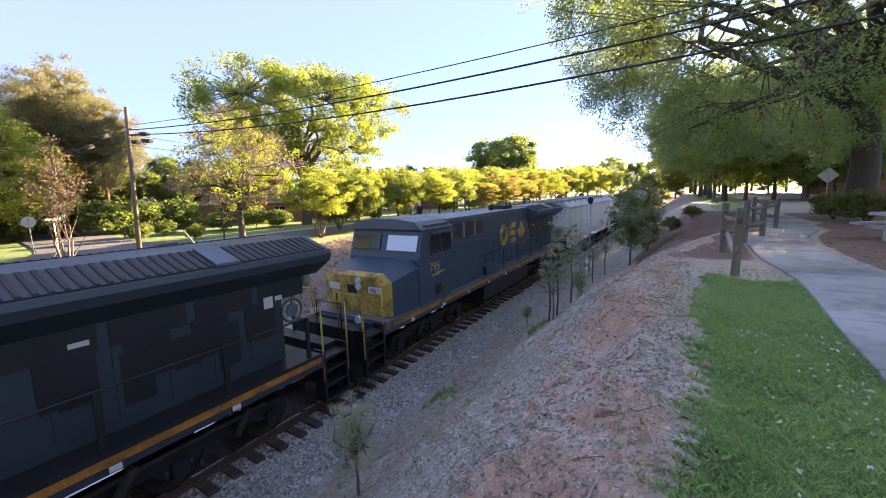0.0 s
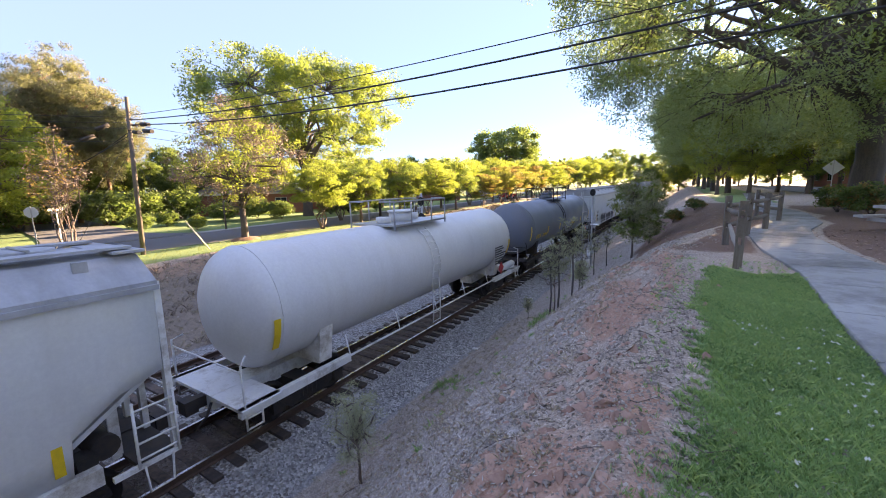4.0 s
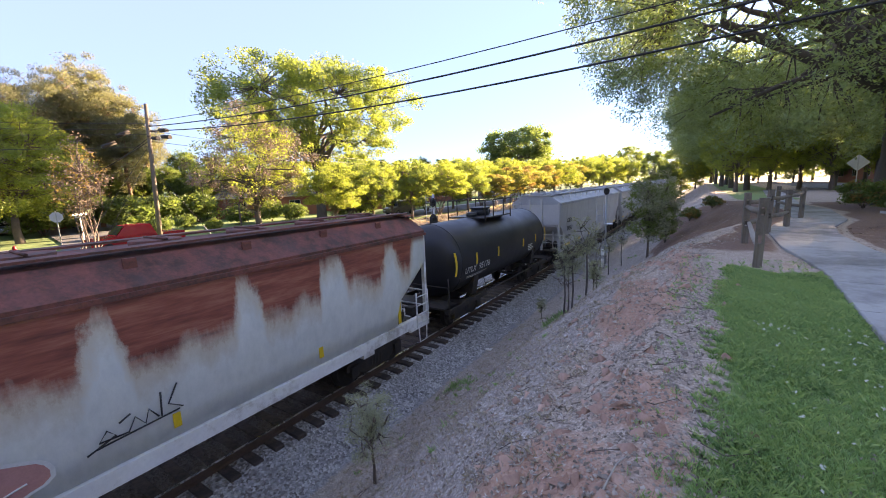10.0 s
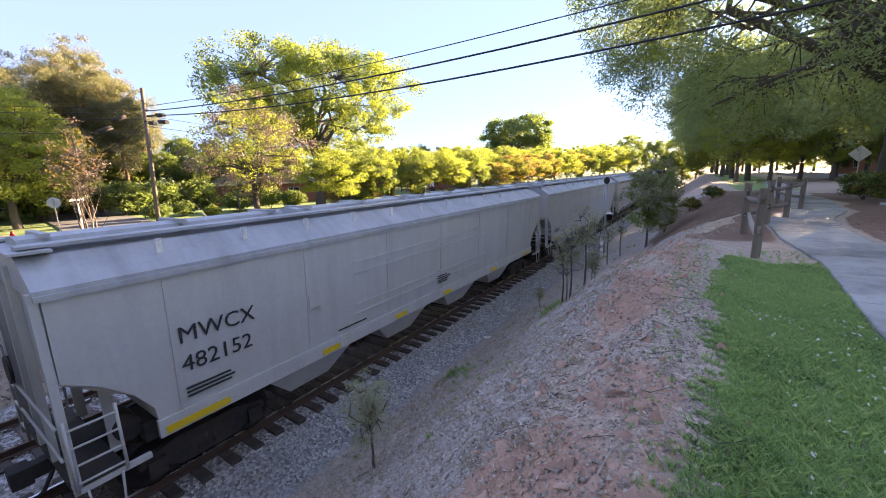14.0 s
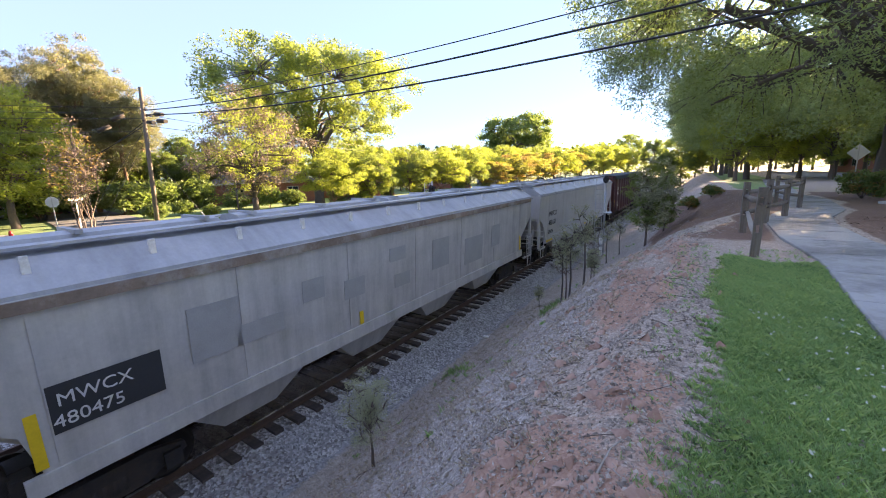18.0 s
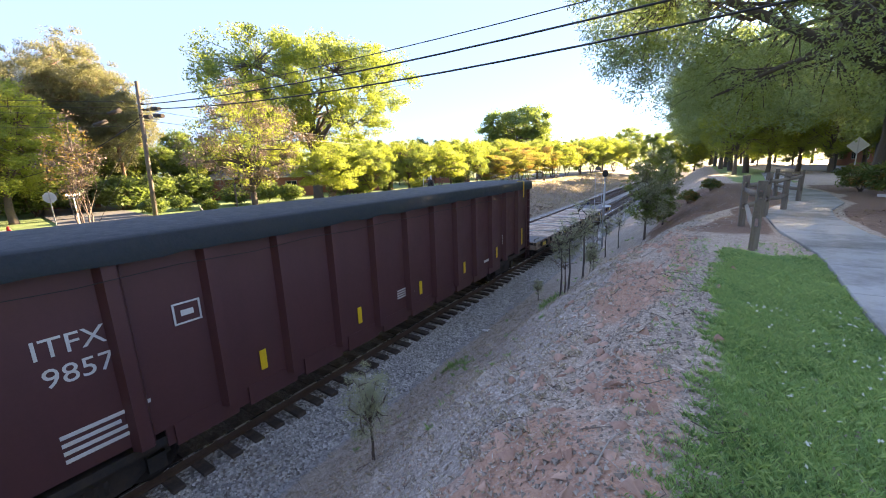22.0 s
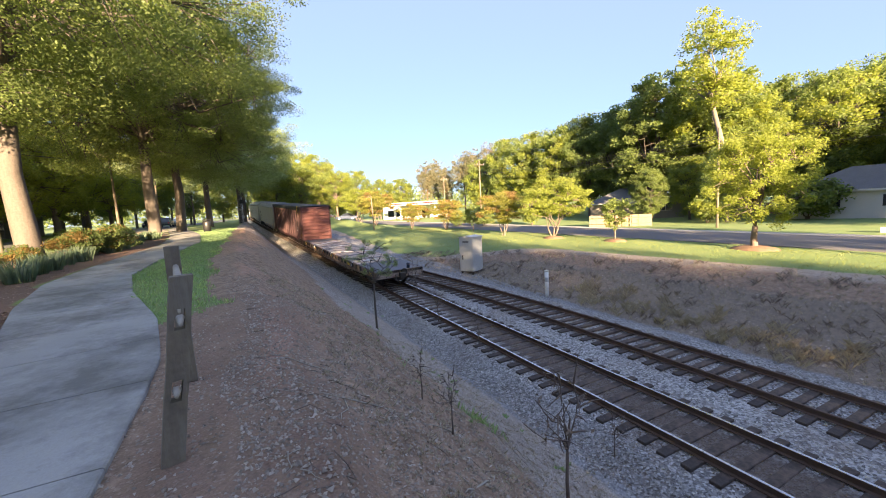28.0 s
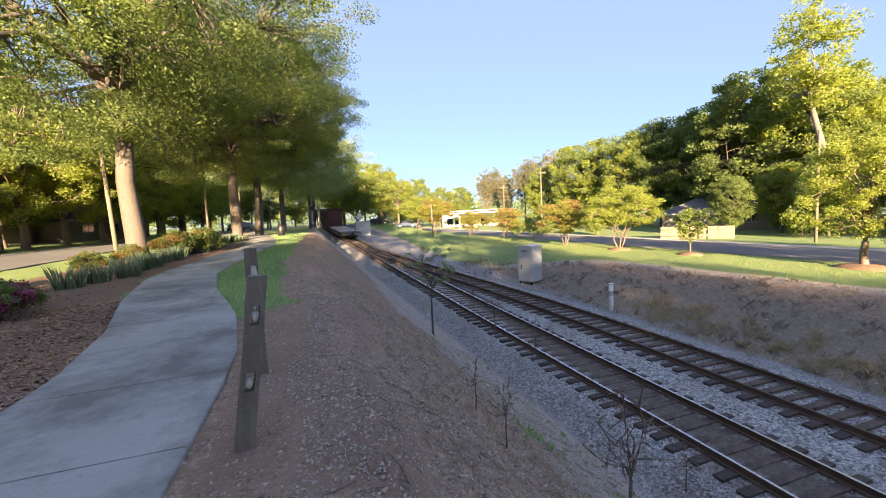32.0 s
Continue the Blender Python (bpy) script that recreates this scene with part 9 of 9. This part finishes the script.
park("sedan", "dark blue car parked beyond the lawn", "carblue", *at(167.4, 88), 70)
park("suv", "dark car parked by the shops", "cargrey", *at(171.0, 118), 20)
park("sedan", "white car parked by the shops", "carwhite", *at(169.8, 122), 20)
park("suv", "dark car parked far down the street", "carblue", *at(172.2, 112), 20)
park("sedan", "pale car parked in a driveway", "carsilver", *at(82.8, 62), 100)
park("sedan", "silver car parked in front of a house", "carsilver", *at(45.2, 62), 60)
park("suv", "white car parked far down the street", "carwhite", *at(24.5, 92), 0)
park("sedan", "white car parked far down the street", "carwhite", *at(19.5, 112), 0)
park("suv", "dark car parked along the park street", "cargrey", 13.4, -84, 0, 0.06)
park("sedan", "silver car parked along the park street", "carsilver", 13.2, -96, 0, 0.06)
park("sedan", "blue car parked along the park street", "carblue", 16.8, -90, 180, 0.06)

# litter bin by the lawn
bin_ = thing("litter_bin", "dark round litter bin beside the lawn", "bin")
bm = bmesh.new()
tube(bm, [(0, 0, -0.05), (0, 0, 0.85), (0, 0, 0.95)], [0.28, 0.32, 0.25], 16)
part("body", bm, "black", bin_)
bm = bmesh.new()
disc(bm, (0, 0, 1.02), (0, 0, 1), 0.3, 0.1, 16)
part("lid", bm, "black", bin_)
x, y = at(184.9, 38)
bin_.matrix_basis = pose(x, y, float(ground_z(x, y)))

# ---- small growth and loose stone ----
def soup_ob(name, me, label, category):
    return tagged(new(name, me), label, category, kind="stuff")


def stones(name, n, region, size, material, label, seed, lift=0.0, z_of=None):
    rng = np.random.default_rng(seed)
    x, y = region(rng, n)
    z = z_of(x, y) if z_of is not None else ground_z(x, y)
    base = np.array([(1, 0, 0), (-0.5, 0.87, 0), (-0.5, -0.87, 0), (0.2, 0.3, 0.75), (-0.3, -0.3, 0.6)], dtype=float)
    s = size * rng.uniform(0.45, 1.5, (n, 1, 1))
    v = base[None] * s * (1 + 0.35 * rng.normal(size=(n, 5, 3)))
    a = rng.uniform(0, 2 * math.pi, n)
    ca, sa = np.cos(a)[:, None], np.sin(a)[:, None]
    vx, vy = v[:, :, 0] * ca - v[:, :, 1] * sa, v[:, :, 0] * sa + v[:, :, 1] * ca
    v = np.stack([vx + x[:, None], vy + y[:, None], v[:, :, 2] + z[:, None] + lift], -1)
    soup_ob(name, tri_soup(name, v, [(0, 1, 3), (1, 2, 4), (2, 0, 3), (1, 4, 3), (2, 3, 4)], M[material]), label, "stones")


def bed_z(x, y):
    """Top of the ballast heap."""
    u = x - bend(y)
    return np.interp(u, [-15.2, -14.7, -14.1, -6.9, -6.3, -5.75], [-0.5, -0.40, -0.27, -0.27, -0.44, -0.56]) + rise(y)


def ballast_spots(rng, n):
    y = rng.normal(0, 16, n)
    side = rng.random(n)
    u = np.where(side < 0.5, rng.uniform(-7.35, -5.5, n), np.where(side < 0.85, rng.uniform(-11.1, -9.9, n), rng.uniform(-15.0, -13.6, n)))
    u = np.where((side >= 0.5), u + merge(y) * np.where(side < 0.85, 0.5, 1.0), u)
    return u + bend(y), y


def crib_spots(rng, n):
    y = rng.normal(0, 18, n)
    t = rng.random(n) < 0.45
    u = np.where(t, X1, X2 + merge(y)) + rng.uniform(-1.25, 1.25, n)
    return u + bend(y), y


stones("ballast_stones", 42000, ballast_spots, 0.030, "stone", "loose grey ballast stones", 1, 0.012, bed_z)
stones("crib_stones", 15000, crib_spots, 0.026, "crib", "brown ballast between the ties", 2, -0.005, lambda x, y: -0.22 + rise(y))


def bank_spots(rng, n):
    y = np.where(rng.random(n) < 0.75, rng.normal(2, 7, n), rng.uniform(-30, 30, n))
    xc = crest_near(y)
    x = xc + 0.5 - (xc + 6.4) * rng.random(n) ** 1.3
    return x, y


def near_spots(rng, n):
    y = np.where(rng.random(n) < 0.5, rng.normal(4, 3.5, n), rng.normal(-2, 4.5, n))
    xc = crest_near(y)
    return xc + 0.6 - (xc + 6.2) * rng.random(n) ** 1.4, y


stones("bank_grit", 46000, near_spots, 0.013, "rubble", "grit and small stones strewn over the bank", 5)
stones("bank_rubble", 9000, bank_spots, 0.021, "rubble", "stones and clods on the bank", 3)


def bare_spots(rng, n):
    y = rng.normal(-2, 3.5, n)
    return crest_near(y) + rng.uniform(-1.6, 1.4, n), y


def crest_spots(rng, n):
    y = rng.uniform(0.8, 11, n)
    return crest_near(y) + rng.normal(-0.35, 0.45, n), y


stones("clay_clods", 420, crest_spots, 0.060, "clod", "crumbled red clay clods along the bank's lip", 6, -0.015)
stones("dirt_crumbs", 7000, bare_spots, 0.014, "rubble", "crumbs of clay and gravel on bare dirt", 4)


def blades(name, x, y, n_each, height, width, material, label, category, seed, lean=0.35, z_of=None):
    """Tufts of bent blades at the places given, each blade a folded strip."""
    rng = np.random.default_rng(seed)
    x, y = np.repeat(x, n_each), np.repeat(y, n_each)
    n = len(x)
    x = x + rng.normal(0, height * 0.28, n)
    y = y + rng.normal(0, height * 0.28, n)
    z = ground_z(x, y) if z_of is None else z_of(x, y)
    a = rng.uniform(0, 2 * math.pi, n)
    h = height * rng.uniform(0.5, 1.3, n)
    dx, dy = np.cos(a), np.sin(a)
    w = width * rng.uniform(0.7, 1.3, n)
    l = lean * h * rng.uniform(0.3, 1.6, n)
    b = rng.uniform(0, 2 * math.pi, n)
    lx, ly = np.cos(b) * l, np.sin(b) * l
    v = np.stack([np.stack([x - dx * w, y - dy * w, z - 0.01], -1), np.stack([x + dx * w, y + dy * w, z - 0.01], -1),
                  np.stack([x + lx * 0.4 + dx * w * 0.6, y + ly * 0.4 + dy * w * 0.6, z + h * 0.6], -1), np.stack([x + lx, y + ly, z + h], -1)], 1)
    return soup_ob(name, quads_mesh(name, v, M[material]), label, category)


rng = np.random.default_rng(9)


def within(n, test, x0, x1, y0, y1):
    x, y = rng.uniform(x0, x1, n), rng.uniform(y0, y1, n)
    k = test(x, y)
    return x[k], y[k]


def lawn_front(x, y):
    pm, pw = path_mid(y)
    return (x > lawn_edge(y) + 0.10 * np.sin(y * 37.0 + x * 11.0)) & (x < pm - pw - 0.02) & (y < 8.2 + 0.25 * np.sin(x * 4)) & (y > 1.0 + 0.35 * wobble(x, y, 3.0, 2))


def lawn_left(x, y):
    pm, pw = path_mid(y)
    return (x > crest_near(y) + 0.85 * smooth01(4, 10, -y) - 0.05 * np.sin(y * 3)) & (x < pm - pw - 0.02) & (y < 1.06 * x - 8.6 + 0.12 * np.sin(x * 9 + y * 5))


x, y = within(36000, lawn_front, -0.2, 2.2, 0.9, 8.6)
k = wobble(x, y, 2.2, 8) + 0.7 * wobble(x, y, 6.0, 3) + rng.normal(0, 0.5, len(x)) > -0.75  # worn thin in places
x, y = x[k], y[k]
x2, y2 = within(1100, lambda x, y: (x > -0.28) & (y < 9.3) & ~lawn_front(x, y) & (x < path_mid(y)[0] - path_mid(y)[1]), -0.28, 1.7, 1.3, 9.3)
x, y = np.concatenate([x, x2]), np.concatenate([y, y2])
blades("lawn_grass", x, y, 7, 0.034, 0.0022, "blade", "short bright grass and clover beside the path", "grass", 21, 0.6)
x, y = within(5200, lawn_front, -0.2, 2.2, 1.0, 8.6)
blades("grass_tufts", x, y, 6, 0.048, 0.0018, "tuft", "coarser pale tufts standing out of the lawn", "grass", 29, 0.9)
x, y = within(16000, lawn_front, -0.1, 2.2, 1.0, 8.4)
k = wobble(x, y, 1.7, 5) + 0.5 * wobble(x, y, 5.0, 1) > 0.1
x, y = x[k], y[k]
blades("clover_leaves", x, y, 5, 0.030, 0.008, "clover", "broad clover leaves in the lawn", "clover", 22, 1.2)
x, y = within(230, lawn_front, 0.55, 2.2, 1.2, 5.2)
v = leaf_quads(np.stack([x, y, ground_z(x, y) + 0.06, 0 * x + 0.015], -1), len(x) * 4, 0.011, rng)
soup_ob("clover_blooms", quads_mesh("clover_blooms", v, M["flower"]), "tiny white clover blooms", "flowers")
x, y = within(24000, lawn_left, -0.5, 4.5, -45, -6)
blades("lawn_grass", x, y, 2, 0.07, 0.008, "blade", "short grass beyond the fence post", "grass", 23, 0.6)


def far_lawn(x, y):
    return (x > -28.2) & (x < -21.9 - 0.13 * np.clip(y, -5, 40) + 0.10 * np.clip(-y - 5, 0, 25) + 4.0 * smooth01(20, 36, -y))


x, y = within(30000, far_lawn, -28.4, -14.5, -60, 55)
blades("verge_grass", x, y, 2, 0.07, 0.010, "verge", "sunlit grass verge above the cutting", "grass", 24, 0.6)


def far_slope(x, y):
    crest_far = -21.6 - 0.13 * np.clip(y, -5, 40) + 0.10 * np.clip(-y - 5, 0, 25) + 4.0 * smooth01(20, 36, -y)
    return (x > crest_far) & (x < -15.0 + bend(y) + merge(y))


x, y = within(24000, far_slope, -28, -12, -34, 50)
blades("dry_weeds", x, y, 8, 0.085, 0.0042, "weedgrey", "dry grey-brown weeds on the cutting's far slope", "weeds", 25, 0.8)
x, y = within(6000, far_slope, -28, -8, 50, 130)
blades("dry_weeds", x, y, 6, 0.26, 0.014, "weedgrey", "dry weeds far along the cutting", "weeds", 35, 0.8)
x, y = within(5200, far_slope, -28, -12, -34, 50)
k = wobble(x, y, 0.9, 3) + 0.6 * wobble(x, y, 2.6, 1) > 0.05
blades("dead_stalks", x[k], y[k], 9, 0.20, 0.006, "twig", "brown dead stalks in clumps on the far slope", "weeds", 36, 0.9)
stones("slope_rubble", 11000, lambda g, n: (lambda q: (np.resize(q[0], n), np.resize(q[1], n)))(within(n * 2, far_slope, -28, -12, -34, 40)), 0.040, "rubble", "pale stones and clods on the far slope", 7)
x, y = within(500, far_slope, -20, -15, -16, -2)
k = (rng.random(len(x)) < 0.5) & (y < -4.5)
blades("straw_tufts", x[k] * 0.3 - 10.6 + 0.5 * np.sin(y[k] * 3), y[k], 12, 0.26, 0.007, "drygrass", "tall tufts of pale straw beside the far track", "weeds", 26, 0.8)


def near_slope(x, y):
    return (x < crest_near(y) - 0.4) & (x > -6.0)


x, y = within(9000, near_slope, -6, 1, -14, 15)
blades("bank_weeds", x, y, 5, 0.05, 0.0025, "weedgrey", "thin dry weeds on the near bank", "weeds", 27, 1.0)
x, y = within(120, near_slope, -5.6, -2.5, -22, 24)
blades("bank_sprouts", x, y, 16, 0.08, 0.009, "blade", "green sprouts among stones on the bank", "weeds", 28, 0.8)
for yaw, r in ((32.0, 9.8), (149.7, 7.0), (100.5, 6.2), (17.5, 13.0), (10.0, 15.5)):
    cx_, cy_ = at(yaw, r)
    xx, yy = cx_ + rng.normal(0, 0.22, 26), cy_ + rng.normal(0, 0.22, 26)
    tuft = blades("grass_tuft", xx, yy, 7, 0.16, 0.008, "blade", "green grass tuft on the gravel bank", "grass", int(yaw), 0.6)

# litter of twigs, chips and sticks
def sticks(name, spots, length, r, material, label, seed):
    rg = np.random.default_rng(seed)
    bm = bmesh.new()
    for x, y in spots:
        a = rg.uniform(0, math.pi)
        ln = length * rg.uniform(0.4, 1.4)
        pts = []
        for k in (-0.5, -0.1, 0.25, 0.5):
            px, py = x + math.cos(a) * ln * k + rg.normal() * 0.02, y + math.sin(a) * ln * k + rg.normal() * 0.02
            pts.append((px, py, float(ground_z(px, py)) + r * 1.2 + abs(rg.normal()) * 0.012))
        tube(bm, pts, [r, r * 0.9, r * 0.7, r * 0.4], 4)
    return tagged(part(name, bm, material, None), label, "twigs", kind="stuff")


xx, yy = bank_spots(np.random.default_rng(33), 60)
sticks("dead_branches", list(zip(xx, yy)), 0.6, 0.007, "timbercut", "grey dead branches strewn over the bank", 33)
xx, yy = bank_spots(np.random.default_rng(31), 600)
sticks("twig_litter", list(zip(xx, yy)), 0.22, 0.004, "barkthin", "thin dead twigs strewn over the bank", 31)
xx, yy = bank_spots(np.random.default_rng(32), 420)
sticks("pale_twigs", list(zip(xx, yy)), 0.16, 0.004, "timbercut", "pale broken twigs strewn over the bank", 32)


def lone_stick(yaw, r, length, rad, turn, material, label):
    x, y = at(yaw, r)
    bm = bmesh.new()
    pts = []
    for k in (-0.5, -0.2, 0.1, 0.35, 0.5):
        px, py = x + math.cos(turn) * length * k, y + math.sin(turn) * length * k
        pts.append((px + 0.02 * math.sin(k * 9), py, float(ground_z(px, py)) + rad))
    tube(bm, pts, [rad * 0.6, rad, rad, rad * 0.8, rad * 0.3], 6)
    tube(bm, [pts[2], (pts[2][0] + 0.1, pts[2][1] + 0.06, pts[2][2] + 0.06)], [rad * 0.5, rad * 0.2], 5)
    tagged(part("fallen_stick", bm, material, None), label, "stick", "fallen sticks")


lone_stick(17.6, 6.9, 0.75, 0.022, 1.4, "timber", "grey fallen stick lying on the bank")
lone_stick(73.0, 7.6, 0.32, 0.025, 2.2, "strap", "short white stick on the ballast")
lone_stick(150.0, 3.1, 0.6, 0.010, 0.6, "timbercut", "thin pale stick on bare dirt")
lone_stick(27.3, 12.9, 0.25, 0.04, 0.2, "strap", "pale scrap of litter on the bank")


def bed_here(x, y):
    pm, pw = path_mid(y)
    return (x > pm + pw + 0.03) & (x < pm + 5.2)


xa, ya = within(14000, bed_here, 1.5, 10, -17, 16)
xb, yb = within(20000, bed_here, 2.4, 7.5, -10, -3.5)
x, y = np.concatenate([xa, xb]), np.concatenate([ya, yb])
v = leaf_quads(np.stack([x, y, ground_z(x, y) + 0.012, 0 * x + 0.015], -1), len(x), 0.040, rng, 2.5, (1, 1, 0.8), 0, 0.3)
soup_ob("bark_chips", quads_mesh("bark_chips", v, M["mulchchip"]), "brown bark chips beside the path", "mulch")
x, y = within(15000, near_slope, -5.4, 1.0, -12, 14)
v = leaf_quads(np.stack([x, y, ground_z(x, y) + 0.008, 0 * x + 0.012], -1), len(x), 0.024, rng, 2.5, (1, 1, 0.8), 0, 0.3)
soup_ob("dead_leaves", quads_mesh("dead_leaves", v, M["mulchchip"]), "dead leaves and chips on the bank", "leaf litter")


x, y = within(130000, near_slope, -5.7, 0.6, -10, 13)
k = wobble(x, y, 1.1, 6) + 0.6 * wobble(x, y, 3.0, 2) + rng.normal(0, 0.5, len(x)) > -0.15
x, y = x[k], y[k]
v = leaf_quads(np.stack([x, y, ground_z(x, y) + 0.014, 0 * x + 0.016], -1), len(x), 0.021, rng, 0.8, (1, 1, 0.8), 0, 0.22)
third = len(v) // 4
soup_ob("twig_bits", quads_mesh("twig_bits", v[:third], M["mulchchip"]), "brown bits of twig and bark on the bank", "twigs")
soup_ob("stalk_bits", quads_mesh("stalk_bits", v[third:2 * third], M["drygrass"]), "pale bits of stalk on the bank", "twigs")
soup_ob("wood_chips", quads_mesh("wood_chips", v[2 * third:], M["chipgrey"]), "grey weathered wood chips strewn over the bank", "wood chips")


# ---- garden bed ----
def iris_clump(x, y, n, h, seed):
    root = thing("iris_clump", "clump of grey-green iris blades in mulch", "plant", "iris clumps")
    rg = np.random.default_rng(seed)
    a = rg.uniform(0, 2 * math.pi, n)
    rr = 0.32 * np.sqrt(rg.random(n))
    px, py = np.cos(a) * rr, np.sin(a) * rr
    hh = h * rg.uniform(0.6, 1.15, n)
    w = 0.014 + 0.006 * rg.random(n)
    b = a + rg.normal(0, 0.5, n)
    ln = 0.35 * hh * rg.uniform(0.2, 1.2, n)
    nx, ny = -np.sin(b) * w, np.cos(b) * w
    z = 0 * px
    v = np.stack([np.stack([px - nx, py - ny, z - 0.02], -1), np.stack([px + nx, py + ny, z - 0.02], -1),
                  np.stack([px + nx + np.cos(b) * ln * 0.35, py + ny + np.sin(b) * ln * 0.35, z + hh * 0.6], -1), np.stack([px + np.cos(b) * ln, py + np.sin(b) * ln, z + hh], -1)], 1)
    child("foliage", quads_mesh("foliage", v, M["iris"]), root)
    root.matrix_basis = pose(x, y, float(ground_z(x, y)))


rg = random.Random(6)
for k in range(26):
    yy_ = -13.0 - k * 0.82
    iris_clump(6.25 - 0.01 * k + rg.uniform(-0.4, 0.45), yy_, 110, rg.uniform(0.45, 0.62), k)
azalea = tree("azalea_bush", "low azalea bush with magenta blooms", "shrub", 51, 0.8, 0.12, 0.03, 0.42, (0.62, 0.62, 0.38), 90, 0.16, 5200, 0.035, "darkleaf", "barkthin", stems=4, n_limb=14, inner=0.5, group="azalea bushes", second=("azalea", 0.26))
stand(azalea, 5.6, -9.1, 0, 0.85)
for x, y, sc in ((6.3, -8.7, 0.95), (6.1, -10.0, 0.85), (7.1, -9.2, 1.0), (6.9, -10.6, 0.9), (7.7, -10.2, 0.9), (8.2, -8.8, 1.0)):
    again(azalea, x, y, x * 90, sc)
bed_shrub = tree("bed_shrub", "low russet and green garden bush", "shrub", 52, 1.2, 0.2, 0.04, 0.62, (0.95, 0.95, 0.58), 90, 0.26, 5200, 0.055, "darkleaf", "barkthin", stems=4, n_limb=14, inner=0.5, group="bushes in the bed", second=("rosyleaf", 0.3))
stand(bed_shrub, 7.9, -17.0, 0, 0.6)
for x, y, sc in ((7.3, -18.6, 0.65), (8.6, -12.8, 0.5), (6.6, -21.6, 0.95), (5.8, -23.0, 1.0), (7.4, -23.4, 0.95), (6.4, -25.0, 1.0), (-1.4, 23.5, 0.55), (-0.4, 26.5, 0.6), (0.7, 29.0, 0.6), (-2.3, 27.5, 0.6), (7.6, 20.0, 1.0), (6.6, 22.5, 1.1), (8.8, 18.5, 1.0), (9.6, 21, 1.1), (6.2, 25, 1.0), (10.8, 23.5, 1.1)):
    again(bed_shrub, x, y, x * 70, sc)


# mulch rings round the street trees
def mulch_ring(x, y, r):
    bm = bmesh.new()
    rows = []
    for q, dz in ((r, -0.06), (r * 0.8, 0.10), (r * 0.45, 0.20), (0.05, 0.22)):
        rows.append([bm.verts.new((x + q * math.cos(a) * 1.15 + 0.05 * math.sin(3 * a), y + q * math.sin(a) * 1.5, float(ground_z(x + q * math.cos(a), y + q * math.sin(a))) + dz)) for a in (2 * math.pi * k / 22 for k in range(22))])
    for a, b in zip(rows, rows[1:]):
        for k in range(22):
            bm.faces.new((a[k], a[(k + 1) % 22], b[(k + 1) % 22], b[k])).smooth = True
    bm.faces.new(rows[-1])
    tagged(part("mulch_ring", bm, plain_mulch, None), "heaped brown mulch ring under a street tree", "mulch", "mulch rings")


plain_mulch = plain("heaped_mulch", (0.21, 0.125, 0.08), 0.95, vary=0.35, scale=4, grain=25, bumps=0.8)
for x, y, r in ((-26.6, -3.4, 0.95), (*at(114.4, 29.3), 0.9), (*at(129.4, 33.8), 0.7), (*at(59.2, 32.0), 0.8), (*at(137.5, 37.5), 0.8)):
    mulch_ring(x, y, r)


# ---- far treeline ----
def far_wood():
    rg = np.random.default_rng(77)
    n = 1300
    a = rg.uniform(0, 2 * math.pi, n)
    r = rg.uniform(185, 330, n)
    x, y = np.cos(a) * r, np.sin(a) * r
    keep = ~((np.abs(x + 10) < 14) & (r < 250))
    x, y = x[keep], y[keep]
    h = rg.uniform(8, 17, len(x))
    cen = np.stack([x, y, ground_z(x, y) + h * 0.55, h * 0.62], -1)
    v = leaf_quads(cen, 110000, 0.8, rg, 0.4, (1.1, 1.1, 0.9))
    soup_ob("far_wood", quads_mesh("far_wood", v, M["midleaf"]), "distant woods along the horizon", "woods")


far_wood()

# ---- what moves ----
def along(s, t):
    """The pose on the near track of a vehicle whose middle lies s along the train."""
    y = s - PACE * t + SLOWING * t * t
    a, b = float(bend(y - 5)), float(bend(y + 5))
    c, d = float(rise(y - 5)), float(rise(y + 5))
    return pose(X1 + (a + b) / 2, y, (c + d) / 2, math.degrees(math.atan2(d - c, 10)), 0, -math.degrees(math.atan2(b - a, 10)))


def motions():
    for car, s in TRAIN:
        walk(car, [(t, along(s, t)) for t in range(0, 33, 1)])
    for car, x, y, t0, v, turn in DRIVES:
        walk(car, [(t, pose(x, y + v * (t - t0), ROAD_Z, 0, 0, turn)) for t in range(0, 33, 4)])


motions()
